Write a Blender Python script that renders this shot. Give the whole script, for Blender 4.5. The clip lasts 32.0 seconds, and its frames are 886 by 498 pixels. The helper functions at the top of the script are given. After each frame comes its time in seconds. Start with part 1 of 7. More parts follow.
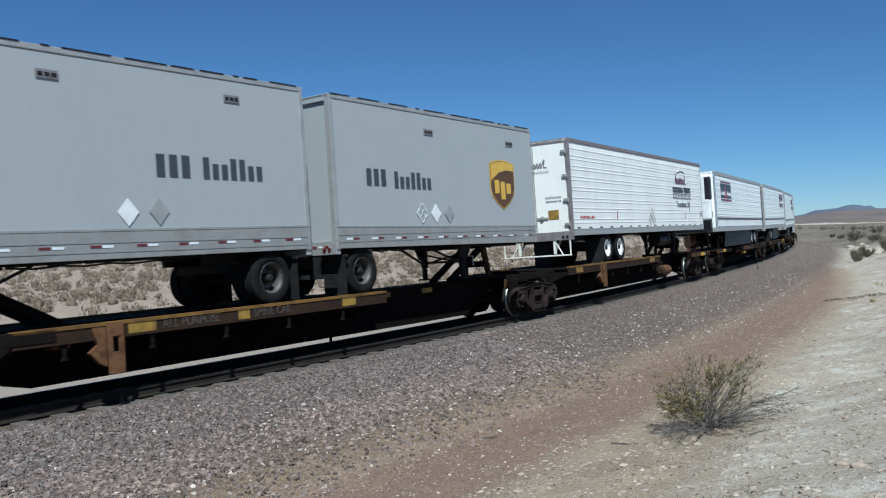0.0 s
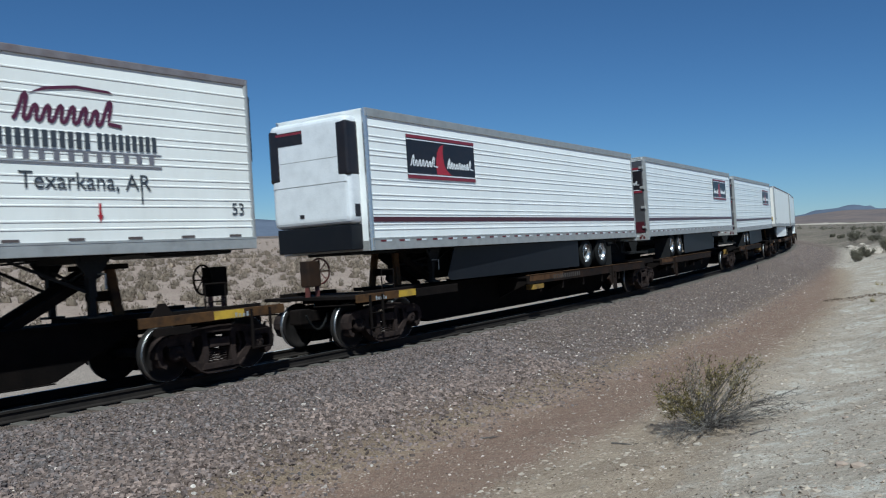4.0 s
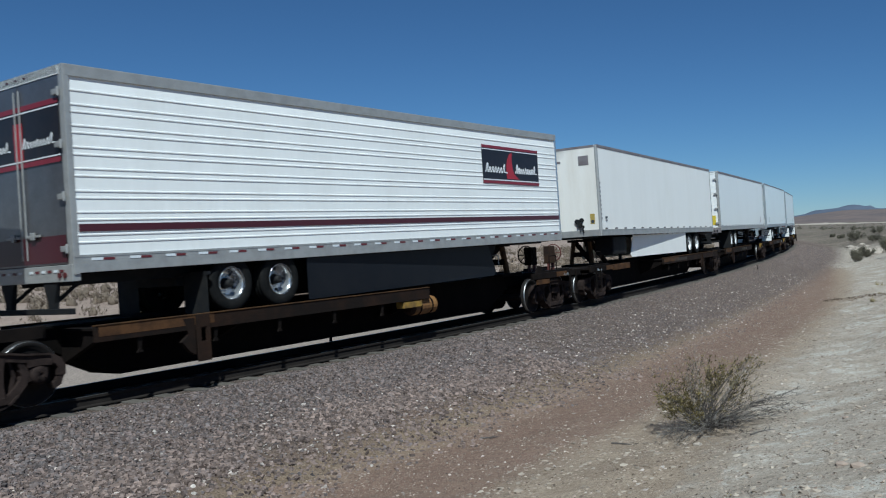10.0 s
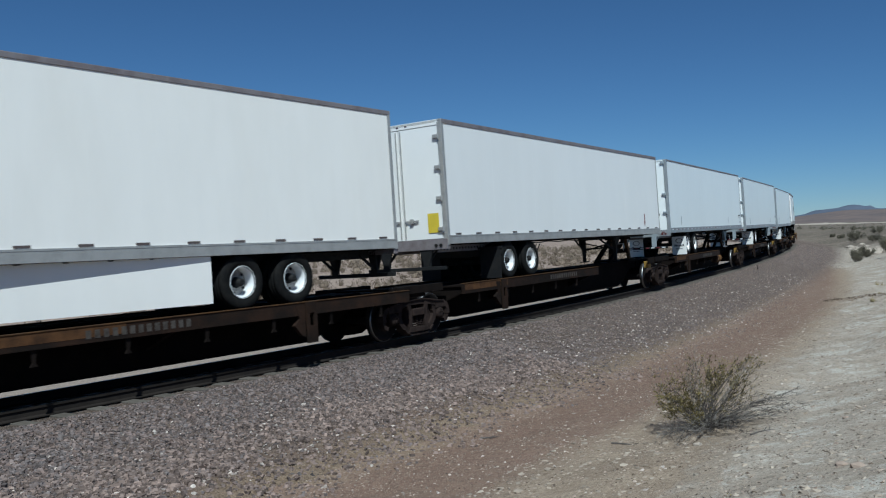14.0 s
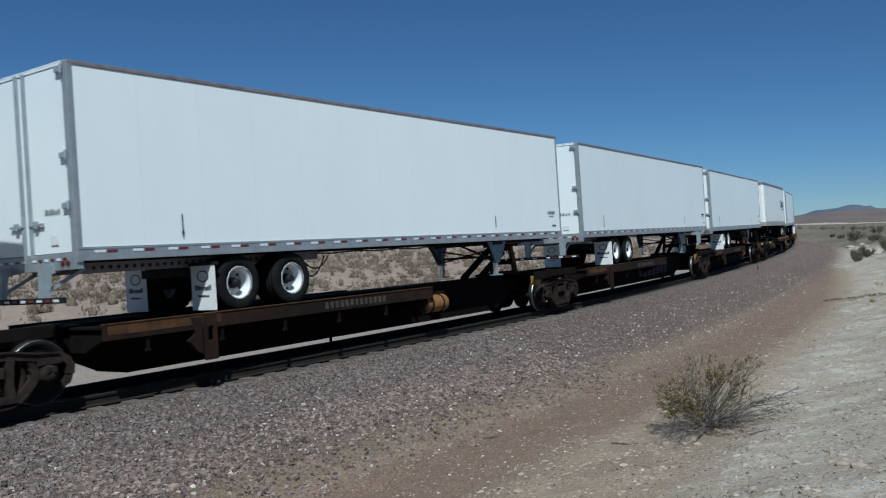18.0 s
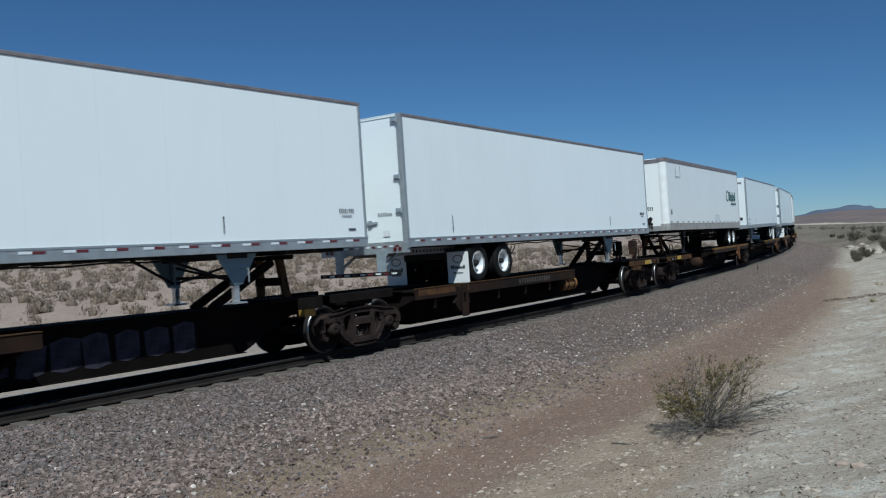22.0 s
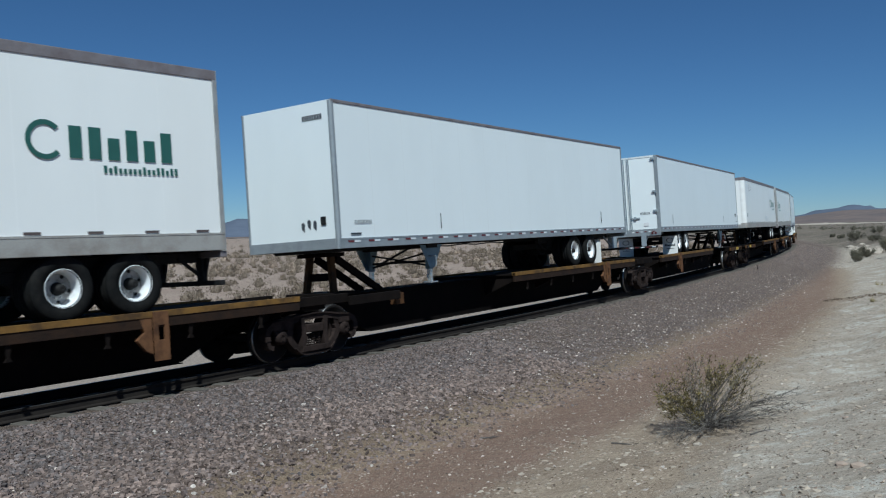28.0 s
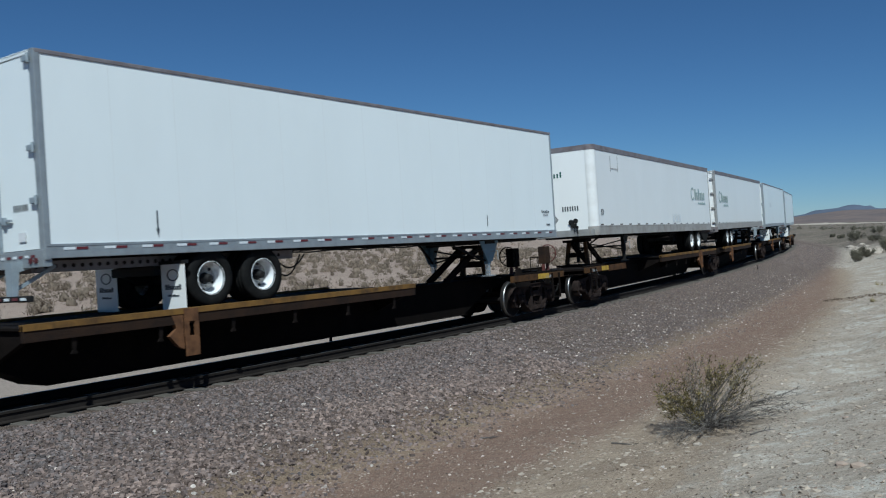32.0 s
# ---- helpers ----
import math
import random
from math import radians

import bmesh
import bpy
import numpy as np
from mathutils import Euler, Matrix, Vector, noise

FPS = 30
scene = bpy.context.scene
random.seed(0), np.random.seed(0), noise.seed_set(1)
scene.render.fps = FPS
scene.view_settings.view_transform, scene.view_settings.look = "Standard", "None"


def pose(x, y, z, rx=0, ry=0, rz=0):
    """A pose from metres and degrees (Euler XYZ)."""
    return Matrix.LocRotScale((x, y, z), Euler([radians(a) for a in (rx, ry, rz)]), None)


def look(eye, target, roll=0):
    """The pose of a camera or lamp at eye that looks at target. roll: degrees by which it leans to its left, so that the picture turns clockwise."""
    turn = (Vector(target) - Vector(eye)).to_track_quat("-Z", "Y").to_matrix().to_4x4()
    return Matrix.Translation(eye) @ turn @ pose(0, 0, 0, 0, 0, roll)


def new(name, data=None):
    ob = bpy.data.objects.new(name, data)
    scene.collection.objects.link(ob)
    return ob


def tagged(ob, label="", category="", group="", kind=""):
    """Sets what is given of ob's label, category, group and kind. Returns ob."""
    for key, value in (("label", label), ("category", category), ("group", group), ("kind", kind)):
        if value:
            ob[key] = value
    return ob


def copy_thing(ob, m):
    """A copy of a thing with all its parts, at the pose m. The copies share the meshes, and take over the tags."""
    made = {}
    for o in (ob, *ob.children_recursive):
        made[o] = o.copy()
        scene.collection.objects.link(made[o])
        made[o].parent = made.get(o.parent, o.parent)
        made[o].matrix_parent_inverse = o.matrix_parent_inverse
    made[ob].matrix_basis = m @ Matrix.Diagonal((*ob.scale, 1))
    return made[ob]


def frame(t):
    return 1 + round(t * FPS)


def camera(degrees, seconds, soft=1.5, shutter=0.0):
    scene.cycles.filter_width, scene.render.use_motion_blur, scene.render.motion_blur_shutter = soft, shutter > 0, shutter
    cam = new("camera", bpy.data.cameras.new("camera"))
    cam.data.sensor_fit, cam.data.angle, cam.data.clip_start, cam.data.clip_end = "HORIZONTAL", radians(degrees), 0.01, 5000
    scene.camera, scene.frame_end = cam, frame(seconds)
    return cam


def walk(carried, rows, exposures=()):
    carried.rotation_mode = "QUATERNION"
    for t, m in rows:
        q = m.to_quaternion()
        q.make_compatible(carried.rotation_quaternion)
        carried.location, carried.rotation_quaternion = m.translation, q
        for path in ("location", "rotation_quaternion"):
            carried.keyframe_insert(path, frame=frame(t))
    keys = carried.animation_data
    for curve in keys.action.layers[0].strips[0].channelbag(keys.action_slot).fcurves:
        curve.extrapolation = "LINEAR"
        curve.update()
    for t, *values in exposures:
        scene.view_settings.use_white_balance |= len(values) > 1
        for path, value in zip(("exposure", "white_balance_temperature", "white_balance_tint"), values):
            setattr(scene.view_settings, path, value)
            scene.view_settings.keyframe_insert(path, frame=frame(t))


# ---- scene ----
cam = camera(54.04, 32.0, soft=1.15, shutter=0.15)
EYE_HEIGHT = 2.479
EYE = pose(0, 0, EYE_HEIGHT) @ pose(0, 0, 0, 90 - 1.140, 0, 37.57) @ pose(0, 0, 0, 0, 0, -1.52)
walk(cam, [(0.0, EYE), (32.0, EYE)], exposures=[(0.0, 0.29, 5400, -3), (1.5, 0.31, 5400, -3), (3.0, 0.05, 5400, -3), (6.0, -0.02, 5400, -3), (9.0, -0.08, 5400, -3), (12.0, -0.04, 5400, -3), (14.0, -0.14, 5400, -3), (32.0, -0.16, 5400, -3)])

# ---- daylight: high sun behind the camera, clear desert sky ----
SUN_AZ, SUN_EL = 137.0, 54.0     # degrees clockwise from +y; above the horizon
world = bpy.data.worlds.new("world")
scene.world = world
world.use_nodes = True
wn = world.node_tree.nodes
sky = wn.new("ShaderNodeTexSky")
sky.sky_type, sky.sun_disc = "NISHITA", False
sky.sun_elevation, sky.sun_rotation = radians(SUN_EL), radians(SUN_AZ)
sky.altitude, sky.air_density, sky.dust_density, sky.ozone_density = 1300, 0.85, 0.0, 8.5
wn["Background"].inputs["Strength"].default_value = 0.062
world.node_tree.links.new(sky.outputs["Color"], wn["Background"].inputs["Color"])
sun = new("sun", bpy.data.lights.new("sun", "SUN"))
sun.data.energy, sun.data.angle, sun.data.color = 5.0, radians(0.5), (1.0, 0.95, 0.88)
_sd = Vector((math.sin(radians(SUN_AZ)) * math.cos(radians(SUN_EL)), math.cos(radians(SUN_AZ)) * math.cos(radians(SUN_EL)), math.sin(radians(SUN_EL))))
sun.matrix_world = look(_sd * 200, (0, 0, 0))


# ---- materials ----
def mat(name, base, rough=0.6, metal=0.0, second=None, scale=3.0, amount=0.5, bump=0.0, bump_scale=40.0, island=0.0, rand=0.0, streak=None, grain=0.3, spec=0.5, piece_mix=False):
    """A surface with broad stains (second colour), fine grain, bump, and a shift of value from piece to piece."""
    m = bpy.data.materials.new(name)
    m.use_nodes = True
    nt = m.node_tree
    n, l = nt.nodes, nt.links
    b = n["Principled BSDF"]
    b.inputs["Roughness"].default_value, b.inputs["Metallic"].default_value = rough, metal
    b.inputs["Specular IOR Level"].default_value = spec
    tc = n.new("ShaderNodeTexCoord")
    mp = n.new("ShaderNodeMapping")
    if streak:
        mp.inputs["Scale"].default_value = streak
    l.new(tc.outputs["Object"], mp.inputs["Vector"])
    big, fine = n.new("ShaderNodeTexNoise"), n.new("ShaderNodeTexNoise")
    big.inputs["Scale"].default_value, big.inputs["Detail"].default_value, big.inputs["Roughness"].default_value = scale, 5, 0.6
    fine.inputs["Scale"].default_value, fine.inputs["Detail"].default_value = bump_scale, 4
    for q in (big, fine):
        l.new(mp.outputs["Vector"], q.inputs["Vector"])
    ramp = n.new("ShaderNodeMapRange")
    ramp.inputs["From Min"].default_value, ramp.inputs["From Max"].default_value = 0.42, 0.68
    ramp.inputs["To Max"].default_value = amount
    l.new(big.outputs["Fac"], ramp.inputs["Value"])
    mix = n.new("ShaderNodeMix")
    mix.data_type = "RGBA"
    mix.inputs["A"].default_value = (*base, 1)
    mix.inputs["B"].default_value = (*(second or [c * 0.75 for c in base]), 1)
    if piece_mix:                                    # each loose piece takes its own tint between the two colours
        geo, curve = n.new("ShaderNodeNewGeometry"), n.new("ShaderNodeMath")
        curve.operation = "PINGPONG"
        curve.inputs[1].default_value = 0.13
        l.new(geo.outputs["Random Per Island"], curve.inputs[0])
        ramp.inputs["From Min"].default_value, ramp.inputs["From Max"].default_value = 0.0, 0.13
        l.new(curve.outputs[0], ramp.inputs["Value"])
    l.new(ramp.outputs["Result"], mix.inputs["Factor"])
    hsv = n.new("ShaderNodeHueSaturation")
    val = n.new("ShaderNodeMath")
    val.operation = "MULTIPLY_ADD"
    val.inputs[1].default_value, val.inputs[2].default_value = grain, 1 - grain / 2
    l.new(fine.outputs["Fac"], val.inputs[0])
    last = val.outputs[0]
    for amt, kind, sock in ((island, "ShaderNodeNewGeometry", "Random Per Island"), (rand, "ShaderNodeObjectInfo", "Random")):
        if amt:
            src, mul, tot = n.new(kind), n.new("ShaderNodeMath"), n.new("ShaderNodeMath")
            mul.operation, tot.operation = "MULTIPLY_ADD", "MULTIPLY"
            mul.inputs[1].default_value, mul.inputs[2].default_value = 2 * amt, 1 - amt
            l.new(src.outputs[sock], mul.inputs[0])
            l.new(mul.outputs[0], tot.inputs[0])
            l.new(last, tot.inputs[1])
            last = tot.outputs[0]
    l.new(last, hsv.inputs["Value"])
    l.new(mix.outputs["Result"], hsv.inputs["Color"])
    l.new(hsv.outputs["Color"], b.inputs["Base Color"])
    if bump:
        bp = n.new("ShaderNodeBump")
        bp.inputs["Strength"].default_value, bp.inputs["Distance"].default_value = bump, 0.02
        l.new(fine.outputs["Fac"], bp.inputs["Height"])
        l.new(bp.outputs["Normal"], b.inputs["Normal"])
    return m


white_cool = mat("cool_white_panel", (0.83, 0.85, 0.84), 0.32, second=(0.75, 0.765, 0.75), scale=0.5, amount=0.3, bump_scale=1.6, streak=(1, 1, 0.35), rand=0.03, grain=0.05)
guard_grey = mat("pale_blue_grey_steel", (0.33, 0.37, 0.40), 0.5, 0.2, second=(0.22, 0.24, 0.26), scale=3, amount=0.5)
white = mat("white_panel", (0.865, 0.85, 0.82), 0.32, second=(0.77, 0.745, 0.70), scale=0.5, amount=0.25, bump_scale=1.8, streak=(1, 1, 0.35), rand=0.03, grain=0.06)
panel_seam = mat("shaded_panel_seam", (0.775, 0.785, 0.77), 0.4, second=(0.70, 0.71, 0.69), scale=1.5, amount=0.5, grain=0.06)
# a little darker than the panels, to soften the sunlit curve by colour
corner_white = mat("toned_white_corner", (0.82, 0.80, 0.77), 0.4, second=(0.66, 0.63, 0.59), scale=2.5, amount=0.5, grain=0.08)
cream = mat("cream_panel", (0.78, 0.75, 0.68), 0.45, second=(0.55, 0.47, 0.37), scale=0.9, amount=0.5, bump_scale=9, streak=(1, 1, 0.3), grain=0.1)
grey_panel = mat("grey_painted_panel", (0.350, 0.355, 0.355), 0.4, second=(0.335, 0.34, 0.34), scale=0.7, amount=0.5, bump_scale=8, streak=(1, 1, 0.3), grain=0.07)
dirty_white = mat("weathered_white_panel", (0.88, 0.845, 0.795), 0.38, second=(0.77, 0.725, 0.655), scale=0.8, amount=0.28, bump_scale=2.5, streak=(1, 1, 0.25), grain=0.08)


def sooty_front():
    """Yellowed white sheet with an exhaust smear that spreads from the far upper corner and thin rust runs."""
    m = mat("sooty_yellowed_white", (0.83, 0.785, 0.72), 0.5, second=(0.68, 0.61, 0.52), scale=1.2, amount=0.6, streak=(1, 1.4, 0.22), grain=0.08)
    n, l = m.node_tree.nodes, m.node_tree.links
    tc, sep, cloud = n.new("ShaderNodeTexCoord"), n.new("ShaderNodeSeparateXYZ"), n.new("ShaderNodeTexNoise")
    cloud.inputs["Scale"].default_value, cloud.inputs["Detail"].default_value = 2.6, 5
    l.new(tc.outputs["Object"], sep.inputs[0])
    l.new(tc.outputs["Object"], cloud.inputs["Vector"])

    def sums(a, k, c):
        q = n.new("ShaderNodeMath")
        q.operation = "MULTIPLY_ADD"
        l.new(a, q.inputs[0])
        q.inputs[1].default_value = k
        if isinstance(c, float):
            q.inputs[2].default_value = c
        else:
            l.new(c, q.inputs[2])
        return q.outputs[0]
    far, down = sums(sep.outputs["Y"], 1.0, 1.25), sums(sep.outputs["Z"], -1.0, 5.22)
    blob = sums(cloud.outputs["Fac"], 0.7, sums(far, 0.72, sums(down, 1.3, 0.0)))
    run = sums(cloud.outputs["Fac"], 0.6, sums(far, 2.6, sums(down, 0.30, 0.0)))
    low = n.new("ShaderNodeMath")
    low.operation = "MINIMUM"
    l.new(blob, low.inputs[0])
    l.new(run, low.inputs[1])
    fac = n.new("ShaderNodeMapRange")
    fac.interpolation_type = "SMOOTHSTEP"
    for k, v in (("From Min", 0.45), ("From Max", 1.9), ("To Min", 0.96), ("To Max", 0.0)):
        fac.inputs[k].default_value = v
    l.new(low.outputs[0], fac.inputs["Value"])
    mix = n.new("ShaderNodeMix")
    mix.data_type = "RGBA"
    old = n["Principled BSDF"].inputs["Base Color"].links[0].from_socket
    l.new(old, mix.inputs["A"])
    mix.inputs["B"].default_value = (0.075, 0.065, 0.058, 1)
    l.new(fac.outputs["Result"], mix.inputs["Factor"])
    l.new(mix.outputs["Result"], n["Principled BSDF"].inputs["Base Color"])
    return m


reefer_white = mat("ribbed_white", (0.88, 0.865, 0.835), 0.3, second=(0.76, 0.74, 0.70), scale=1.2, amount=0.4, bump_scale=10, streak=(1, 1, 0.3), grain=0.08)
alu = mat("aluminium", (0.43, 0.415, 0.395), 0.45, 0.4, second=(0.30, 0.285, 0.27), scale=4, amount=0.6, bump_scale=60, bump=0.1)
# dull grey rail, lowered further in colour to stand for shading
pup_base = mat("shade_dull_base_rail", (0.300, 0.288, 0.272), 0.5, 0.2, second=(0.22, 0.205, 0.19), scale=3, amount=0.6, bump_scale=30)
cool_steel = mat("cool_galvanised_steel", (0.335, 0.355, 0.37), 0.45, 0.35, second=(0.24, 0.25, 0.26), scale=4, amount=0.6, bump_scale=60, bump=0.1)
base_rail = mat("dirty_base_rail", (0.40, 0.375, 0.345), 0.55, 0.2, second=(0.27, 0.235, 0.205), scale=2.5, amount=0.8, bump_scale=30)
roof_rail = mat("weathered_rail", (0.23, 0.205, 0.21), 0.55, 0.2, second=(0.14, 0.105, 0.105), scale=3, amount=0.7, bump_scale=30)
blue_steel = mat("blue_grey_steel", (0.17, 0.24, 0.29), 0.5, 0.3, second=(0.10, 0.13, 0.15), scale=3, amount=0.5)
black_steel = mat("black_chassis", (0.014, 0.014, 0.015), 0.7, second=(0.028, 0.025, 0.022), scale=4, amount=0.6, bump=0.15, spec=0.15)
black_plastic = mat("black_plastic", (0.008, 0.009, 0.012), 0.5, second=(0.014, 0.014, 0.016), scale=2, amount=0.5, spec=0.18)
rubber = mat("tyre_rubber", (0.009, 0.009, 0.009), 0.85, second=(0.020, 0.018, 0.016), scale=6, amount=0.6, bump=0.3, spec=0.1)
chrome = mat("polished_rim", (0.55, 0.55, 0.56), 0.25, 0.75, second=(0.55, 0.53, 0.5), scale=9, amount=0.4)
white_rim = mat("white_rim", (0.80, 0.80, 0.80), 0.35, second=(0.6, 0.58, 0.55), scale=9, amount=0.4)
# disc greyed by road grime, and in colour for shade inside the rim
disc_grey = mat("grimed_shade_white_disc", (0.46, 0.445, 0.42), 0.6, second=(0.16, 0.145, 0.13), scale=5, amount=0.8, grain=0.4)
red = mat("red_reflector", (0.12, 0.018, 0.022), 0.4)
tail_red = mat("tail_lamp_red", (0.08, 0.008, 0.010), 0.3)
faint_stencil = mat("faint_stencil_paint", (0.085, 0.072, 0.062), 0.8, second=(0.03, 0.024, 0.02), scale=9, amount=0.8, spec=0.15)
worn_stencil = mat("worn_stencil_paint", (0.075, 0.064, 0.056), 0.8, second=(0.030, 0.024, 0.020), scale=9, amount=0.8, spec=0.15)
silver = mat("white_reflector", (0.72, 0.73, 0.74), 0.3)
maroon = mat("maroon_paint", (0.065, 0.012, 0.018), 0.35)
panel_black = mat("black_decal", (0.012, 0.011, 0.014), 0.35, second=(0.03, 0.02, 0.02), scale=5, amount=0.5)
band_red = mat("dull_red_band", (0.20, 0.022, 0.035), 0.4)
decal_red = mat("red_decal", (0.36, 0.02, 0.03), 0.35)
decal_white = mat("white_decal", (0.75, 0.74, 0.74), 0.35)
decal_dark = mat("dark_letter_paint", (0.05, 0.055, 0.065), 0.45)
decal_green = mat("dark_green_paint", (0.035, 0.11, 0.09), 0.45)
faded_green = mat("faded_green_paint", (0.33, 0.40, 0.38), 0.45)
decal_brown = mat("brown_shield_paint", (0.10, 0.045, 0.015), 0.4)
decal_gold = mat("gold_shield_paint", (0.62, 0.38, 0.06), 0.4)
safety_yellow = mat("safety_yellow_paint", (0.48, 0.30, 0.025), 0.6, second=(0.20, 0.12, 0.03), scale=5, amount=0.8)
warm_white = mat("aged_white_panel", (0.84, 0.815, 0.765), 0.35, second=(0.70, 0.66, 0.60), scale=1.2, amount=0.45, bump_scale=10, streak=(1, 1, 0.3), grain=0.08)
lip_yellow = mat("worn_yellow_lip", (0.190, 0.100, 0.026), 0.75, second=(0.06, 0.035, 0.018), scale=3, amount=0.9, bump=0.2, spec=0.2)
yellow = mat("faded_yellow_paint", (0.30, 0.175, 0.025), 0.7, second=(0.07, 0.04, 0.02), scale=4, amount=0.8, bump=0.2)
yellow_card = mat("yellow_card", (0.66, 0.50, 0.04), 0.5)
old_card = mat("faded_yellow_label", (0.40, 0.29, 0.07), 0.6)
sill_rust = mat("rusty_sill", (0.032, 0.0165, 0.009), 0.8, second=(0.014, 0.009, 0.007), scale=2.2, amount=0.9, bump=0.35, rand=0.15, spec=0.2)
apron_rust = mat("orange_rust_plate", (0.090, 0.043, 0.018), 0.8, second=(0.022, 0.012, 0.008), scale=3, amount=0.8, bump=0.2, spec=0.15)
bracket_rust = mat("bright_rust_bracket", (0.150, 0.072, 0.034), 0.8, second=(0.05, 0.026, 0.016), scale=5, amount=0.8, bump=0.2, spec=0.15)
hitch_rust = mat("ochre_rust_steel", (0.085, 0.042, 0.016), 0.8, second=(0.025, 0.015, 0.010), scale=4, amount=0.9, bump=0.2, spec=0.15)
# grimy steel, its colour lowered to stand for deep shade under the train
car_dark = mat("grimy_shade_brown_steel", (0.012, 0.0088, 0.0075), 0.9, second=(0.005, 0.0042, 0.004), scale=2.5, amount=0.8, bump=0.3, spec=0.06)
bogie_grime = mat("dusty_cast_steel", (0.036, 0.025, 0.0215), 0.9, second=(0.010, 0.0075, 0.007), scale=4, amount=0.85, bump=0.4, spec=0.08)
wheel_steel = mat("worn_wheel_steel", (0.014, 0.011, 0.010), 0.8, 0.0, second=(0.007, 0.006, 0.006), scale=5, amount=0.7, spec=0.2)
# shaded copy of the rail head steel, for the near rail
near_rail_head = mat("shade_dark_rail_head", (0.085, 0.08, 0.078), 0.55, 0.6)
bright_tread = mat("rolled_bright_tread", (0.36, 0.35, 0.34), 0.42, 1.0, second=(0.3, 0.28, 0.27), scale=6, amount=0.5)
# sunlit copy of the rail head steel, whitened for the far rail
tread_steel = mat("glare_bright_rail_head", (0.78, 0.77, 0.76), 0.55, 0.35)
# rust on the rail sides, lowered in colour to stand for the train's shadow
rail_side = mat("shade_dark_rail_rust", (0.026, 0.021, 0.018), 0.85, second=(0.014, 0.012, 0.011), scale=3, amount=0.7, bump=0.3, spec=0.1)
tie_concrete = mat("concrete_tie", (0.13, 0.115, 0.10), 0.95, second=(0.085, 0.072, 0.06), scale=5, amount=0.8, bump=0.4, rand=0.12, spec=0.1)
ballast_stone = mat("ballast_stone", (0.145, 0.125, 0.121), 0.9, second=(0.174, 0.123, 0.103), amount=0.8, bump=0.3, island=0.55, spec=0.1, piece_mix=True)
ballast_outer = mat("pinkish_ballast_stone", (0.165, 0.126, 0.111), 0.9, second=(0.238, 0.176, 0.147), amount=0.8, bump=0.3, island=0.55, spec=0.1, piece_mix=True)
pale_stone = mat("pale_stone", (0.50, 0.44, 0.39), 0.9, second=(0.34, 0.26, 0.22), scale=3, amount=0.7, island=0.4, spec=0.1)
pebble = mat("pale_pebble", (0.36, 0.300, 0.248), 0.9, second=(0.17, 0.120, 0.092), amount=0.9, island=0.6, spec=0.1, piece_mix=True)
bank_clod = mat("pale_dusty_clod", (0.40, 0.338, 0.274), 0.95, second=(0.29, 0.235, 0.184), amount=0.9, bump=0.4, bump_scale=30, island=0.3, spec=0.08, piece_mix=True)
rock_pale = mat("pale_rock", (0.42, 0.36, 0.30), 0.95, second=(0.30, 0.25, 0.20), scale=3, amount=0.7, bump=0.5, bump_scale=12, spec=0.1)
bark = mat("grey_twig", (0.115, 0.100, 0.090), 0.9, second=(0.050, 0.042, 0.037), scale=9, amount=0.7, island=0.25, spec=0.15)
debris = mat("brown_litter", (0.13, 0.095, 0.07), 0.95, second=(0.07, 0.052, 0.04), scale=2, amount=0.6, island=0.6, spec=0.1)
far_leaf = mat("grey_green_scrub", (0.135, 0.122, 0.090), 0.9, second=(0.105, 0.092, 0.066), scale=0.3, amount=0.8, island=0.35, spec=0.1)
leaf = mat("olive_leaf", (0.178, 0.140, 0.056), 0.75, second=(0.110, 0.082, 0.042), scale=5, amount=0.8, island=0.6, spec=0.2)
pale_bark = mat("bleached_twig", (0.26, 0.235, 0.21), 0.9, second=(0.13, 0.115, 0.10), scale=9, amount=0.7, spec=0.15)
scrub_leaf = mat("dusty_scrub", (0.190, 0.148, 0.112), 0.95, second=(0.135, 0.106, 0.080), scale=1.5, amount=0.9, bump=0.6, bump_scale=14, grain=0.5, island=0.15, spec=0.1)
plain_leaf = mat("sandy_far_scrub", (0.31, 0.24, 0.185), 0.95, second=(0.25, 0.20, 0.15), scale=0.1, amount=0.8, island=0.2, spec=0.1)
scuffed = mat("scuffed_dark_lines", (0.22, 0.21, 0.21), 0.6)
dry_grass = mat("dry_grass", (0.30, 0.24, 0.13), 0.85, second=(0.2, 0.17, 0.09), scale=2, amount=0.7, island=0.3, spec=0.15)
# rusty sill with shade below the trailers put into its base colour
sill_dark = mat("shade_dark_rusty_sill", (0.012, 0.008, 0.006), 0.85, second=(0.038, 0.018, 0.010), scale=1.6, amount=0.6, bump=0.35, rand=0.15, spec=0.15)
tank_red = mat("red_brown_tank_paint", (0.20, 0.090, 0.042), 0.75, second=(0.06, 0.03, 0.02), scale=5, amount=0.8, bump=0.2, spec=0.2)
ochre = mat("ochre_tank_paint", (0.25, 0.125, 0.040), 0.7, second=(0.10, 0.05, 0.025), scale=5, amount=0.8, bump=0.2, spec=0.2)
spray_violet = mat("faded_violet_spray", (0.048, 0.041, 0.056), 0.8, second=(0.012, 0.010, 0.013), scale=3, amount=0.9, spec=0.1)
# near-black colour: grime plus the shadow that falls on the spine
spine_black = mat("grimy_shade_black_steel", (0.0055, 0.0045, 0.004), 0.85, second=(0.012, 0.0085, 0.007), scale=2, amount=0.6, bump=0.3, spec=0.05)
mid_grey = mat("weathered_grey_letters", (0.17, 0.16, 0.18), 0.45)
faint = mat("faint_grey_letters", (0.30, 0.31, 0.32), 0.45)
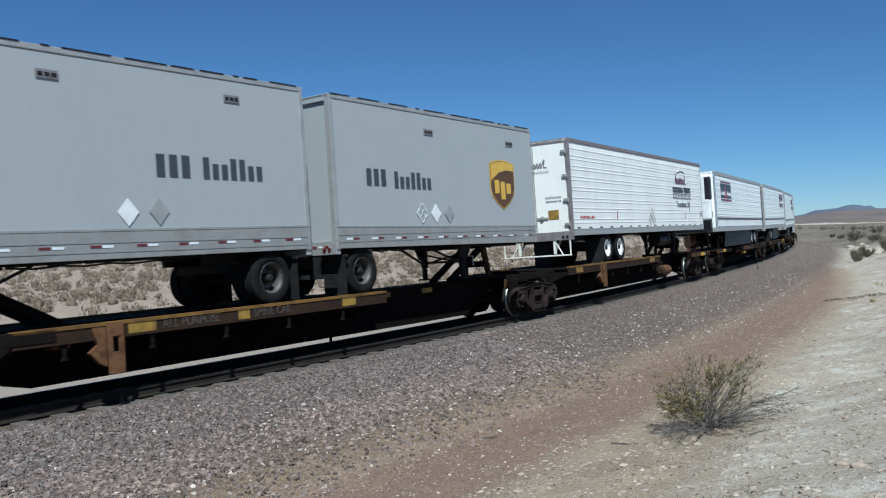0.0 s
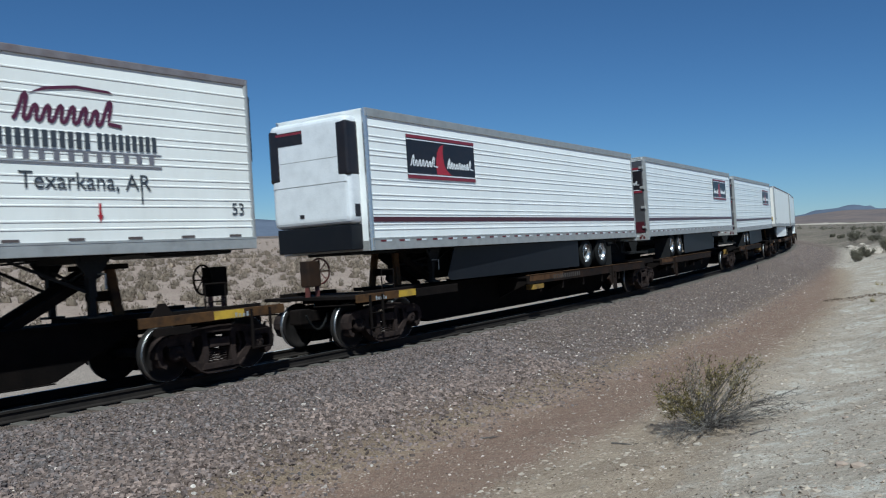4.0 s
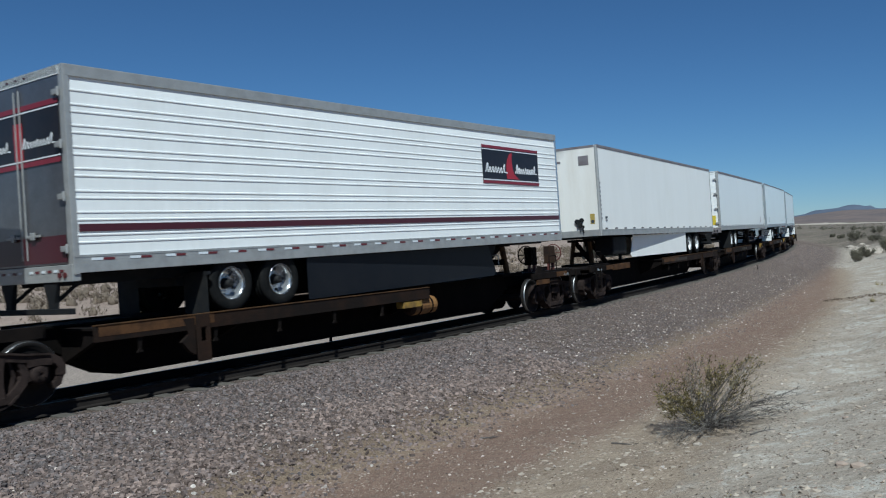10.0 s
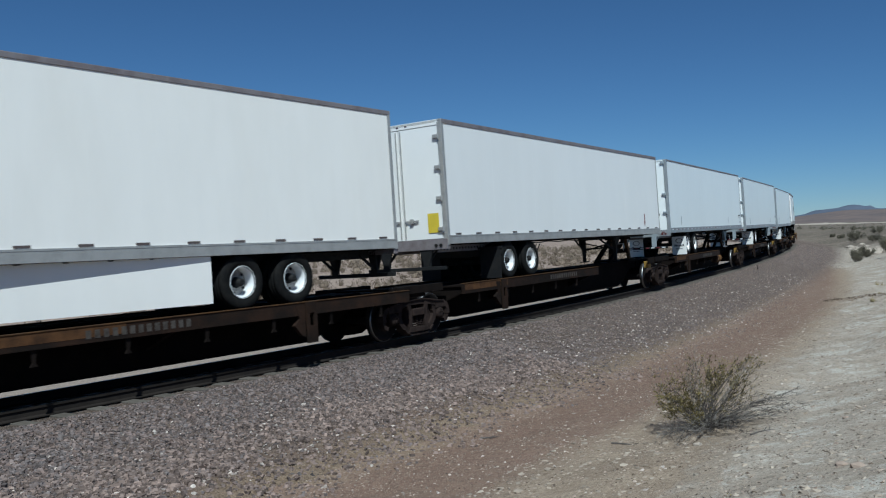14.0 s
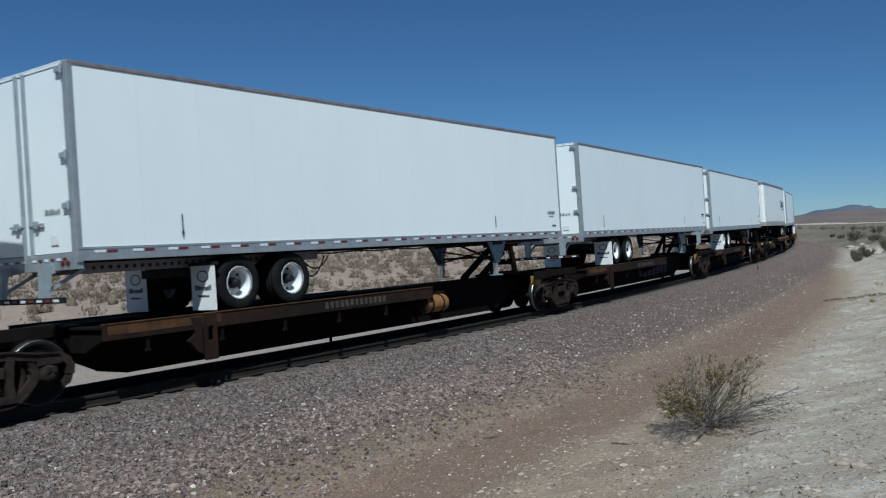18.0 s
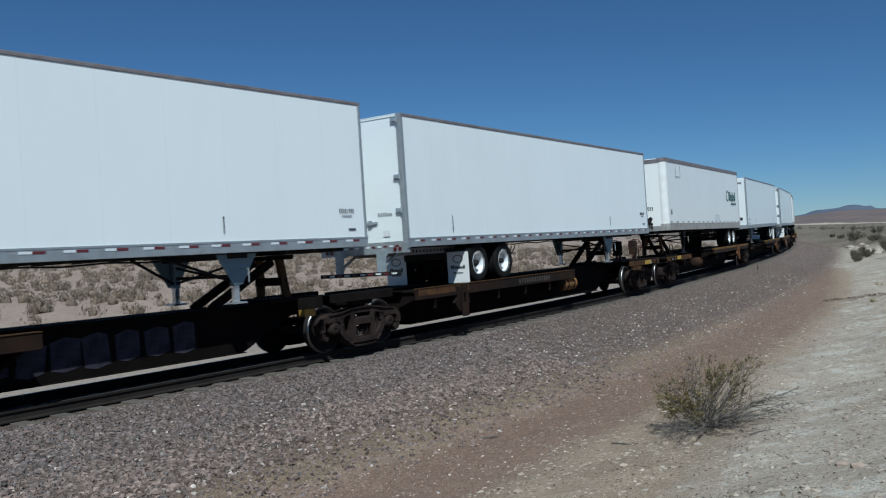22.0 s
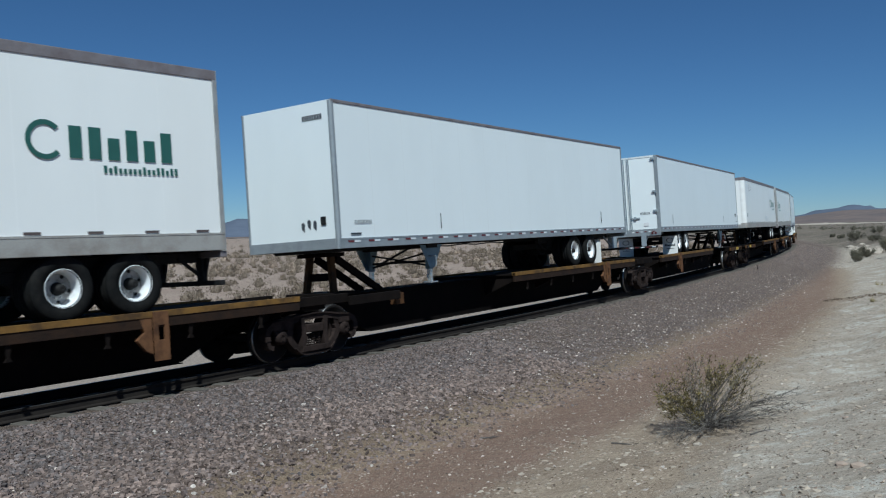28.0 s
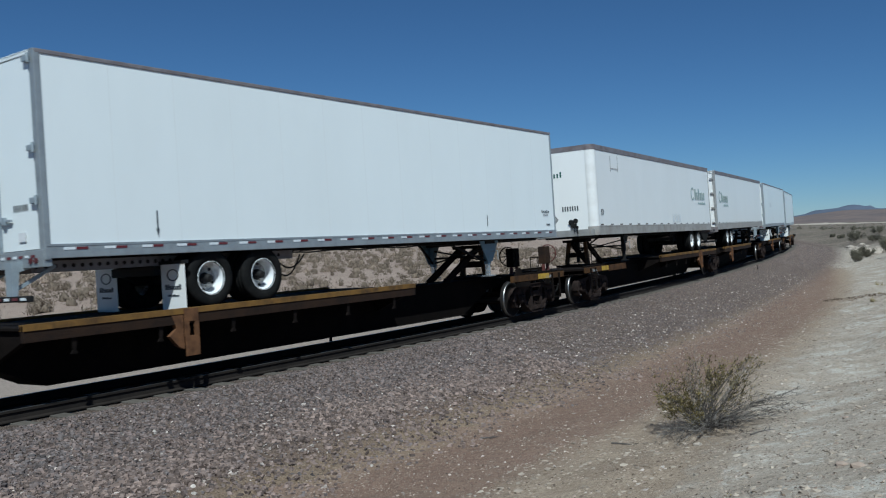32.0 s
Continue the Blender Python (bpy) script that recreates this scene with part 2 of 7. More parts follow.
dull_refl = mat("dull_reflector", (0.10, 0.075, 0.07), 0.5)
dull_rim = mat("dull_steel_rim", (0.10, 0.092, 0.086), 0.6, 0.3, second=(0.05, 0.044, 0.04), scale=8, amount=0.6)
ox_red = mat("oxide_red_steel", (0.12, 0.03, 0.022), 0.7, second=(0.05, 0.02, 0.018), scale=4, amount=0.7)
# distance haze is mixed into both hill colours as a bluish tint
hill_far = mat("haze_blue_hill", (0.118, 0.135, 0.178), 1.0, second=(0.094, 0.108, 0.145), scale=0.006, amount=0.8, bump_scale=0.03, spec=0)
hill_near = mat("haze_brown_rise", (0.168, 0.132, 0.122), 1.0, second=(0.120, 0.104, 0.106), scale=0.01, amount=0.8, bump_scale=0.05, spec=0)


# ---- mesh helpers ----
def box(bm, x0, x1, y0, y1, z0, z1, bevel=0.0, steps=2):
    vs = [bm.verts.new((x, y, z)) for x in (x0, x1) for y in (y0, y1) for z in (z0, z1)]
    fs = [bm.faces.new([vs[i] for i in f]) for f in ((0, 1, 3, 2), (4, 6, 7, 5), (0, 4, 5, 1), (2, 3, 7, 6), (0, 2, 6, 4), (1, 5, 7, 3))]
    if bevel:
        es = {e for f in fs for e in f.edges}
        bmesh.ops.bevel(bm, geom=list(es), offset=bevel, segments=steps, profile=0.6, affect="EDGES")
    return bm


def prism(bm, poly, axis, a, b):
    """A flat outline, given in the two other axes in order, drawn out along axis from a to b."""
    def at(p, c):
        q = list(p)
        q.insert("xyz".index(axis), c)
        return q
    v0, v1 = [bm.verts.new(at(p, a)) for p in poly], [bm.verts.new(at(p, b)) for p in poly]
    n = len(poly)
    fs = [bm.faces.new(v0[::-1]), bm.faces.new(v1)]
    fs += [bm.faces.new((v0[i], v0[(i + 1) % n], v1[(i + 1) % n], v1[i])) for i in range(n)]
    bmesh.ops.recalc_face_normals(bm, faces=fs)
    return bm


def rod(bm, p, q, r, n=8, r2=None):
    p, q = Vector(p), Vector(q)
    d = q - p
    m = Matrix.Translation((p + q) / 2) @ d.to_track_quat("Z", "Y").to_matrix().to_4x4()
    bmesh.ops.create_cone(bm, cap_ends=True, segments=n, radius1=r, radius2=r if r2 is None else r2, depth=d.length, matrix=m)
    return bm


def beam(bm, p, q, w, h):
    """A square bar from p to q, w wide across (y) and h deep."""
    p, q = Vector(p), Vector(q)
    d = q - p
    side = Vector((0, 1, 0)) if abs(d.normalized().y) < 0.9 else Vector((1, 0, 0))
    up = d.cross(side).normalized()
    side = up.cross(d).normalized()
    a = [side * sx * w / 2 + up * sz * h / 2 for sx, sz in ((-1, -1), (1, -1), (1, 1), (-1, 1))]
    v0, v1 = [bm.verts.new(p + o) for o in a], [bm.verts.new(q + o) for o in a]
    fs = [bm.faces.new(v0[::-1]), bm.faces.new(v1)] + [bm.faces.new((v0[i], v0[(i + 1) % 4], v1[(i + 1) % 4], v1[i])) for i in range(4)]
    bmesh.ops.recalc_face_normals(bm, faces=fs)
    return bm


def turned(bm, prof, axis="y", n=28, at=(0, 0, 0)):
    """A closed ring profile of (radius, along) turned round the axis."""
    rings = []
    for i in range(n):
        a = 2 * math.pi * i / n
        ring = []
        for r, h in prof:
            c = {"y": (r * math.cos(a), h, r * math.sin(a)), "z": (r * math.cos(a), r * math.sin(a), h), "x": (h, r * math.cos(a), r * math.sin(a))}[axis]
            ring.append(bm.verts.new(Vector(at) + Vector(c)))
        rings.append(ring)
    m, fs = len(prof), []
    for i in range(n):
        for j in range(m):
            fs.append(bm.faces.new((rings[i][j], rings[(i + 1) % n][j], rings[(i + 1) % n][(j + 1) % m], rings[i][(j + 1) % m])))
    bmesh.ops.recalc_face_normals(bm, faces=fs)
    for f in fs:
        f.smooth = True
    return bm


def ribbon(bm, pts, width, thick):
    """A flat stroke of even width along points in the x-z plane."""
    pts = [Vector(p) for p in pts]
    rows = []
    for i, p in enumerate(pts):
        d = (pts[min(i + 1, len(pts) - 1)] - pts[max(i - 1, 0)]).normalized()
        o = Vector((-d.y, d.x)) * width / 2
        rows.append([bm.verts.new((q.x, y, q.y)) for q, y in ((p + o, -thick), (p - o, -thick), (p - o, 0), (p + o, 0))])
    fs = []
    for a, b in zip(rows, rows[1:]):
        fs += [bm.faces.new((a[k], a[(k + 1) % 4], b[(k + 1) % 4], b[k])) for k in range(4)]
    fs += [bm.faces.new(rows[0][::-1]), bm.faces.new(rows[-1])]
    bmesh.ops.recalc_face_normals(bm, faces=fs)
    return bm


def mesh_of(name, bm, material):
    me = bpy.data.meshes.new(name)
    bm.to_mesh(me)
    bm.free()
    me.materials.append(material)
    return me


def part(name, bm, material, parent, label="", at=None):
    """One mesh object under a thing or part. bm: a bmesh, or a mesh that several parts share."""
    me = bm if isinstance(bm, bpy.types.Mesh) else mesh_of(name, bm, material)
    ob = new(name, me)
    ob.parent = parent
    if at is not None:
        ob.matrix_basis = at
    if label:
        ob["label"] = label
    return ob


def thing(name, label, category, group="", kind=""):
    ob = new(name)
    ob.empty_display_size = 0.2
    return tagged(ob, label, category, group, kind)


def B():
    return bmesh.new()


# ---- the curved track ----
K_S, K_V = [-20, 0, 20, 40, 80, 120, 160, 200, 240], [0.00186, 0.00244, 0.00503, 0.00207, 0.00166, 0.0029, 0.0039, 0.0039, 0.0015]
DIST, CANT, DS = 13.505, 2.642, 0.1
SS = np.arange(-60, 420, DS)
TH = np.cumsum(np.interp(SS, K_S, K_V)) * DS
TH -= np.interp(0, SS, TH)
PX, PY = -np.cumsum(np.sin(TH)) * DS, np.cumsum(np.cos(TH)) * DS
PX -= np.interp(0, SS, PX) + DIST
PY -= np.interp(0, SS, PY)


def on_track(s):
    return np.interp(s, SS, PX), np.interp(s, SS, PY), np.interp(s, SS, TH)


def track_pose(s, s2=None):
    """Rails' frame at s: x along the track away from the camera, y to the far side, z up; with s2, of a body carried at both."""
    x, y, th = on_track(s)
    if s2 is not None:
        x2, y2, _ = on_track(s2)
        th = math.atan2(-(x2 - x), y2 - y)
    return pose(x, y, 0, 0, 0, 90 + math.degrees(th)) @ pose(0, 0, 0, -CANT)


def rail_xyz(s, u, w):
    """World places at s along, u towards the camera's side, w above the rails (arrays)."""
    x, y, th = on_track(s)
    c = math.radians(CANT)
    uu, ww = u * np.cos(c) - w * np.sin(c), u * np.sin(c) + w * np.cos(c)
    return np.stack([x + uu * np.cos(th), y + uu * np.sin(th), ww + 0 * th], -1)


def track_su(x, y):
    """Nearest s and sideways distance u on the track of world places (arrays)."""
    step = 10
    cs, cx, cy, ct = SS[::step], PX[::step], PY[::step], TH[::step]
    x, y = np.asarray(x, float).ravel(), np.asarray(y, float).ravel()
    s, u = np.empty_like(x), np.empty_like(x)
    for i in range(0, len(x), 20000):
        d = (x[i:i + 20000, None] - cx) ** 2 + (y[i:i + 20000, None] - cy) ** 2
        j = d.argmin(1)
        dx, dy = x[i:i + 20000] - cx[j], y[i:i + 20000] - cy[j]
        s[i:i + 20000] = cs[j] - dx * np.sin(ct[j]) + dy * np.cos(ct[j])
        u[i:i + 20000] = dx * np.cos(ct[j]) + dy * np.sin(ct[j])
    return s, u


def wave(x, y, scale, seed=0):
    """Smooth rolling noise of about -1 to 1 from a few sines."""
    r = np.random.RandomState(seed)
    out = 0 * x
    for _ in range(7):
        a, f, p = r.uniform(0, 6.28), r.uniform(0.6, 2.2) / scale, r.uniform(0, 6.28)
        out = out + np.sin((x * np.cos(a) + y * np.sin(a)) * f * 6.28 + p)
    return out / 3.5


GROUND_U = [-400, -60, -12, -6, -4.2, 4.6, 6.5, 8, 10, 12, 14, 18, 30, 60, 400]
GROUND_Z = [-0.2, -0.5, -0.75, -0.85, -0.95, -0.74, -0.70, -0.50, -0.15, 0.42, 0.92, 1.0, 0.6, 0.0, -0.1]


def ground_z(x, y):
    s, u = track_su(x, y)
    shape = np.shape(x)
    x, y = np.asarray(x, float).ravel(), np.asarray(y, float).ravel()
    z = np.interp(u, GROUND_U, GROUND_Z)
    rough = np.clip((np.abs(u) - 4.5) / 3, 0.15, 1)
    z = z + rough * (0.035 * wave(x, y, 2.3, 3) + 0.10 * wave(x, y, 7, 4) * np.clip((np.abs(u) - 5) / 4, 0, 1) + 0.008 * wave(x * 1.3, y, 1.1, 5) + 0.006 * wave(x, y * 1.2, 0.55, 15))
    z = z + np.clip((np.abs(u) - 14) / 60, 0, 1) * 0.35 * wave(x, y, 45, 6)
    z = z + 0.25 * np.exp(-((s - 62) / 14) ** 2 - ((u - 9) / 2.2) ** 2)
    return z.reshape(shape)


def grid_mesh(name, X, Y, Z, material, smooth=True):
    n, m = X.shape
    v = np.stack([X, Y, Z], -1).reshape(-1, 3)
    i = np.arange(n * m).reshape(n, m)
    f = np.stack([i[:-1, :-1], i[1:, :-1], i[1:, 1:], i[:-1, 1:]], -1).reshape(-1, 4)
    me = bpy.data.meshes.new(name)
    me.from_pydata(v.tolist(), [], f.tolist())
    me.polygons.foreach_set("use_smooth", [smooth] * len(f))
    me.materials.append(material)
    return me


def soup(name, V, F, material):
    me = bpy.data.meshes.new(name)
    me.from_pydata(V.reshape(-1, 3).tolist(), [], F.reshape(-1, F.shape[-1]).tolist())
    me.materials.append(material)
    return me


# ---- ground: one sheet to the horizon ----
def ground_material(bed=False):
    """Desert floor: brown service track beside the ballast, pale caliche bank, sandy plain beyond; or the ballast that thins out into it."""
    m = bpy.data.materials.new("ballast_base" if bed else "desert_ground")
    m.use_nodes = True
    n, l = m.node_tree.nodes, m.node_tree.links
    b = n["Principled BSDF"]
    b.inputs["Roughness"].default_value = 0.95
    b.inputs["Specular IOR Level"].default_value = 0.08
    at = n.new("ShaderNodeAttribute")
    at.attribute_name = "offset"
    tc = n.new("ShaderNodeTexCoord")

    def noise_tex(scale, detail=6, rough=0.65):
        q = n.new("ShaderNodeTexNoise")
        q.inputs["Scale"].default_value, q.inputs["Detail"].default_value, q.inputs["Roughness"].default_value = scale, detail, rough
        l.new(tc.outputs["Object"], q.inputs["Vector"])
        return q.outputs["Fac"]

    def ranged(v, a, c, lo=0.0, hi=1.0):
        q = n.new("ShaderNodeMapRange")
        for k, w in (("From Min", a), ("From Max", c), ("To Min", lo), ("To Max", hi)):
            q.inputs[k].default_value = w
        l.new(v, q.inputs["Value"])
        return q.outputs["Result"]

    def mixed(f, a, c):
        q = n.new("ShaderNodeMix")
        q.data_type = "RGBA"
        l.new(f, q.inputs["Factor"])
        for sock, w in (("A", a), ("B", c)):
            if isinstance(w, tuple):
                q.inputs[sock].default_value = (*w, 1)
            else:
                l.new(w, q.inputs[sock])
        return q.outputs["Result"]

    def added(a, c, k):
        q = n.new("ShaderNodeMath")
        q.operation = "MULTIPLY_ADD"
        l.new(c, q.inputs[0])
        q.inputs[1].default_value = k
        l.new(a, q.inputs[2])
        return q.outputs[0]

    big, mid, fine, grit = noise_tex(0.35), noise_tex(1.8), noise_tex(9), noise_tex(55, 3)
    u = added(at.outputs["Fac"], mid, 1.4)          # ragged edges between the bands
    patch = noise_tex(0.8, 8, 0.75)
    dirt = mixed(ranged(mid, 0.35, 0.7), (0.212, 0.138, 0.103), (0.268, 0.187, 0.138))
    tan = mixed(ranged(fine, 0.35, 0.7), (0.276, 0.207, 0.138), (0.216, 0.156, 0.103))
    dirt = mixed(ranged(patch, 0.48, 0.62, 0, 0.75), dirt, tan)
    dirt = mixed(ranged(fine, 0.45, 0.75, 0, 0.6), dirt, (0.147, 0.098, 0.072))
    red = mixed(ranged(fine, 0.38, 0.68), (0.207, 0.135, 0.101), (0.156, 0.103, 0.078))
    dirt = mixed(ranged(added(u, patch, 0.8), 8.1, 9.2, 0, 0.85), dirt, red)
    lane = added(u, big, 1.2)
    for a0, a1, a2, a3, c0, c1 in ((5.5, 6.0, 6.5, 7.1, (0.324, 0.241, 0.166), (0.253, 0.182, 0.124)), (7.9, 8.4, 9.1, 9.6, (0.196, 0.126, 0.094), (0.148, 0.094, 0.071))):
        worn = n.new("ShaderNodeMath")
        worn.operation = "MULTIPLY"
        l.new(ranged(lane, a0, a1), worn.inputs[0])
        l.new(ranged(lane, a2, a3, 0.8, 0.0), worn.inputs[1])
        dirt = mixed(worn.outputs[0], dirt, mixed(ranged(fine, 0.35, 0.65), c0, c1))
    beige = mixed(ranged(mid, 0.35, 0.7), (0.330, 0.258, 0.190), (0.252, 0.188, 0.137))
    beige = mixed(ranged(fine, 0.48, 0.72, 0, 0.6), beige, (0.189, 0.142, 0.103))
    pale = mixed(ranged(mid, 0.4, 0.65), (0.382, 0.322, 0.262), (0.469, 0.410, 0.342))
    pale = mixed(ranged(patch, 0.46, 0.60, 0, 0.8), pale, (0.336, 0.276, 0.217))
    pale = mixed(ranged(fine, 0.5, 0.75, 0, 0.6), pale, (0.230, 0.187, 0.145))
    pale = mixed(ranged(noise_tex(22, 4), 0.58, 0.66, 0, 0.55), pale, (0.198, 0.161, 0.127))
    pale = mixed(ranged(noise_tex(2.6, 9, 0.78), 0.565, 0.61, 0, 0.8), pale, (0.552, 0.508, 0.445))
    pale = mixed(ranged(noise_tex(0.9, 9, 0.72), 0.55, 0.60, 0, 0.65), pale, (0.515, 0.474, 0.414))
    pale = mixed(ranged(noise_tex(5.5, 8, 0.8), 0.56, 0.64, 0, 0.5), pale, (0.207, 0.169, 0.134))
    bank = n.new("ShaderNodeAttribute")
    bank.attribute_name = "bank"
    near = mixed(ranged(added(u, fine, 0.8), 9.9, 10.6), dirt, beige)
    near = mixed(ranged(added(added(bank.outputs["Fac"], mid, 1.4), added(fine, patch, 0.8), 0.9), 11.2, 12.0), near, pale)
    plain = mixed(ranged(mid, 0.4, 0.7), (0.305, 0.230, 0.187), (0.242, 0.178, 0.143))
    plain = mixed(ranged(big, 0.4, 0.65, 0, 0.7), plain, (0.350, 0.272, 0.224))
    grit_far = mixed(ranged(fine, 0.35, 0.7), (0.315, 0.258, 0.222), (0.245, 0.200, 0.170))
    plain = mixed(ranged(added(at.outputs["Fac"], mid, 1.5), -10.5, -6.5), plain, grit_far)
    scrubby = mixed(ranged(noise_tex(0.09, 8, 0.7), 0.45, 0.6), (0.128, 0.106, 0.084), (0.190, 0.156, 0.124))
    near = mixed(ranged(at.outputs["Fac"], 15, 32), near, scrubby)
    side = n.new("ShaderNodeMath")
    side.operation = "GREATER_THAN"
    side.inputs[1].default_value = 0.0
    l.new(at.outputs["Fac"], side.inputs[0])
    col = mixed(side.outputs[0], plain, near)
    gravel = mixed(ranged(noise_tex(14), 0.42, 0.66), (0.168, 0.130, 0.112), (0.092, 0.069, 0.058))
    gravel = mixed(ranged(noise_tex(2.2, 7, 0.7), 0.45, 0.7, 0, 0.5), gravel, (0.185, 0.126, 0.096))
    ga = n.new("ShaderNodeAttribute")
    ga.attribute_name = "gravel"
    thin = ranged(added(ga.outputs["Fac"], fine, 1.6), 4.9, 6.1)
    col = mixed(thin, gravel, dirt) if bed else mixed(side.outputs[0], plain, mixed(thin, gravel, near))
    speck = mixed(ranged(grit, 0.57, 0.64, 0, 0.55), col, (0.50, 0.425, 0.345))
    speck = mixed(ranged(noise_tex(42, 3), 0.56, 0.63, 0, 0.6), speck, (0.115, 0.083, 0.063))
    grain = n.new("ShaderNodeHueSaturation")
    l.new(ranged(noise_tex(17, 9, 0.9), 0.30, 0.70, 0.52, 1.40), grain.inputs["Value"])
    l.new(speck, grain.inputs["Color"])
    l.new(grain.outputs["Color"], b.inputs["Base Color"])
    bp = n.new("ShaderNodeBump")
    bp.inputs["Strength"].default_value, bp.inputs["Distance"].default_value = (0.9 if bed else 0.55), (0.03 if bed else 0.011)
    l.new(added(added(grit, noise_tex(28, 5), 1.0), noise_tex(7, 6, 0.7), 2.5), bp.inputs["Height"])
    l.new(bp.outputs["Normal"], b.inputs["Normal"])
    return m


def graded(a, c, step, far, growth=1.16):
    mid = list(np.arange(a, c + step / 2, step))
    d, x, hi = step, mid[-1], []
    while x < far:
        d *= growth
        x += d
        hi.append(x)
    d, x, lo = step, mid[0], []
    while x > -far:
        d *= growth
        x -= d
        lo.append(x)
    return np.array(lo[::-1] + mid + hi)


gx, gy = graded(-34, 8, 0.22, 4300), graded(1, 46, 0.22, 4300)
X, Y = np.meshgrid(gx, gy, indexing="ij")
Z = ground_z(X, Y)
ground = tagged(new("ground", grid_mesh("ground", X, Y, Z, ground_material())), "sandy desert floor with brown service track and pale bank", "ground", kind="structure")
_s, _u = track_su(X, Y)
att = ground.data.attributes.new("offset", "FLOAT", "POINT")
att.data.foreach_set("value", (_u + np.interp(_s, [5, 8, 11, 14, 20, 30, 45, 60, 100, 140], [0.9, 1.2, 1.3, 1.2, 1.3, 1.7, 2.7, 3.7, 14, 44]) * np.clip((_u - 3.2) / 2.0, 0, 1)).astype(np.float32))

near_bank = ground.data.attributes.new("bank", "FLOAT", "POINT")          # the pale crust starts farther out near the bush
near_bank.data.foreach_set("value", (_u + np.interp(_s, [5, 8, 10, 12, 14, 17, 25, 45, 60, 100, 140], [-0.5, -0.4, -0.05, 0.35, 0.85, 1.3, 1.7, 2.8, 3.7, 14, 44])).astype(np.float32))

GRAVEL_S, GRAVEL_W = [6, 11, 16, 22, 30, 45, 80, 120], [-0.35, -0.5, -0.3, 0.05, 0.1, 0.2, 0.6, 1.0]      # the strewn stone widens round the curve
att = ground.data.attributes.new("gravel", "FLOAT", "POINT")
att.data.foreach_set("value", (_u - np.interp(_s, GRAVEL_S, GRAVEL_W)).astype(np.float32))

# ---- track bed, rails and ties ----
BED_U = [-4.6, -4.0, -3.0, -2.1, -1.55, -1.3, -0.9, -0.5, 0.5, 0.9, 1.25, 1.4, 1.7, 2.1, 2.6, 3.1, 3.6, 4.1, 4.6, 5.2, 5.8]
BED_W = [-1.1, -0.85, -0.6, -0.33, -0.20, -0.192, -0.205, -0.21, -0.21, -0.205, -0.19, -0.19, -0.215, -0.32, -0.45, -0.56, -0.66, -0.76, -0.86, -0.98, -1.10]
bu = np.concatenate([np.arange(-4.6, 1.2, 0.3), np.arange(1.2, 5.8, 0.12)])
bs = np.concatenate([np.arange(-20, 45, 0.12), np.arange(45, 300, 0.6)])
S2, U2 = np.meshgrid(bs, bu, indexing="ij")


def bed_w(s, u):
    return np.interp(u, BED_U, BED_W) + np.clip((np.abs(u) - 1.2) * 2, 0.1, 1) * (0.025 * wave(s, u, 1.1, 8) + 0.02 * wave(s, u, 0.35, 9))


def bed_xyz(s, u):
    p = rail_xyz(s, u, bed_w(s, u))
    p[..., 2] -= np.interp(s, [20, 45], [0.0, 0.10]) * np.clip(np.abs(u) - 3.2, 0, 2)
    return p


BP = bed_xyz(S2, U2)
bed = tagged(new("ballast_bed", grid_mesh("ballast_bed", BP[..., 0], BP[..., 1], BP[..., 2], ground_material(True))), "grey crushed-stone ballast shoulder under the curved track", "ballast", kind="structure")


att = bed.data.attributes.new("offset", "FLOAT", "POINT")
att.data.foreach_set("value", U2.ravel().astype(np.float32))
att = bed.data.attributes.new("gravel", "FLOAT", "POINT")
att.data.foreach_set("value", (U2 - np.interp(S2, GRAVEL_S, GRAVEL_W)).ravel().astype(np.float32))


def stones(name, s, u, size, material, label, category, base_xyz, tall=0.62, chips=False):
    """Loose angular stones, half sunk: lopsided blocks with a broken top face."""
    n = len(s)
    r = np.random.RandomState(11)
    c = base_xyz(s, u)
    if chips:
        o = np.array([(1, 0, -0.2), (0, 1, -0.2), (-1, 0, -0.2), (0, -1, -0.2), (0.1, 0, 0.75)], float)
        v = o[None] * r.uniform(0.55, 1.3, (n, 5, 1)) + r.uniform(-0.3, 0.3, (n, 5, 3)) * np.array([1, 1, 0.4])
        v = v * np.asarray(size)[:, None, None] * np.array([1, 1, tall]) + c[:, None, :]
        f = np.array([(0, 1, 4), (1, 2, 4), (2, 3, 4), (3, 0, 4)])
        return tagged(new(name, soup(name, v, f[None] + 5 * np.arange(n)[:, None, None], material)), label, category, kind="stuff")
    o = np.array([(1, 0, -0.4), (0, 1, -0.4), (-1, 0, -0.4), (0, -1, -0.4), (0.62, 0.1, 0.8), (-0.1, 0.62, 0.8), (-0.62, -0.1, 0.8), (0.1, -0.62, 0.8)], float)
    v = o[None] * r.uniform(0.6, 1.25, (n, 8, 1)) + r.uniform(-0.26, 0.26, (n, 8, 3))
    v[..., 0] *= r.uniform(0.75, 1.3, (n, 1))
    a = r.uniform(0, 6.28, n)
    ca, sa = np.cos(a)[:, None], np.sin(a)[:, None]
    v = np.stack([v[..., 0] * ca - v[..., 1] * sa, v[..., 0] * sa + v[..., 1] * ca, v[..., 2] * tall * r.uniform(0.7, 1.2, (n, 1))], -1)
    v = v * np.asarray(size)[:, None, None] + c[:, None, :]
    f = np.array([(4, 5, 6, 7), (0, 1, 5, 4), (1, 2, 6, 5), (2, 3, 7, 6), (3, 0, 4, 7)])
    F = f[None] + 8 * np.arange(n)[:, None, None]
    return tagged(new(name, soup(name, v, F, material)), label, category, kind="stuff")


def ground_at(s, u):
    p = rail_xyz(s, u, 0 * s)
    p[..., 2] = ground_z(p[..., 0], p[..., 1])
    return p


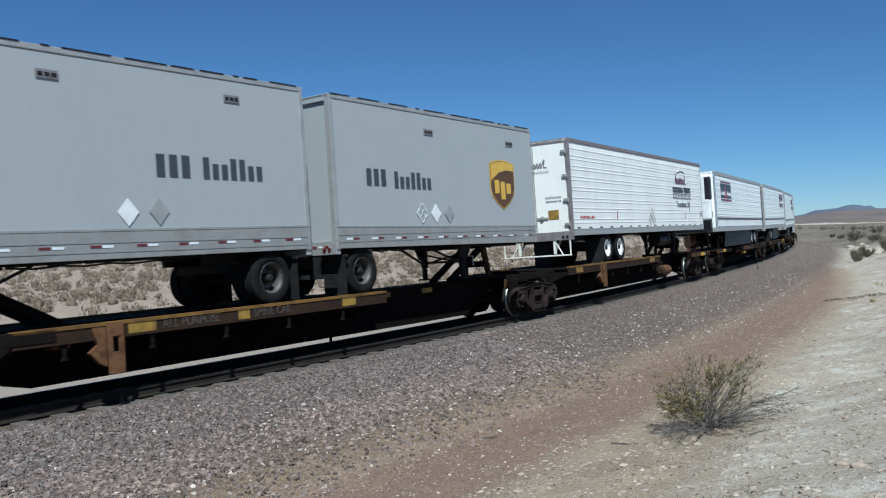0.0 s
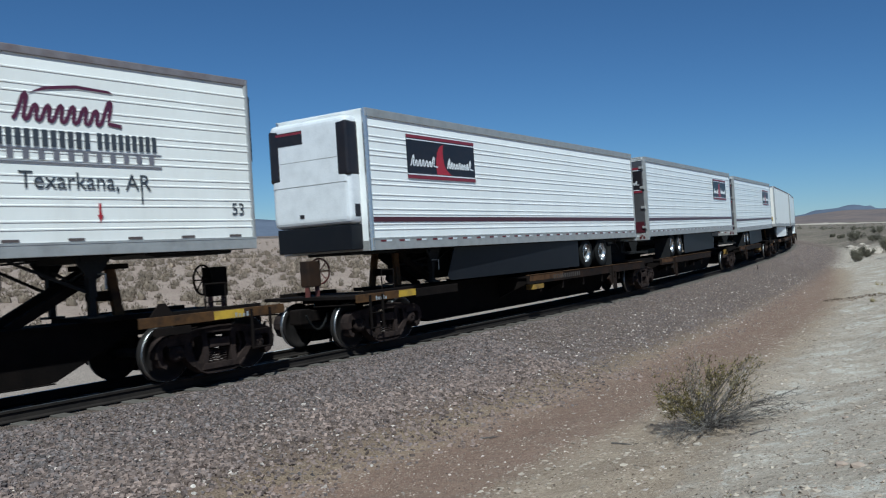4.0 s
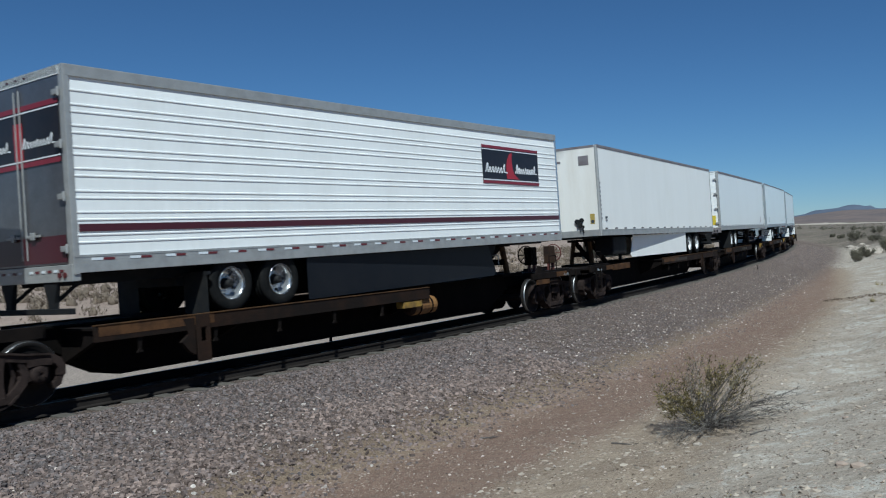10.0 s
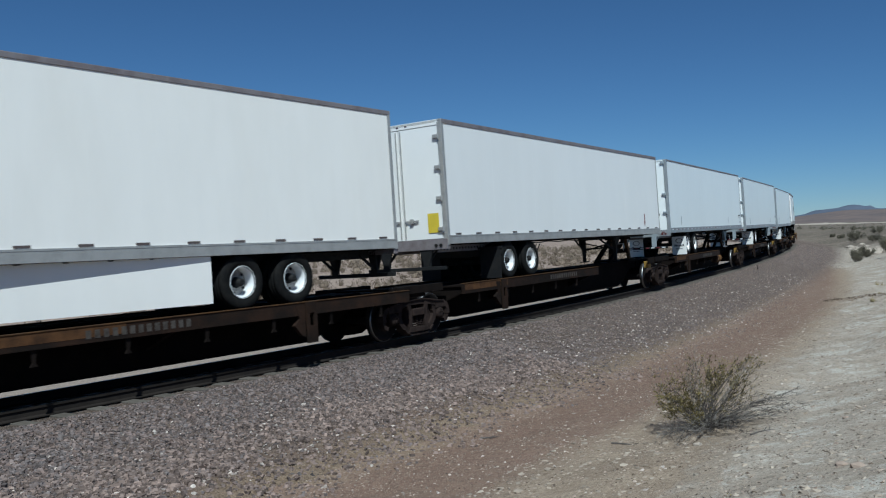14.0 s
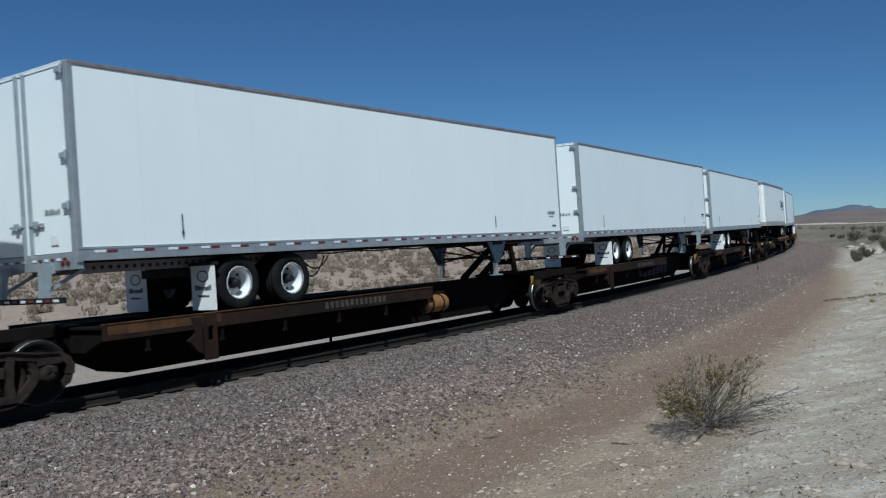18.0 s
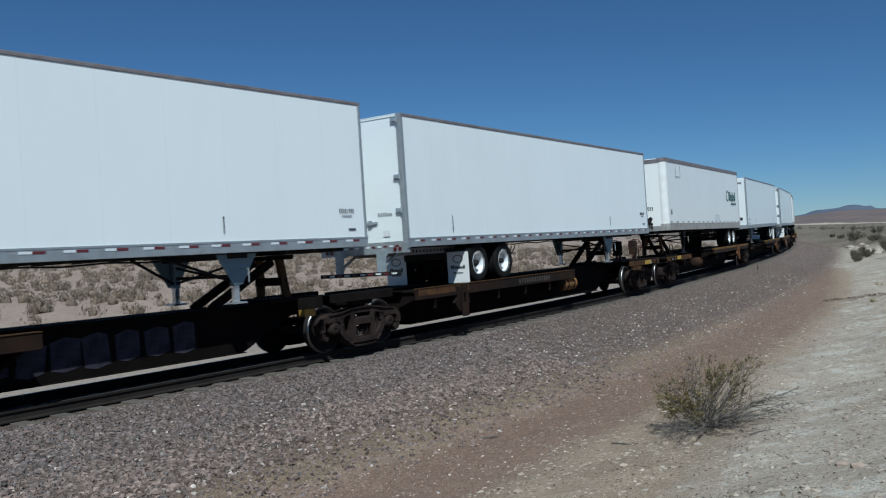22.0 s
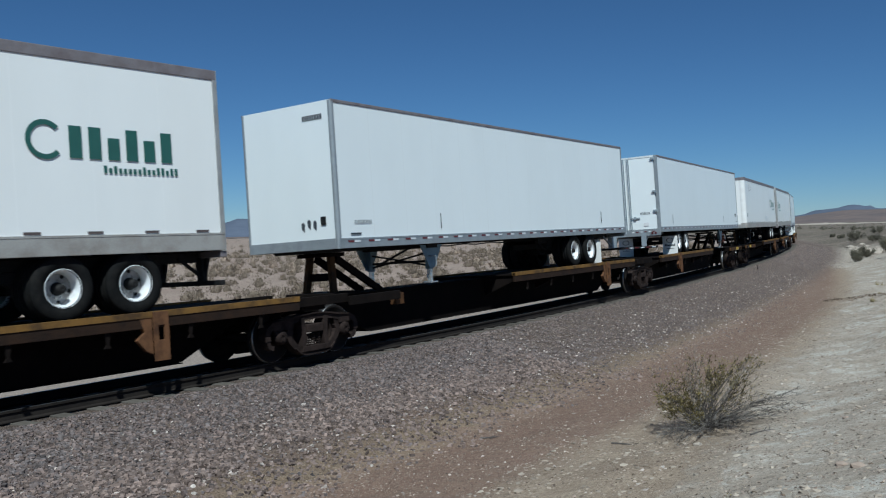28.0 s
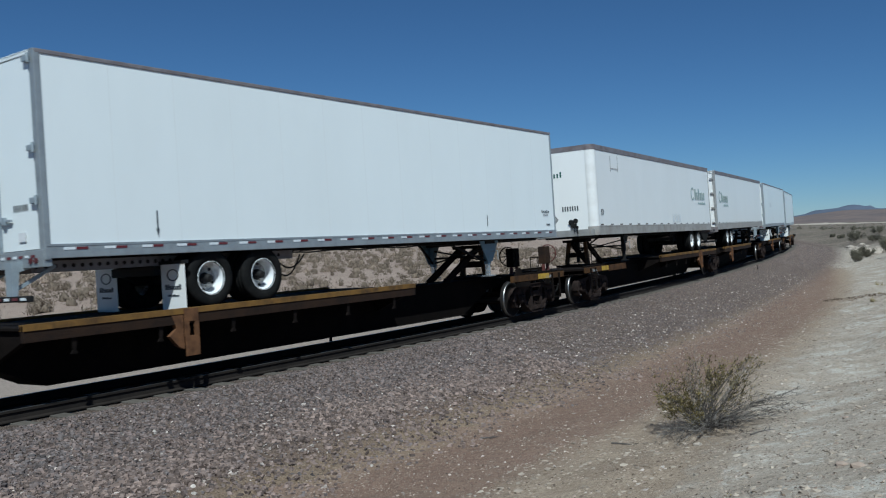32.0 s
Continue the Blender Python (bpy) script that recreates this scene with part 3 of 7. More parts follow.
def top_at(s, u):
    a, b = bed_xyz(s, u), ground_at(s, u)
    a[..., 2] = np.maximum(a[..., 2], b[..., 2]) + 0.006
    return a


rs = np.random.RandomState(5)


def strewn(n, s0, s1, near, u0, u1):
    """Scattered places, thicker towards s0."""
    return s0 + (s1 - s0) * rs.uniform(0, 1, n) ** near, rs.uniform(u0, u1, n)


def ballast_edge(s):
    """How far out the packed stone reaches."""
    return np.interp(s, [6, 8, 11, 16, 20, 26, 34, 50], [4.35, 4.2, 4.15, 4.35, 4.7, 4.8, 4.6, 4.5])


def fade(s, u):
    """Packed stone up to its edge, thinning out to strays beyond."""
    w = u - ballast_edge(s) + 0.16 * np.sin(s * 1.7) + 0.14 * np.sin(s * 4.1)
    return rs.uniform(0, 1, len(s)) < np.clip(np.where(w < 0.05, 0.36 - w / 0.5, 0.26 - 0.14 * (w - 0.05)), 0.0, 1)


s_, u_ = strewn(96000, 1, 17, 1.0, 1.3, 6.2)
keep = fade(s_, u_)
s_, u_ = s_[keep], u_[keep]
outer = rs.uniform(0, 1, len(s_)) < 0.75 * np.clip((u_ - ballast_edge(s_) + 1.5) / 1.1, 0, 1)
size_ = (0.014 + 0.032 * rs.uniform(0, 1, len(s_)) ** 1.9) * np.where(s_ < 7, 1.15, 1.0) * np.interp(u_, [1.5, 2.2], [0.72, 1.0])
stones("ballast_stones", s_[~outer], u_[~outer], size_[~outer], ballast_stone, "loose grey and pinkish crushed ballast stones", "ballast", top_at)
stones("ballast_stones", s_[outer], u_[outer], 1.2 * size_[outer], ballast_outer, "loose pinkish ballast stones at the shoulder's foot", "ballast", top_at)
s_, u_ = strewn(60000, 17, 110, 1.7, 1.3, 6.4)
keep = fade(s_, u_)
s_, u_ = s_[keep], u_[keep]
stones("ballast_stones", s_, u_, (0.015 + 0.030 * rs.uniform(0, 1, len(s_)) ** 1.8) * np.where(s_ > 60, 1.4, 1.05), ballast_stone, "loose grey and pinkish crushed ballast stones", "ballast", top_at, 0.6, True)

s_, u_ = strewn(125000, 3, 45, 2.0, 4.6, 14.5)
keep = rs.uniform(0, 1, len(s_)) < np.clip(1.15 - (u_ - 5) / 11, 0.3, 1) * np.clip(0.65 + 0.5 * wave(s_, u_, 2.0, 77), 0.2, 1)
s_, u_ = s_[keep], u_[keep]
stones("scattered_pebbles", s_, u_, 0.007 + 0.021 * rs.uniform(0, 1, len(s_)) ** 3, pebble, "scattered pale and brown pebbles on dirt", "pebbles", ground_at, 0.6, True)

s_, u_ = strewn(15000, 2, 52, 1.7, 1.7, 12.0)
keep = rs.uniform(0, 1, len(s_)) < np.where(u_ < ballast_edge(s_) + 0.3, np.clip((u_ - 1.8) / 1.2, 0, 1), 0.14) * np.interp(s_, [18, 30], [1.0, 0.55])
s_, u_ = s_[keep], u_[keep]
stones("pale_stones", s_, u_, np.where(u_ < 6.0, 1.8, 1.35) * (0.007 + 0.016 * rs.uniform(0, 1, len(s_)) ** 2.5), pale_stone, "whitish stones strewn over ballast and dirt", "stones", top_at)

s_, u_ = strewn(80000, 2, 45, 1.9, 5.5, 16.5)
keep = rs.uniform(0, 1, len(s_)) < np.clip(0.55 + 0.8 * wave(s_, u_, 1.6, 78), 0.1, 1)
s_, u_ = s_[keep], u_[keep]
stones("ground_litter", s_, u_, 0.006 + 0.016 * rs.uniform(0, 1, len(s_)) ** 4, debris, "dark brown grit and litter on the bank", "litter", ground_at, 0.6, True)

s_, u_ = strewn(11000, 3, 34, 1.6, 7.6, 15.5)
stones("bank_clods", s_, u_, 0.012 + 0.045 * rs.uniform(0, 1, len(s_)) ** 3, bank_clod, "pale dusty clods and crusts of the bank", "clods", ground_at, 0.32)

n7 = 420
s_ = 34.5 + rs.normal(0, 0.45, n7)
u_ = rs.uniform(6.9, 9.8, n7)
stones("rubble_streak", s_ - 0.5 * (u_ - 8), u_, 0.015 + 0.045 * rs.uniform(0, 1, n7) ** 2, debris, "streak of dark rubble across the bank", "rubble", ground_at)

RAIL_OUT = [(-0.070, -0.175), (0.070, -0.175), (0.070, -0.160), (0.014, -0.140), (0.009, -0.050), (0.034, -0.040), (0.036, -0.004), (0.030, 0.0), (-0.030, 0.0), (-0.036, -0.004), (-0.034, -0.040), (-0.009, -0.050), (-0.014, -0.140), (-0.070, -0.160)]
for side, nm in ((0.754, "rail"), (-0.754, "rail")):
    rsx = np.concatenate([np.arange(-15, 60, 0.5), np.arange(60, 300, 1.5)])
    pr = np.array(RAIL_OUT)
    Sg, Ug = np.meshgrid(rsx, side + np.append(pr[:, 0], pr[0, 0]), indexing="ij")
    _, Wg = np.meshgrid(rsx, np.append(pr[:, 1], pr[0, 1]), indexing="ij")
    q = rail_xyz(Sg, Ug, Wg)
    me = grid_mesh("rail", q[..., 0], q[..., 1], q[..., 2], rail_side, False)
    # far head gets glare, near head the train's shade, both by colour
    me.materials.append(tread_steel if side < 0 else near_rail_head)
    np_idx = np.tile(np.arange(len(pr)), len(rsx) - 1)
    me.polygons.foreach_set("material_index", np.where(np_idx == 7, 1, 0).astype(np.int32))
    tagged(new(nm, me), "rusty steel rail with a polished running surface tinted for light and shade", "rail", "rails of the track", kind="structure")

tie_me = mesh_of("tie", box(B(), -0.12, 0.12, -1.29, 1.29, -0.40, -0.18, 0.012), tie_concrete)
track_base = tagged(new("track_ties"), "weathered concrete ties half buried in ballast", "railway ties", kind="structure")
for i in range(190):
    s = -6 + 0.61 * i
    part("tie", tie_me, tie_concrete, track_base, at=track_pose(s) @ pose(0, 0.02 * math.sin(i * 7.3), 0.004 * math.sin(i * 3.1), 0, 0, 0.6 * math.sin(i * 5.7)))


# ---- the train: shared pieces ----
SPEED, SLOW = 7.0928, -0.0151      # metres a second, and its change
EARLY, EASE0, EASE1 = 0.37, 3.0, 4.95   # it rolls a little faster at first, then eases off


def gone(t):
    q = min(max(t - EASE0, 0.0), EASE1 - EASE0)
    early = EARLY * (min(t, EASE0) + q - 0.5 * q * q / (EASE1 - EASE0))
    return SPEED * t + 0.5 * SLOW * t * t + early


TYRE_R = 0.505
tyre_prof = [(0.285, -0.13), (0.40, -0.145), (0.47, -0.135), (TYRE_R, -0.105), (TYRE_R, -0.05), (TYRE_R - 0.012, -0.045), (TYRE_R - 0.012, -0.03), (TYRE_R, -0.025), (TYRE_R, 0.025),
             (TYRE_R - 0.012, 0.03), (TYRE_R - 0.012, 0.045), (TYRE_R, 0.05), (TYRE_R, 0.105), (0.47, 0.135), (0.40, 0.145), (0.285, 0.13)]
tyre_me = mesh_of("tyre", turned(B(), tyre_prof, n=40), rubber)


def rim_mesh(material):
    return mesh_of("rim", turned(B(), [(0.292, -0.14), (0.305, -0.13), (0.292, -0.115), (0.268, -0.10), (0.262, 0.00), (0.235, 0.085), (0.245, 0.10), (0.285, 0.05), (0.285, 0.12), (0.292, 0.14), (0.30, 0.12)], n=32), material)


def disc_mesh(material):
    bm = turned(B(), [(0.244, 0.075), (0.215, 0.090), (0.150, 0.082), (0.09, 0.070), (0.02, 0.070), (0.02, 0.092), (0.15, 0.100), (0.236, 0.100)], n=32)
    for i in range(10):
        a = i * 0.6283
        rod(bm, (0.14 * math.cos(a), 0.04, 0.14 * math.sin(a)), (0.14 * math.cos(a), 0.085, 0.14 * math.sin(a)), 0.014, 6)
    return mesh_of("wheel_disc", bm, material)


rim_chrome, rim_white, rim_dull = rim_mesh(chrome), rim_mesh(white_rim), rim_mesh(dull_rim)
disc_of = {rim_chrome: disc_mesh(chrome), rim_white: disc_mesh(disc_grey), rim_dull: disc_mesh(dull_rim)}
hub_me = mesh_of("hub", turned(B(), [(0.001, -0.11), (0.06, -0.105), (0.075, -0.08), (0.08, 0.01), (0.105, 0.045), (0.105, 0.072), (0.001, 0.072)], n=16), black_steel)
hole_me = mesh_of("hand_hole", rod(B(), (0.205, 0.072, 0), (0.205, 0.092, 0), 0.030, 8), black_steel)
refl_red = mesh_of("reflector", box(B(), -0.10, 0.10, -0.004, 0.004, -0.020, 0.020), red)
refl_white = mesh_of("reflector", box(B(), -0.10, 0.10, -0.004, 0.004, -0.020, 0.020), silver)
rod_me = mesh_of("lock_rod", rod(B(), (0, 0, -1.35), (0, 0, 1.35), 0.014, 8), alu)
_hb = box(B(), -0.03, 0.035, -0.13, 0.02, -0.045, 0.045, 0.01)
rod(_hb, (-0.02, 0.03, -0.07), (-0.02, 0.03, 0.07), 0.022, 8)
hinge_me = mesh_of("hinge", _hb, alu)
_hb = box(B(), -0.03, 0.0, -0.20, 0.20, -0.02, 0.02, 0.006)
box(_hb, -0.045, 0.0, -0.05, 0.05, -0.06, 0.06, 0.01)
handle_me = mesh_of("door_handle", _hb, alu)
dark_rod_me = mesh_of("lock_rod", rod(B(), (0, 0, -1.45), (0, 0, 1.50), 0.016, 8), guard_grey)
dark_hinge_me, dark_handle_me = hinge_me.copy(), handle_me.copy()
for _me in (dark_hinge_me, dark_handle_me):
    _me.materials.clear()
    _me.materials.append(guard_grey)
slider_hole_me = mesh_of("slider_hole", rod(B(), (0, -0.004, 0), (0, 0.004, 0), 0.035, 8), black_steel)
lamp_me = mesh_of("marker_lamp", box(B(), -0.012, 0.0, -0.03, 0.03, -0.015, 0.015, 0.004), maroon)
refl_dull = mesh_of("reflector", box(B(), -0.13, 0.13, -0.004, 0.004, -0.02, 0.02), dull_refl)


joist_me = mesh_of("floor_joist", box(B(), -0.03, 0.03, -1.225, 1.225, -0.02, 0.10), black_steel)


def marks(w, h, n, seed=0, ascend=0.3, gap=0.22, thick=0.006):
    """A word as plain upright bars, in the plane x-z with y outwards below zero, from x = 0."""
    r, bm, x = random.Random(seed), B(), 0.0
    step = w / n
    for i in range(n):
        hh = h if i == 0 or r.random() < ascend else h * 0.7
        box(bm, x, x + step * (1 - gap), -thick, 0, 0, hh)
        x += step
    return bm


def bar(x0, x1, z0, z1, thick=0.006):
    return box(B(), x0, x1, -thick, 0, z0, z1)


def diamond(w, h, thick=0.006):
    return prism(B(), [(-w / 2, 0), (0, -h / 2), (w / 2, 0), (0, h / 2)], "y", -thick, 0)


def diamond_frame(w, h, rim=0.022, thick=0.008):
    """An empty diamond placard holder: a thin rim and two cross wires."""
    bm = B()
    c = [(-w / 2, 0), (0, -h / 2), (w / 2, 0), (0, h / 2), (-w / 2, 0)]
    for a, b in zip(c, c[1:]):
        ribbon(bm, [a, b], rim, thick)
    ribbon(bm, [(-w / 4, h / 4), (w / 4, -h / 4)], rim * 0.6, thick)
    return ribbon(bm, [(-w / 4, -h / 4), (w / 4, h / 4)], rim * 0.6, thick)


# ---- a road trailer ----
# Its own space: rear at x = 0, front at x = length, y sideways, z = 0 at the rails.
def trailer(label, length=16.15, kind="van", z_rear=2.18, z_front=2.18, height=3.0, rear_to="near", panel=None, skirt=None,
            wheels=(3.2, 4.45), rims=None, gear=12.6, rail_h=0.11, base_h=0.20, rail_mat=None, flaps=None, ribs=False, unit=False, stripe=False, post_mat=None, doors_mat=None, guard="blue", front_mat=None, base_mat=None, leg_y=0.62, legs=None, deck=1.20, refl="bright", bead=0.013, roll=False, refl_z=None, nose_drop=0.0, corner=0.068, steel=None):
    t = thing("semi_trailer", label, "trailer", "trailers on the train")
    panel, rims, rail_mat = panel or white, rims or rim_white, rail_mat or roof_rail
    hw = 1.295
    metal = steel or alu
    cool = steel is not None
    side = -1 if rear_to == "near" else 1           # the side that faces the camera once it stands on the train
    height += 0.045
    tilt = (z_front - z_rear) / length

    def zb(x):
        return z_rear + tilt * x
    shear = Matrix(((1, 0, 0, 0), (0, 1, 0, 0), (tilt, 0, 1, z_rear), (0, 0, 0, 1)))

    def add(name, bm, material, parent=t, lab="", sheared=True, at=None):
        if sheared and not isinstance(bm, bpy.types.Mesh):
            for v in bm.verts if nose_drop else ():          # roof lowered towards the nose to fit the camera's view
                v.co.z *= 1 - nose_drop / height * v.co.x / length
            bm.transform(shear)
        return part(name, bm, material, parent, lab, at)

    # body: walls, with corrugation where it has one
    top, b0 = height - rail_h, base_h
    prof = [(-hw + 0.03, b0)]
    if ribs:
        wall = top - b0
        prof += [(-hw + bead, b0 + 0.002)]
        for f in (0.073, 0.115, 0.200, 0.242, 0.321, 0.360, 0.445, 0.485, 0.564, 0.604, 0.685, 0.725, 0.802, 0.842, 0.921):   # raised beads, two by two
            z = b0 + f * wall
            prof += [(-hw + bead, z - 0.018), (-hw + 0.001, z - 0.010), (-hw + 0.001, z + 0.010), (-hw + bead, z + 0.018)]
        prof += [(-hw + 0.03, top)]
    else:
        prof += [(-hw + 0.01, b0 + 0.002), (-hw + 0.01, top - 0.002), (-hw + 0.03, top)]
    full = prof + [(-y, z) for y, z in prof[::-1]]
    nose = length - (0.05 if corner < 0.1 else corner)
    add("body", prism(B(), full, "x", 0.06, nose), panel)
    if not ribs:                                     # panel joints with rivet strips
        k = int(length / 1.22)
        jm = mesh_of("panel_joint", box(B(), -0.007, 0.007, -0.0006, 0.0006, b0 + 0.01, top - 0.01), panel_seam if panel is white_cool else panel)
        for s in (-1, 1):
            for i in range(1, k):
                x = i * length / k
                part("panel_joint", jm, None, t, at=pose(x, s * (hw - 0.0098), zb(x)))
    end = length - 0.02 if corner < 0.1 else nose
    add("roof", box(B(), 0.0, end + 0.02, -hw + 0.05, hw - 0.05, top + 0.03, height - 0.012), panel)
    if corner > 0.1:
        add("roof_nose", box(B(), end + 0.02, length - 0.01, -hw + corner, hw - corner, top + 0.03, height - 0.012), panel)
        for s in (-1, 1):
            for z0, z1, m_ in ((top - 0.01, height, rail_mat), (0.0, b0, base_mat or metal)):
                add("rail_corner", rod(B(), (nose, s * (hw - corner), z0), (nose, s * (hw - corner), z1), corner + 0.016, 28), m_)
    for s in (-1, 1):
        y0, y1 = sorted((s * (hw + 0.006), s * (hw - 0.06)))
        add("top_rail", box(B(), 0.02, end, y0, y1, top - 0.01, height, 0.012), rail_mat)
        add("bottom_rail", box(B(), 0.02, end, y0, y1, 0.0, b0, 0.008), base_mat or metal)
        add("rail_lip", box(B(), 0.02, end, s * hw - 0.012, s * hw + 0.012, b0 - 0.022, b0 + 0.012), base_mat or metal)
        nref = (23 if refl == "bright" else 16) if length > 10 else 10
        for i in range(nref):
            x = 0.5 + i * (length - 1.0) / (nref - 1)
            pair = ((-0.103, refl_white), (0.103, refl_red)) if refl == "bright" else ((-0.12, refl_white), (0.12, refl_dull)) if refl == "mixed" else ((0.0, refl_dull),)
            for dx, me in pair:
                part("reflector", me, None, t, at=pose(x + dx, s * (hw + 0.008), zb(x) + (refl_z or b0 + (-0.06 if refl == "bright" else 0.045))))
    # front wall
    fr = front_mat or panel
    add("front_wall", box(B(), length - 0.05, length, -hw + max(0.06, corner), hw - max(0.06, corner), 0.05, height - 0.02, 0.01), fr)
    for s in (-1, 1):
        bm = B()
        ci = corner - 0.008
        rod(bm, (length - ci, s * (hw - ci), 0.0), (length - ci, s * (hw - ci), height - 0.02), corner, 14 if corner < 0.1 else 36)
        for f in bm.faces:
            f.smooth = len(f.verts) == 4
        bmesh.ops.split_edges(bm, edges=[e for e in bm.edges if any(len(f.verts) > 4 for f in e.link_faces)])
        add("corner_post", bm, post_mat or metal)
    add("nose_sill", box(B(), length - 0.03, length + 0.012, -hw + 0.08, hw - 0.08, 0.0, 0.22, 0.008), metal)
    # rear frame, doors
    for s in (-1, 1):
        y0, y1 = sorted((s * (hw + 0.004), s * (hw - 0.13)))
        add("rear_post", box(B(), 0.0, 0.10, y0, y1, -0.02, height, 0.01), metal if kind != "reefer" else rail_mat)
    hdr = 0.07 if cool else 0.14
    add("rear_header", box(B(), 0.0, 0.08, -hw + 0.13, hw - 0.13, height - hdr, height, 0.008), rail_mat if kind == "reefer" else panel)
    add("rear_sill", box(B(), -0.02, 0.12, -hw + 0.02, hw - 0.02, -0.12, 0.14, 0.01), metal if refl == "bright" else roof_rail)
    dm = doors_mat or panel
    for s in (-1, 1):
        y0, y1 = sorted((s * 0.012, s * (hw - 0.135)))
        d = add("door", box(B(), 0.012 + 0.04 * roll, 0.06 + 0.02 * roll, y0, y1, 0.15, height - hdr - 0.01, 0.006), dm, lab="closed rear roll door" if roll else "closed rear swing door")
        for z in () if roll else (0.28 * height, 0.53 * height, 0.955 * height) if cool else (0.38, 0.38 + (height - 0.8) / 3, 0.38 + 2 * (height - 0.8) / 3, height - 0.42):
            part("hinge", dark_hinge_me if cool else hinge_me, None, d, at=pose(0.01, s * (hw - 0.12), zb(0) + z, 0, 0, 0 if s > 0 else 180) if s > 0 else pose(-0.02, s * (hw - 0.12), zb(0) + z, 0, 0, 0) @ Matrix.Diagonal((1, -1, 1, 1)))
        for y in (() if roll else (0.075, 0.135) if cool else (0.07,)):
            part("lock_rod", dark_rod_me if cool else rod_me, None, d, at=pose(-0.015, s * y, zb(0) + height / 2))
        if not roll:
            part("door_handle", dark_handle_me if cool else handle_me, None, d, at=pose(-0.012, s * 0.28, zb(0) + 0.62))
    for i in range(0 if cool else 3):
        part("marker_lamp", lamp_me, None, t, at=pose(-0.0, -0.25 + 0.25 * i, zb(0) + height - 0.07))
    for s in (-1, 1):
        bm = B()
        for k in range(2):
            rod(bm, (-0.04, s * (0.95 + 0.14 * k), -0.02), (-0.015, s * (0.95 + 0.14 * k), -0.02), 0.045, 12)
        add("tail_lamp", bm, tail_red if refl == "bright" else black_steel)
        for k in range(6 if refl == "bright" else 0):
            part("reflector", refl_red if k % 2 else refl_white, None, t, at=pose(-0.026, s * (0.16 + 0.17 * k), zb(0) + 0.05, 0, 0, 90) @ Matrix.Diagonal((0.5, 1, 1, 1)))
    # underride guard
    gm = {"blue": guard_grey, "white": cream, "dark": black_steel}[guard]
    pw = 0.09 if guard != "white" else 0.035
    gx = -0.20 if guard == "blue" else 0.0
    g = add("underride_guard", box(B(), gx - 0.02, gx + 0.06, -1.18, 1.18, -0.62, -0.53 if guard != "white" else -0.575, 0.01), black_steel if guard != "white" else cream)
    for s in (-1, 1):
        if guard == "dark":
            part("guard_bracket", prism(B(), [(s * 0.62 - 0.20, zb(0) - 0.10), (s * 0.62 + 0.20, zb(0) - 0.10), (s * 0.62 + 0.06, zb(0) - 0.54), (s * 0.62 - 0.06, zb(0) - 0.54)], "x", 0.002, 0.05), black_steel, g)
        part("guard_post", prism(B(), [(gx, zb(0) - 0.02), (0.12, zb(0) - 0.02), (0.12, zb(0) - 0.12), (gx + 0.12, zb(0) - 0.17), (gx + 0.08, zb(0) - 0.55), (gx, zb(0) - 0.55)], "y", s * 0.62 - pw, s * 0.62 + pw), gm, g)
        part("guard_brace", beam(B(), (gx + 0.07, s * 0.62, zb(0) - 0.45), (0.55, s * 0.62, zb(0) - 0.10), 0.05, 0.05), gm, g)
    if guard == "white":
        for s in (-1, 1):
            part("guard_end", beam(B(), (0.02, s * 1.16, zb(0) - 0.10), (0.02, s * 1.16, zb(0) - 0.60), 0.035, 0.05), cream, g)
            part("guard_stay", beam(B(), (0.04, s * 0.62, zb(0) - 0.12), (0.04, s * 0.90, zb(0) - 0.60), 0.035, 0.04), cream, g)
    if guard == "blue":
        for k in range(10):
            part("reflector", refl_red if k % 2 else refl_white, None, g, at=pose(gx - 0.026, -1.03 + 0.23 * k, zb(0) - 0.575, 0, 0, 90) @ Matrix.Diagonal((0.72, 1, 1, 1)))
    # underframe: cross members, slider rails
    for i in range(int(length / 0.75)):
        x = 0.35 + i * 0.75
        part("floor_joist", joist_me, None, t, at=pose(x, 0, zb(x)))
    add("floor", box(B(), 0.08, length - 0.06, -hw + 0.07, hw - 0.07, 0.105, 0.17), black_steel)
    w0, w1 = wheels[0], wheels[-1]
    for s in (-1, 1):
        bm = box(B(), max(0.1, w0 - 2.9) if length > 10 else 0.1, w1 + 1.4 if length > 10 else w1 + 1.1, s * 0.56 - 0.05, s * 0.56 + 0.05, -0.19, -0.02)
        add("slider_rail", bm, roof_rail if kind == "van" and rear_to == "near" else black_steel)
        if kind == "van" and length > 10 and s == side:
            for i in range(34):
                x = 0.25 + i * 0.155
                part("slider_hole", slider_hole_me, None, t, at=pose(x, s * 0.611, zb(x) - 0.105))
    # running gear; the tyres stand on the car's deck
    zc = deck + 0.012 + TYRE_R
    bg = add("tandem_frame", box(B(), w0 - 0.75, w1 + 0.75, -0.62, 0.62, zb(w0) - 0.36, zb(w0) - 0.20, 0.01), black_steel, sheared=False)
    for s in (-1, 1):
        part("suspension", prism(B(), [(w0 - 0.7, zb(w0) - 0.30), (w1 + 0.7, zb(w0) - 0.30), (w1 + 0.3, zc - 0.05), (w0 - 0.3, zc - 0.05)], "y", s * 0.53 - 0.06, s * 0.53 + 0.06), black_steel, bg)
    for x in wheels:
        ax = add("axle", rod(B(), (x, -0.95, zc), (x, 0.95, zc), 0.075, 10), black_steel, sheared=False)
        for s in (-1, 1):
            for yy, outer in ((1.085, True), (0.76, False)):
                turn = pose(x, s * yy, zc, 0, 37 * (x + s), 0) @ (Matrix.Identity(4) if s < 0 else pose(0, 0, 0, 0, 0, 180))
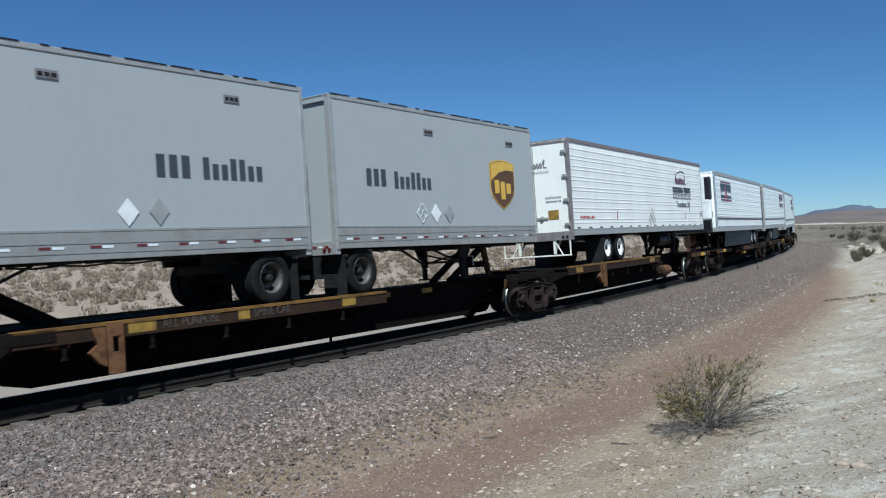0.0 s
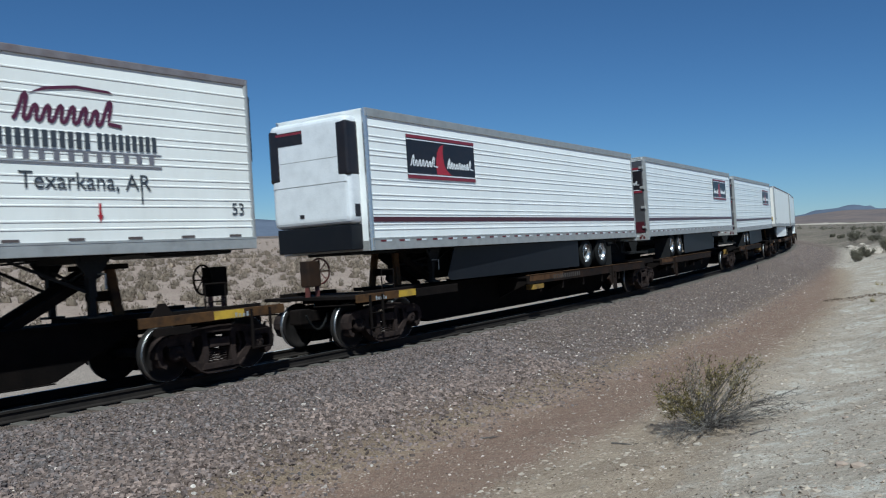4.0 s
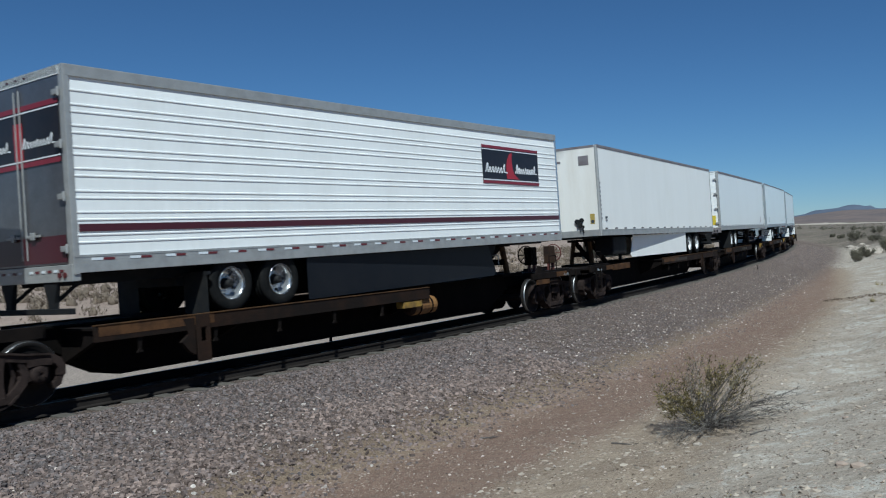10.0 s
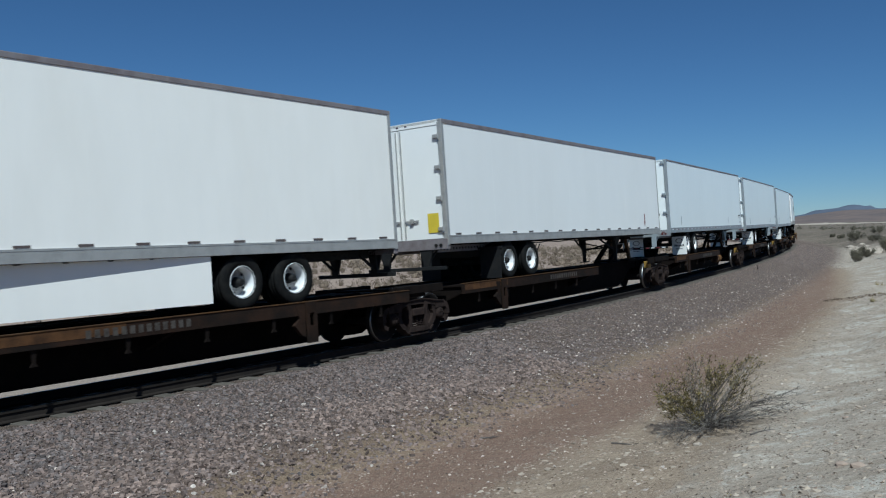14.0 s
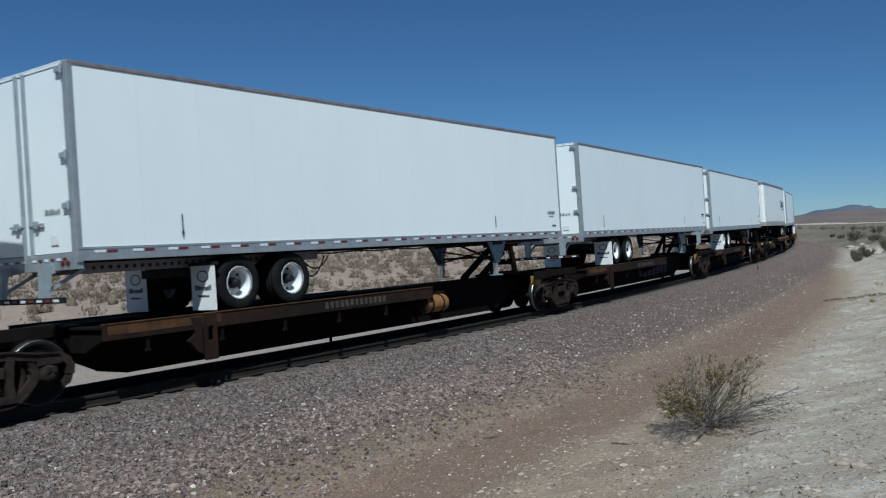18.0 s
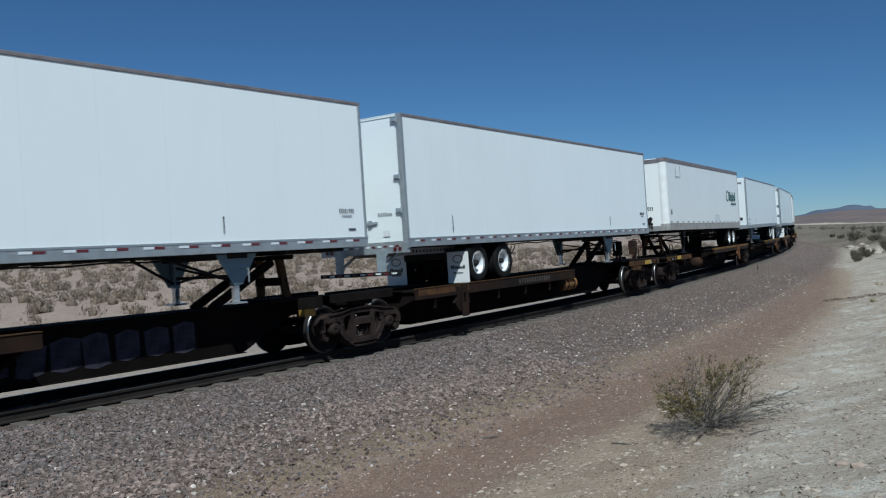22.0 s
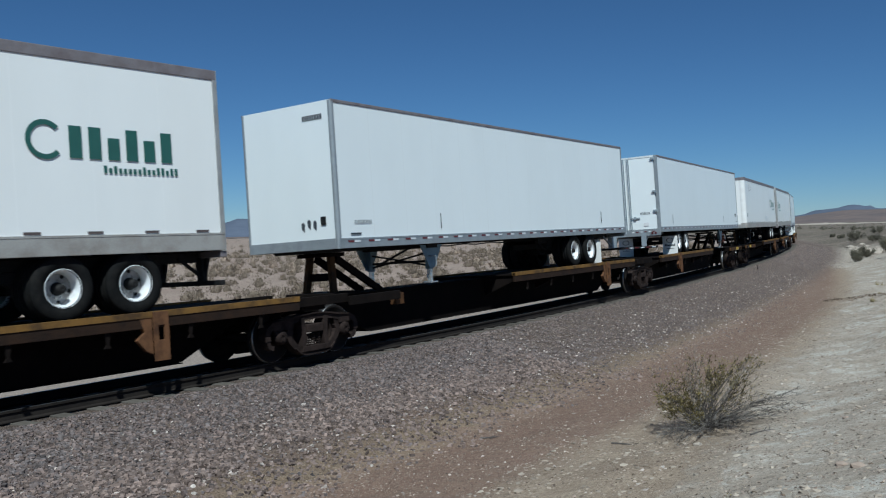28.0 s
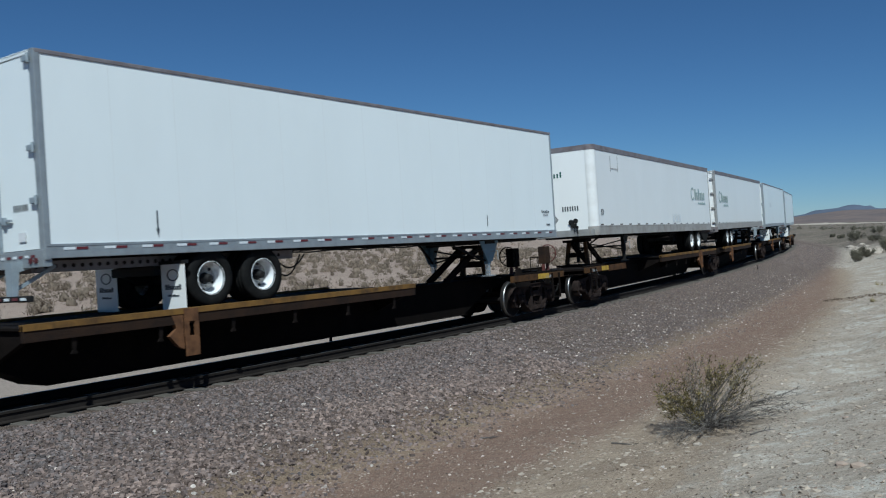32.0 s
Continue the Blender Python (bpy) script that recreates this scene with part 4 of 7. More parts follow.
                w = part("tyre", tyre_me, None, ax, at=turn)
                if outer:
                    part("rim", rims, None, ax, at=turn)
                    part("wheel_disc", disc_of[rims], None, ax, at=turn)
                    part("hub", hub_me, None, ax, at=turn)
                    for k in range(5):
                        part("hand_hole", hole_me, None, ax, at=turn @ Matrix.Rotation(0.3 + 1.2566 * k, 4, "Y"))
    if flaps:
        for s in (-1, 1):
            x = w0 - 0.62 if flaps != "behind" else w0 - 0.66
            f = add("mud_flap", box(B(), x - 0.012, x, s * 0.97 - 0.32, s * 0.97 + 0.32, zb(x) - 0.98, zb(x) - 0.16, 0.004), white if flaps == "white" or flaps == "behind" else black_steel, lab="white rubber mud flap with dark lettering" if flaps == "white" else "", sheared=False)
            if flaps == "white":
                m = pose(x - 0.013, s * 0.97 - 0.22, zb(x) - 0.58, 0, 0, -90)
                part("lettering", marks(0.44, 0.09, 7, 3), decal_dark, f, at=pose(x - 0.013, s * 0.97 + 0.22, zb(x) - 0.62, 0, 0, -90))
                part("lettering", turned(B(), [(0.085, -0.004), (0.105, -0.004), (0.105, 0), (0.085, 0)], n=20), decal_dark, f, at=pose(x - 0.013, s * 0.97, zb(x) - 0.37, 0, 0, -90) @ Matrix.Diagonal((1.5, 1, 1, 1)))
                part("lettering", marks(0.3, 0.035, 9, 4), decal_dark, f, at=pose(x - 0.013, s * 0.97 + 0.15, zb(x) - 0.74, 0, 0, -90))
            part("flap_bracket", box(B(), x - 0.02, x + 0.05, s * 0.97 - 0.36, s * 0.97 + 0.36, zb(x) - 0.18, zb(x) - 0.12), black_steel, f)
    # landing gear
    lm = legs or black_steel
    lg = add("landing_gear", box(B(), gear - 0.22, gear + 0.22, -leg_y - 0.13, leg_y + 0.13, -0.10, 0.0), black_steel)
    for s in (-1, 1):
        zf = 1.20
        leg = part("leg", box(B(), gear - 0.07, gear + 0.07, s * leg_y - 0.07, s * leg_y + 0.07, zf + 0.34, zb(gear) - 0.02, 0.006), lm, lg)
        part("foot", box(box(B(), gear - 0.05, gear + 0.05, s * leg_y - 0.05, s * leg_y + 0.05, zf + 0.03, zf + 0.36), gear - 0.16, gear + 0.16, s * leg_y - 0.13, s * leg_y + 0.13, zf, zf + 0.035, 0.006), chrome if legs else metal if lm is not black_steel else black_steel, leg)
        gw, gh = (0.47, 0.58) if legs else (0.34, 0.34)
        part("gusset", prism(B(), [(gear - gw, zb(gear) - 0.02), (gear + gw, zb(gear) - 0.02), (gear + 0.11, zb(gear) - gh), (gear - 0.11, zb(gear) - gh)], "y", s * (leg_y + 0.08) - 0.012, s * (leg_y + 0.08) + 0.012), lm, leg)
        part("brace", beam(B(), (gear - 1.25, s * 0.45, zb(gear) - 0.02), (gear - 0.05, s * (leg_y - 0.02), zf + 0.42), 0.045, 0.045), black_steel, lg)
    part("cross_brace", beam(B(), (gear, -leg_y, zf + 0.42), (gear, leg_y, zb(gear) - 0.2), 0.045, 0.04), black_steel, lg)
    part("cross_brace", beam(B(), (gear, leg_y, zf + 0.42), (gear, -leg_y, zb(gear) - 0.2), 0.045, 0.04), black_steel, lg)
    part("cross_tube", rod(B(), (gear, -leg_y, zb(gear) - 0.42), (gear, leg_y, zb(gear) - 0.42), 0.03, 8), black_steel, lg)
    bm = B()
    rod(bm, (gear + 0.1, side * (leg_y + 0.08), zb(gear) - 0.30), (gear + 0.1, side * (leg_y + 0.28), zb(gear) - 0.30), 0.014, 6)
    rod(bm, (gear + 0.1, side * (leg_y + 0.28), zb(gear) - 0.30), (gear + 0.1, side * (leg_y + 0.28), zb(gear) - 0.55), 0.014, 6)
    part("crank", bm, metal, lg)
    # kingpin plate
    add("kingpin_plate", prism(B(), [(length - 2.0, 0.0), (length - 0.05, 0.0), (length - 0.10, -0.06), (length - 1.7, -0.06)], "y", -0.62, 0.62), black_steel)
    if skirt:
        xs0, xs1 = w1 + 0.72, gear - 0.35
        for s in (-1, 1):
            bm = B()
            zlow = 0.84
            # leans inwards towards the landing gear
            a, c = hw - 0.05, hw - 0.30
            v = [bm.verts.new(p) for p in ((xs0, s * a, zb(xs0) - 0.005), (xs1 - 0.2, s * c, zb(xs1) - 0.005), (xs1 + 0.17, s * (c - 0.02), zb(xs1) - zlow + 0.10), (xs1 + 0.02, s * (c - 0.01), zb(xs1) - zlow), (xs0, s * a, zb(xs0) - zlow))]
            w = [bm.verts.new(p.co - Vector((0, s * 0.012, 0))) for p in v]
            bm.faces.new(v)
            bm.faces.new(w[::-1])
            for i in range(5):
                bm.faces.new((v[i], w[i], w[(i + 1) % 5], v[(i + 1) % 5]))
            bmesh.ops.recalc_face_normals(bm, faces=bm.faces)
            part("side_skirt", bm, skirt, t, "smooth white side skirt" if skirt is white else "dark side skirt")
    if stripe:
        for s in (-1, 1):
            add("stripe", box(B(), 0.12, length - 0.1, s * (hw + 0.0005) - 0.003, s * (hw + 0.0005) + 0.003, b0 + 0.134 * (top - b0), b0 + 0.176 * (top - b0)), maroon)
    if unit:                                        # cooling unit on the nose and its fuel tank
        ud = 0.45 if side > 0 else 0.14
        u_ = add("cooling_unit", box(B(), length, length + ud, -1.12, 1.12, 0.60, height - 0.16, 0.36 * ud, 5), decal_white, lab="white refrigeration unit with black grilles")
        zt = zb(length)
        part("sign_plate", box(B(), length + ud - 0.004, length + ud + 0.008, *sorted((-side * 1.0, -side * 0.12)), zt + height - 0.66, zt + height - 0.36, 0.004), panel_black, u_, "small black and red sign plate")
        part("sign_band", box(B(), length + ud + 0.008, length + ud + 0.011, *sorted((-side * 1.0, -side * 0.12)), zt + height - 0.43, zt + height - 0.38), band_red, u_)
        part("front_seam", box(B(), length + ud - 0.002, length + ud + 0.003, -1.05, 1.05, zt + 2.05, zt + 2.06), metal, u_)
        part("latch", box(B(), length + ud - 0.004, length + ud + 0.012, -side * 0.25 - 0.06, -side * 0.25 + 0.06, zt + 0.80, zt + 0.88, 0.004), panel_black, u_)
        for s in (-1, 1):
            part("corner_grille", box(B(), length + 0.05, length + ud + 0.012, *sorted((s * 0.80, s * 1.135)), zt + 1.62, zt + height - 0.27, 0.22 * ud, 4), panel_black, u_, "black corner grille")
            part("side_hatch", box(B(), length + 0.27 * ud, length + 0.67 * ud, s * 1.122 - 0.006, s * 1.122 + 0.006, zt + 0.75, zt + 1.02, 0.004), panel_black, u_)
        part("unit_seam", box(B(), length + ud - 0.002, length + ud + 0.004, -1.05, 1.05, zt + 1.50, zt + 1.515), metal, u_)
        part("battery_box", box(B(), length, length + ud - 0.050, -1.05, 1.05, zt + 0.04, zt + 0.585, 0.02), black_plastic, u_)
        bm = B()
        x = gear - 1.9 if skirt else 10.85
        rod(bm, (x - 0.75, side * 0.72, zb(x) - 0.33), (x + 0.75, side * 0.72, zb(x) - 0.33), 0.27, 20)
        ft = part("fuel_tank", bm, black_plastic, t)
        for dx in (-0.45, 0.45):
            part("tank_strap", turned(B(), [(0.272, -0.03), (0.282, -0.03), (0.282, 0.03), (0.272, 0.03)], "x", 20, (x + dx, side * 0.72, zb(x) - 0.33)), black_steel, ft)
    if not skirt and length > 10:                   # brake hoses that sag behind the axles
        bm = B()
        for k in range(9):
            for off, sag in ((0.0, 0.42), (0.12, 0.26)):
                a0, a1 = k / 9, (k + 1) / 9
                rod(bm, (w1 + 0.75 + 0.85 * a0, side * (0.62 + off), zb(w1) - 0.12 - sag * 4 * a0 * (1 - a0)), (w1 + 0.75 + 0.85 * a1, side * (0.62 + off), zb(w1) - 0.12 - sag * 4 * a1 * (1 - a1)), 0.017, 6)
        part("brake_hose", bm, black_steel, t)["kind"] = "stuff"
    # conduit hanging under the floor, and air lines at the nose
    bm = B()
    for k in range(8):
        x = w1 + 1.2 + k * (gear - w1 - 2.0) / 8
        rod(bm, (x, side * 0.5, zb(x) - 0.05 - 0.03 * (k % 2)), (x + (gear - w1 - 2.0) / 8, side * 0.5, zb(x) - 0.05 - 0.03 * ((k + 1) % 2)), 0.016, 6)
    part("air_line", bm, black_steel, t)["kind"] = "stuff"
    t["side"], t["length"] = side, length

    def decal(name, bm, material, x, z, lab="", flip=None, where="side", proud=0.0):
        """Flat marks on the wall that the camera sees; x runs the way they read, from the trailer's left end as seen."""
        if where == "side":
            xx = x if side < 0 else length - x
            m = pose(xx, side * (hw + 0.001 + proud), zb(xx) + z) @ (Matrix.Identity(4) if side < 0 else pose(0, 0, 0, 0, 0, 180))
        elif where == "rear":
            m = pose(-0.001 - proud + 0.012, -x, zb(0) + z, 0, 0, -90)
        else:
            m = pose(length + 0.001 + proud, x, zb(length) + z, 0, 0, 90)
        ob = part(name, bm, material, t, lab, at=m)
        if name in ("lettering", "panel_word", "faded_mark", "emblem"):
            ob["kind"] = "stuff"
        return ob
    return t, decal




def word_mesh(text, size, material):
    """Readable words as thin raised lettering in the x-z plane."""
    cu = bpy.data.curves.new("lettering", "FONT")
    cu.body, cu.size, cu.extrude = text, size * 1.35, 0.003
    ob = new("lettering", cu)
    me = bpy.data.meshes.new_from_object(ob.evaluated_get(bpy.context.evaluated_depsgraph_get()))
    bpy.data.objects.remove(ob)
    me.transform(Matrix.Rotation(math.pi / 2, 4, "X"))
    me.transform(Matrix.Translation((0, -0.003, 0)))
    me.materials.clear()
    me.materials.append(material)
    return me


def letters(d, text, size, material, x, z, **kw):
    return d("lettering", word_mesh(text, size, material), material, x, z, **kw)


# ---- a platform of the articulated spine car ----
def spine_unit(s0, s1, rear_near=True, sills=None, bracket=3.5, pups=False, coupler0=False, coupler1=False, deck=1.20, sill=None, tank=None, patches=False, stencil=5.0, reach=5.25, fresh=True, aprons=False, label="grimy black and rust-brown spine car platform"):
    """Platform between the bogie centres s0 and s1; x = 0 at the first of them. sills: stretches of wheel platform along x."""
    ln = s1 - s0
    u = thing("spine_car", label, "rail car", "platforms of the spine cars")
    # spine: a deep box between the bogies, shallower above them
    poly = [(-0.75, 1.10), (ln + 0.75, 1.10), (ln + 0.75, 0.86), (ln - 1.35, 0.82), (ln - 2.6, 0.235), (2.6, 0.235), (1.35, 0.82), (-0.75, 0.86)]
    # spine and flanges carry the trailers' shade in their colour
    part("spine", prism(B(), poly, "y", -0.36, 0.36), spine_black, u, "grimy steel centre beam, darkened to stand for shade")
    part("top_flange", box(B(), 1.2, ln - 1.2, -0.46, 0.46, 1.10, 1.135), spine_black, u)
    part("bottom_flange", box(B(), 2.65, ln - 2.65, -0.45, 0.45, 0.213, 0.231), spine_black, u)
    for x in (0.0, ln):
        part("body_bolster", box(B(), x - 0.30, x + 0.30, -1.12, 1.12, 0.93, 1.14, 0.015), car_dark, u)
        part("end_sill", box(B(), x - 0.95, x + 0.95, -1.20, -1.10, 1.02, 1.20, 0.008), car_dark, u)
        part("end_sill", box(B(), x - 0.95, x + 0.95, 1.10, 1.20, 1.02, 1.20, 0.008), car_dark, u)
    dz = deck - 1.205
    sm, lip = (sill_rust, lip_yellow) if sill is None else (sill, hitch_rust)
    for a, c in sills or ():
        for s in (-1, 1):
            y0, y1 = sorted((s * 1.30, s * 1.385))
            sl = part("side_sill", box(B(), a, c, y0, y1, dz + 0.985, dz + 1.235, 0.008), sm, u, "rusty brown side sill with worn yellow paint" if sill is None else "rusty side sill, darkened to stand for shade")
            part("sill_lip", box(B(), a, c, *sorted((s * 1.28, s * 1.40)), dz + (1.2355 if sill is not None else 1.197 if patches else 1.155), dz + 1.25), lip, sl)
            for k, x in enumerate(np.arange(a + 0.8, c - 0.3, 1.55)):
                part("hanger", prism(B(), [(x - 0.05, dz + 0.985), (x + 0.05, dz + 0.985), (x + 0.02, dz + 0.80), (x + 0.06, dz + 0.74), (x - 0.06, dz + 0.74), (x - 0.02, dz + 0.80)], "y", s * 1.33 - 0.02, s * 1.33 + 0.02), car_dark, sl)
            if sill is not None:
                part("rust_plate", box(B(), a + 0.05, a + 2.3, *sorted((s * 1.384, s * 1.3885)), dz + 1.07, dz + 1.23), apron_rust, sl, "orange rust-stained plate on the sill")
            # reflective yellow patches
            for x, pw in (((3.78, 0.52), (6.05, 0.27), (8.85, 0.42)) if pups else ((a + 0.5, 0.55), (c - 1.3, 0.55)) if patches else ()):
                part("yellow_patch", box(B(), x, x + pw, *sorted((s * 1.384, s * 1.389)), dz + 1.03, dz + 1.20), yellow, sl)
            if s < 0 and pups:
                for text, x in (("ALL PURPOSE", 4.42), ("SPINE CAR", 6.42)):
                    part("stencil", word_mesh(text, 0.15, faint_stencil), None, sl, "worn pale stencilled words", at=pose(x, -1.3855, dz + 1.05))["kind"] = "stuff"
            elif s < 0 and stencil:
                part("stencil", marks(2.0, 0.13, 13, int(a * 7), 1.0, 0.42, 0.004), worn_stencil, sl, "worn pale stencilled marks", at=pose(a + stencil, -1.3855, dz + 1.05))["kind"] = "stuff"
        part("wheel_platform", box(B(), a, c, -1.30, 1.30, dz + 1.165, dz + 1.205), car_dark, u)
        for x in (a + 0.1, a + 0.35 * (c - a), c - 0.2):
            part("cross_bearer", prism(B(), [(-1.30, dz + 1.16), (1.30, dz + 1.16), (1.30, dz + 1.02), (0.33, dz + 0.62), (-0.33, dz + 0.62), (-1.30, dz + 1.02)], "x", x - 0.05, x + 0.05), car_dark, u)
        for s in (-1, 1):                            # ramp bracket hanging from the sill
            x = bracket
            ya, yb = sorted((s * 1.395, s * 1.435))
            bm_ = bracket_rust if sill is None else sm
            br = part("sill_bracket", prism(B(), [(x - 0.22, dz + 1.19), (x + 0.02, dz + 1.19), (x + 0.02, dz + 0.56), (x - 0.10, dz + 0.62), (x - 0.26, dz + 0.80), (x - 0.12, dz + 0.92)], "y", s * 1.345 - 0.045, s * 1.345 + 0.045), bm_, u, "rusty side bracket below the sill")
            for z0, z1 in ((1.02, 1.24), (0.44, 0.78)):
                part("bracket_plate", box(B(), x + 0.03, x + 0.31, ya, yb, dz + z0, dz + z1, 0.006), bm_, br)
            for x0, x1 in ((0.03, 0.11), (0.23, 0.31)):
                part("bracket_bar", box(B(), x + x0, x + x1, ya, yb, dz + 0.78, dz + 1.02), bm_, br)
    for x in ((11.3, 13.0) if pups else ()):
        part("yellow_patch", box(B(), x, x + 0.42, -0.366, -0.359, 0.93, 1.05), yellow, u, "dim yellow patch on the centre beam")
    # hitch stands that carry the kingpins
    ends = [(1.55, 1)] * (not rear_near or pups) + [(ln - 1.55, -1)] * (rear_near or pups)
    for x, d in ends:
        h = part("hitch_stand", box(B(), x - 0.32, x + 0.32, -0.42, 0.42, 1.98, 2.07, 0.015), car_dark, u, "black trailer hitch on a braced stand")
        for s in (-1, 1):
            part("hitch_post", beam(B(), (x - d * 0.10, s * 0.40, 1.12), (x - d * 0.02, s * 0.30, 2.0), 0.10, 0.16), hitch_rust, h)
            part("hitch_brace", beam(B(), (x + d * 1.75, s * 0.28, 1.12), (x + d * 0.16, s * 0.28, 1.95), 0.10, 0.15), car_dark, h)
        part("hitch_web", box(B(), x - 0.05, x + 0.05, -0.38, 0.38, 1.45, 1.62), car_dark, h)
        part("hitch_base", box(B(), x - 0.55, x + 0.55, -0.62, 0.62, 1.12, 1.20, 0.01), car_dark, h)
        a0, a1, a2, a3 = (x - 0.75, x + 1.0, 0.95, 1.14) if d > 0 else (x + 0.1, x + 0.8, 0.83, 0.96) if coupler1 else (x - 0.5, x + 0.1, 0.98, 1.20)
        part("apron", box(B(), a0, a1, -1.40, -1.32, a2, a3, 0.008), apron_rust if aprons else car_dark, u, "rusty orange apron plate" if aprons else "dark apron plate")
        if not coupler0 and not coupler1:
            part("yellow_block", box(B(), x + (-0.28 if d < 0 else 1.0), x + (0.02 if d < 0 else 1.3), -1.27, -1.10, 0.82, 1.08, 0.012), yellow if sill is not None else apron_rust, u, "worn yellow end block" if sill is not None else "rusty end block")
        # air reservoir and brake gear slung at the side
        if tank is None:
            continue
        xr = x + d * reach
        zr = 0.60 if reach == 3.85 else 0.70
        rv = part("air_reservoir", rod(B(), (xr - 0.42, -1.12, zr), (xr + 0.42, -1.12, zr), 0.21, 20), tank or car_dark, u, "worn ochre-brown air reservoir" if tank else "grimy black air reservoir")
        for dx in (-0.42, 0.42):
            part("reservoir_end", rod(B(), (xr + dx, -1.12, zr), (xr + dx * 1.18, -1.12, zr), 0.21, 20, 0.12), sill_rust if tank else car_dark, rv)
        for dx in (-0.22, 0.22):
            part("reservoir_strap", turned(B(), [(0.212, -0.025), (0.222, -0.025), (0.222, 0.025), (0.212, 0.025)], "x", 20, (xr + dx, -1.12, zr)), car_dark, rv)
        part("reservoir_hanger", box(B(), xr - 0.03, xr + 0.03, -1.15, -0.30, zr + 0.19, zr + 0.25), car_dark, rv)
        part("brake_valve", box(B(), xr - d * 0.9 - 0.13, xr - d * 0.9 + 0.13, -0.80, -0.45, 0.60, 0.95, 0.03), car_dark, u)
        part("brake_pipe", rod(B(), (xr - d * 0.9, -0.62, 0.70), (xr, -1.0, 0.72), 0.02, 6), car_dark, u)
    # end platforms, hand brake, ladder and coupler where two cars meet
    for on, x, d in ((coupler0, 0.0, -1), (coupler1, ln, 1)):
        if not on:
            continue
        e = part("end_platform", box(B(), *sorted((x + d * 0.2, x + d * 1.35)), -1.30, 1.30, 1.06, 1.13, 0.008), car_dark, u)
        part("platform_edge", box(B(), *sorted((x - d * (1.7 if d > 0 else 0.7), x + d * 1.36)), -1.375, -1.305, 0.98, 1.15, 0.008), hitch_rust if fresh else car_dark, e)
        part("yellow_patch", box(B(), *sorted((x - d * 0.1, x - d * 0.75) if d < 0 else (x - 0.25, x + 0.4)), -1.382, -1.374, 0.995, 1.14), safety_yellow if fresh else apron_rust, e)
        part("stencil", marks(0.42, 0.085, 5, 9, 0.3, 0.45), faint, e, at=pose(x + min(0.2 * d, 0.75 * d), -1.376, 1.0))
        if d > 0:                                    # stiffening gusset on the long end sill
            part("sill_gusset", prism(B(), [(x - 1.5, 1.15), (x - 1.05, 1.15), (x - 1.20, 1.36), (x - 1.32, 1.36)], "y", -1.36, -1.32), car_dark, e)
        part("coupler", box(box(B(), *sorted((x + d * 0.7, x + d * 1.62)), -0.10, 0.10, 0.62, 0.86, 0.02), *sorted((x + d * 1.45, x + d * 1.83)), -0.17, 0.13, 0.58, 0.90, 0.03), car_dark, u)
        part("coupler_lever", rod(B(), (x + d * 1.3, -1.25, 0.95), (x + d * 1.3, -0.1, 0.92), 0.014, 6), car_dark, u)
        bm = B()
        for k in range(7):
            a0, a1 = k / 7, (k + 1) / 7
            rod(bm, (x + d * (1.1 + 0.7 * a0), -0.32, 0.78 - 1.3 * a0 * (1 - a0)), (x + d * (1.1 + 0.7 * a1), -0.32, 0.78 - 1.3 * a1 * (1 - a1)), 0.026, 6)
        part("air_hose", bm, rubber, u)
        lad = part("ladder", box(B(), x + d * 0.55 - 0.02, x + d * 0.55 + 0.02, -1.42, -1.385, 0.40, 1.12), car_dark, u)
        part("ladder_stile", box(B(), x + d * 0.98 - 0.02, x + d * 0.98 + 0.02, -1.42, -1.385, 0.40, 1.12), car_dark, lad)
        for z in (0.42, 0.74):
            part("rung", rod(B(), (x + d * 0.55, -1.40, z), (x + d * 0.98, -1.40, z), 0.014, 6), car_dark, lad)
        rl = part("hand_rail", rod(B(), (x - d * 0.25, -1.15, 1.12), (x - d * 0.25, -1.15, 1.62), 0.016, 6), car_dark, u)
        part("rail_post", rod(B(), (x + d * 0.2, -1.15, 1.12), (x + d * 0.2, -1.15, 1.62), 0.016, 6), car_dark, rl)
        part("rail_top", rod(B(), (x - d * 0.25, -1.15, 1.62), (x + d * 0.2, -1.15, 1.62), 0.016, 6), car_dark, rl)
        part("rail_mid", rod(B(), (x - d * 0.25, -1.15, 1.30), (x + d * 0.2, -1.15, 1.30), 0.012, 6), car_dark, rl)
        xb = x + d * 1.02
        hb = part("hand_brake_stand", box(B(), xb - 0.20, xb + 0.20, 0.05, 0.30, 1.35, 1.92, 0.02), car_dark if d > 0 else sill_rust, u, "hand brake housing with spoked wheel")
        for k in (-1, 1):
            part("stand_leg", box(B(), xb + k * 0.16 - 0.025, xb + k * 0.16 + 0.025, 0.10, 0.20, 1.13, 1.36), ox_red, hb)
        wm = ox_red if d < 0 else car_dark
        part("hand_brake_wheel", turned(B(), [(0.27, -0.015), (0.30, -0.015), (0.30, 0.015), (0.27, 0.015)], "x", 24, (xb - d * 0.30, 0.17, 1.68)), wm, hb)
        for k in range(8):
            a0 = k * 0.7854
            part("spoke", rod(B(), (xb - d * 0.30, 0.17, 1.68), (xb - d * 0.30, 0.17 + 0.28 * math.cos(a0), 1.68 + 0.28 * math.sin(a0)), 0.013, 6), wm, hb)
        part("brake_shaft", rod(B(), (xb, 0.17, 1.68), (xb - d * 0.31, 0.17, 1.68), 0.03, 8), wm, hb)
    return u


# ---- a bogie ----
WHEEL_R = 0.483
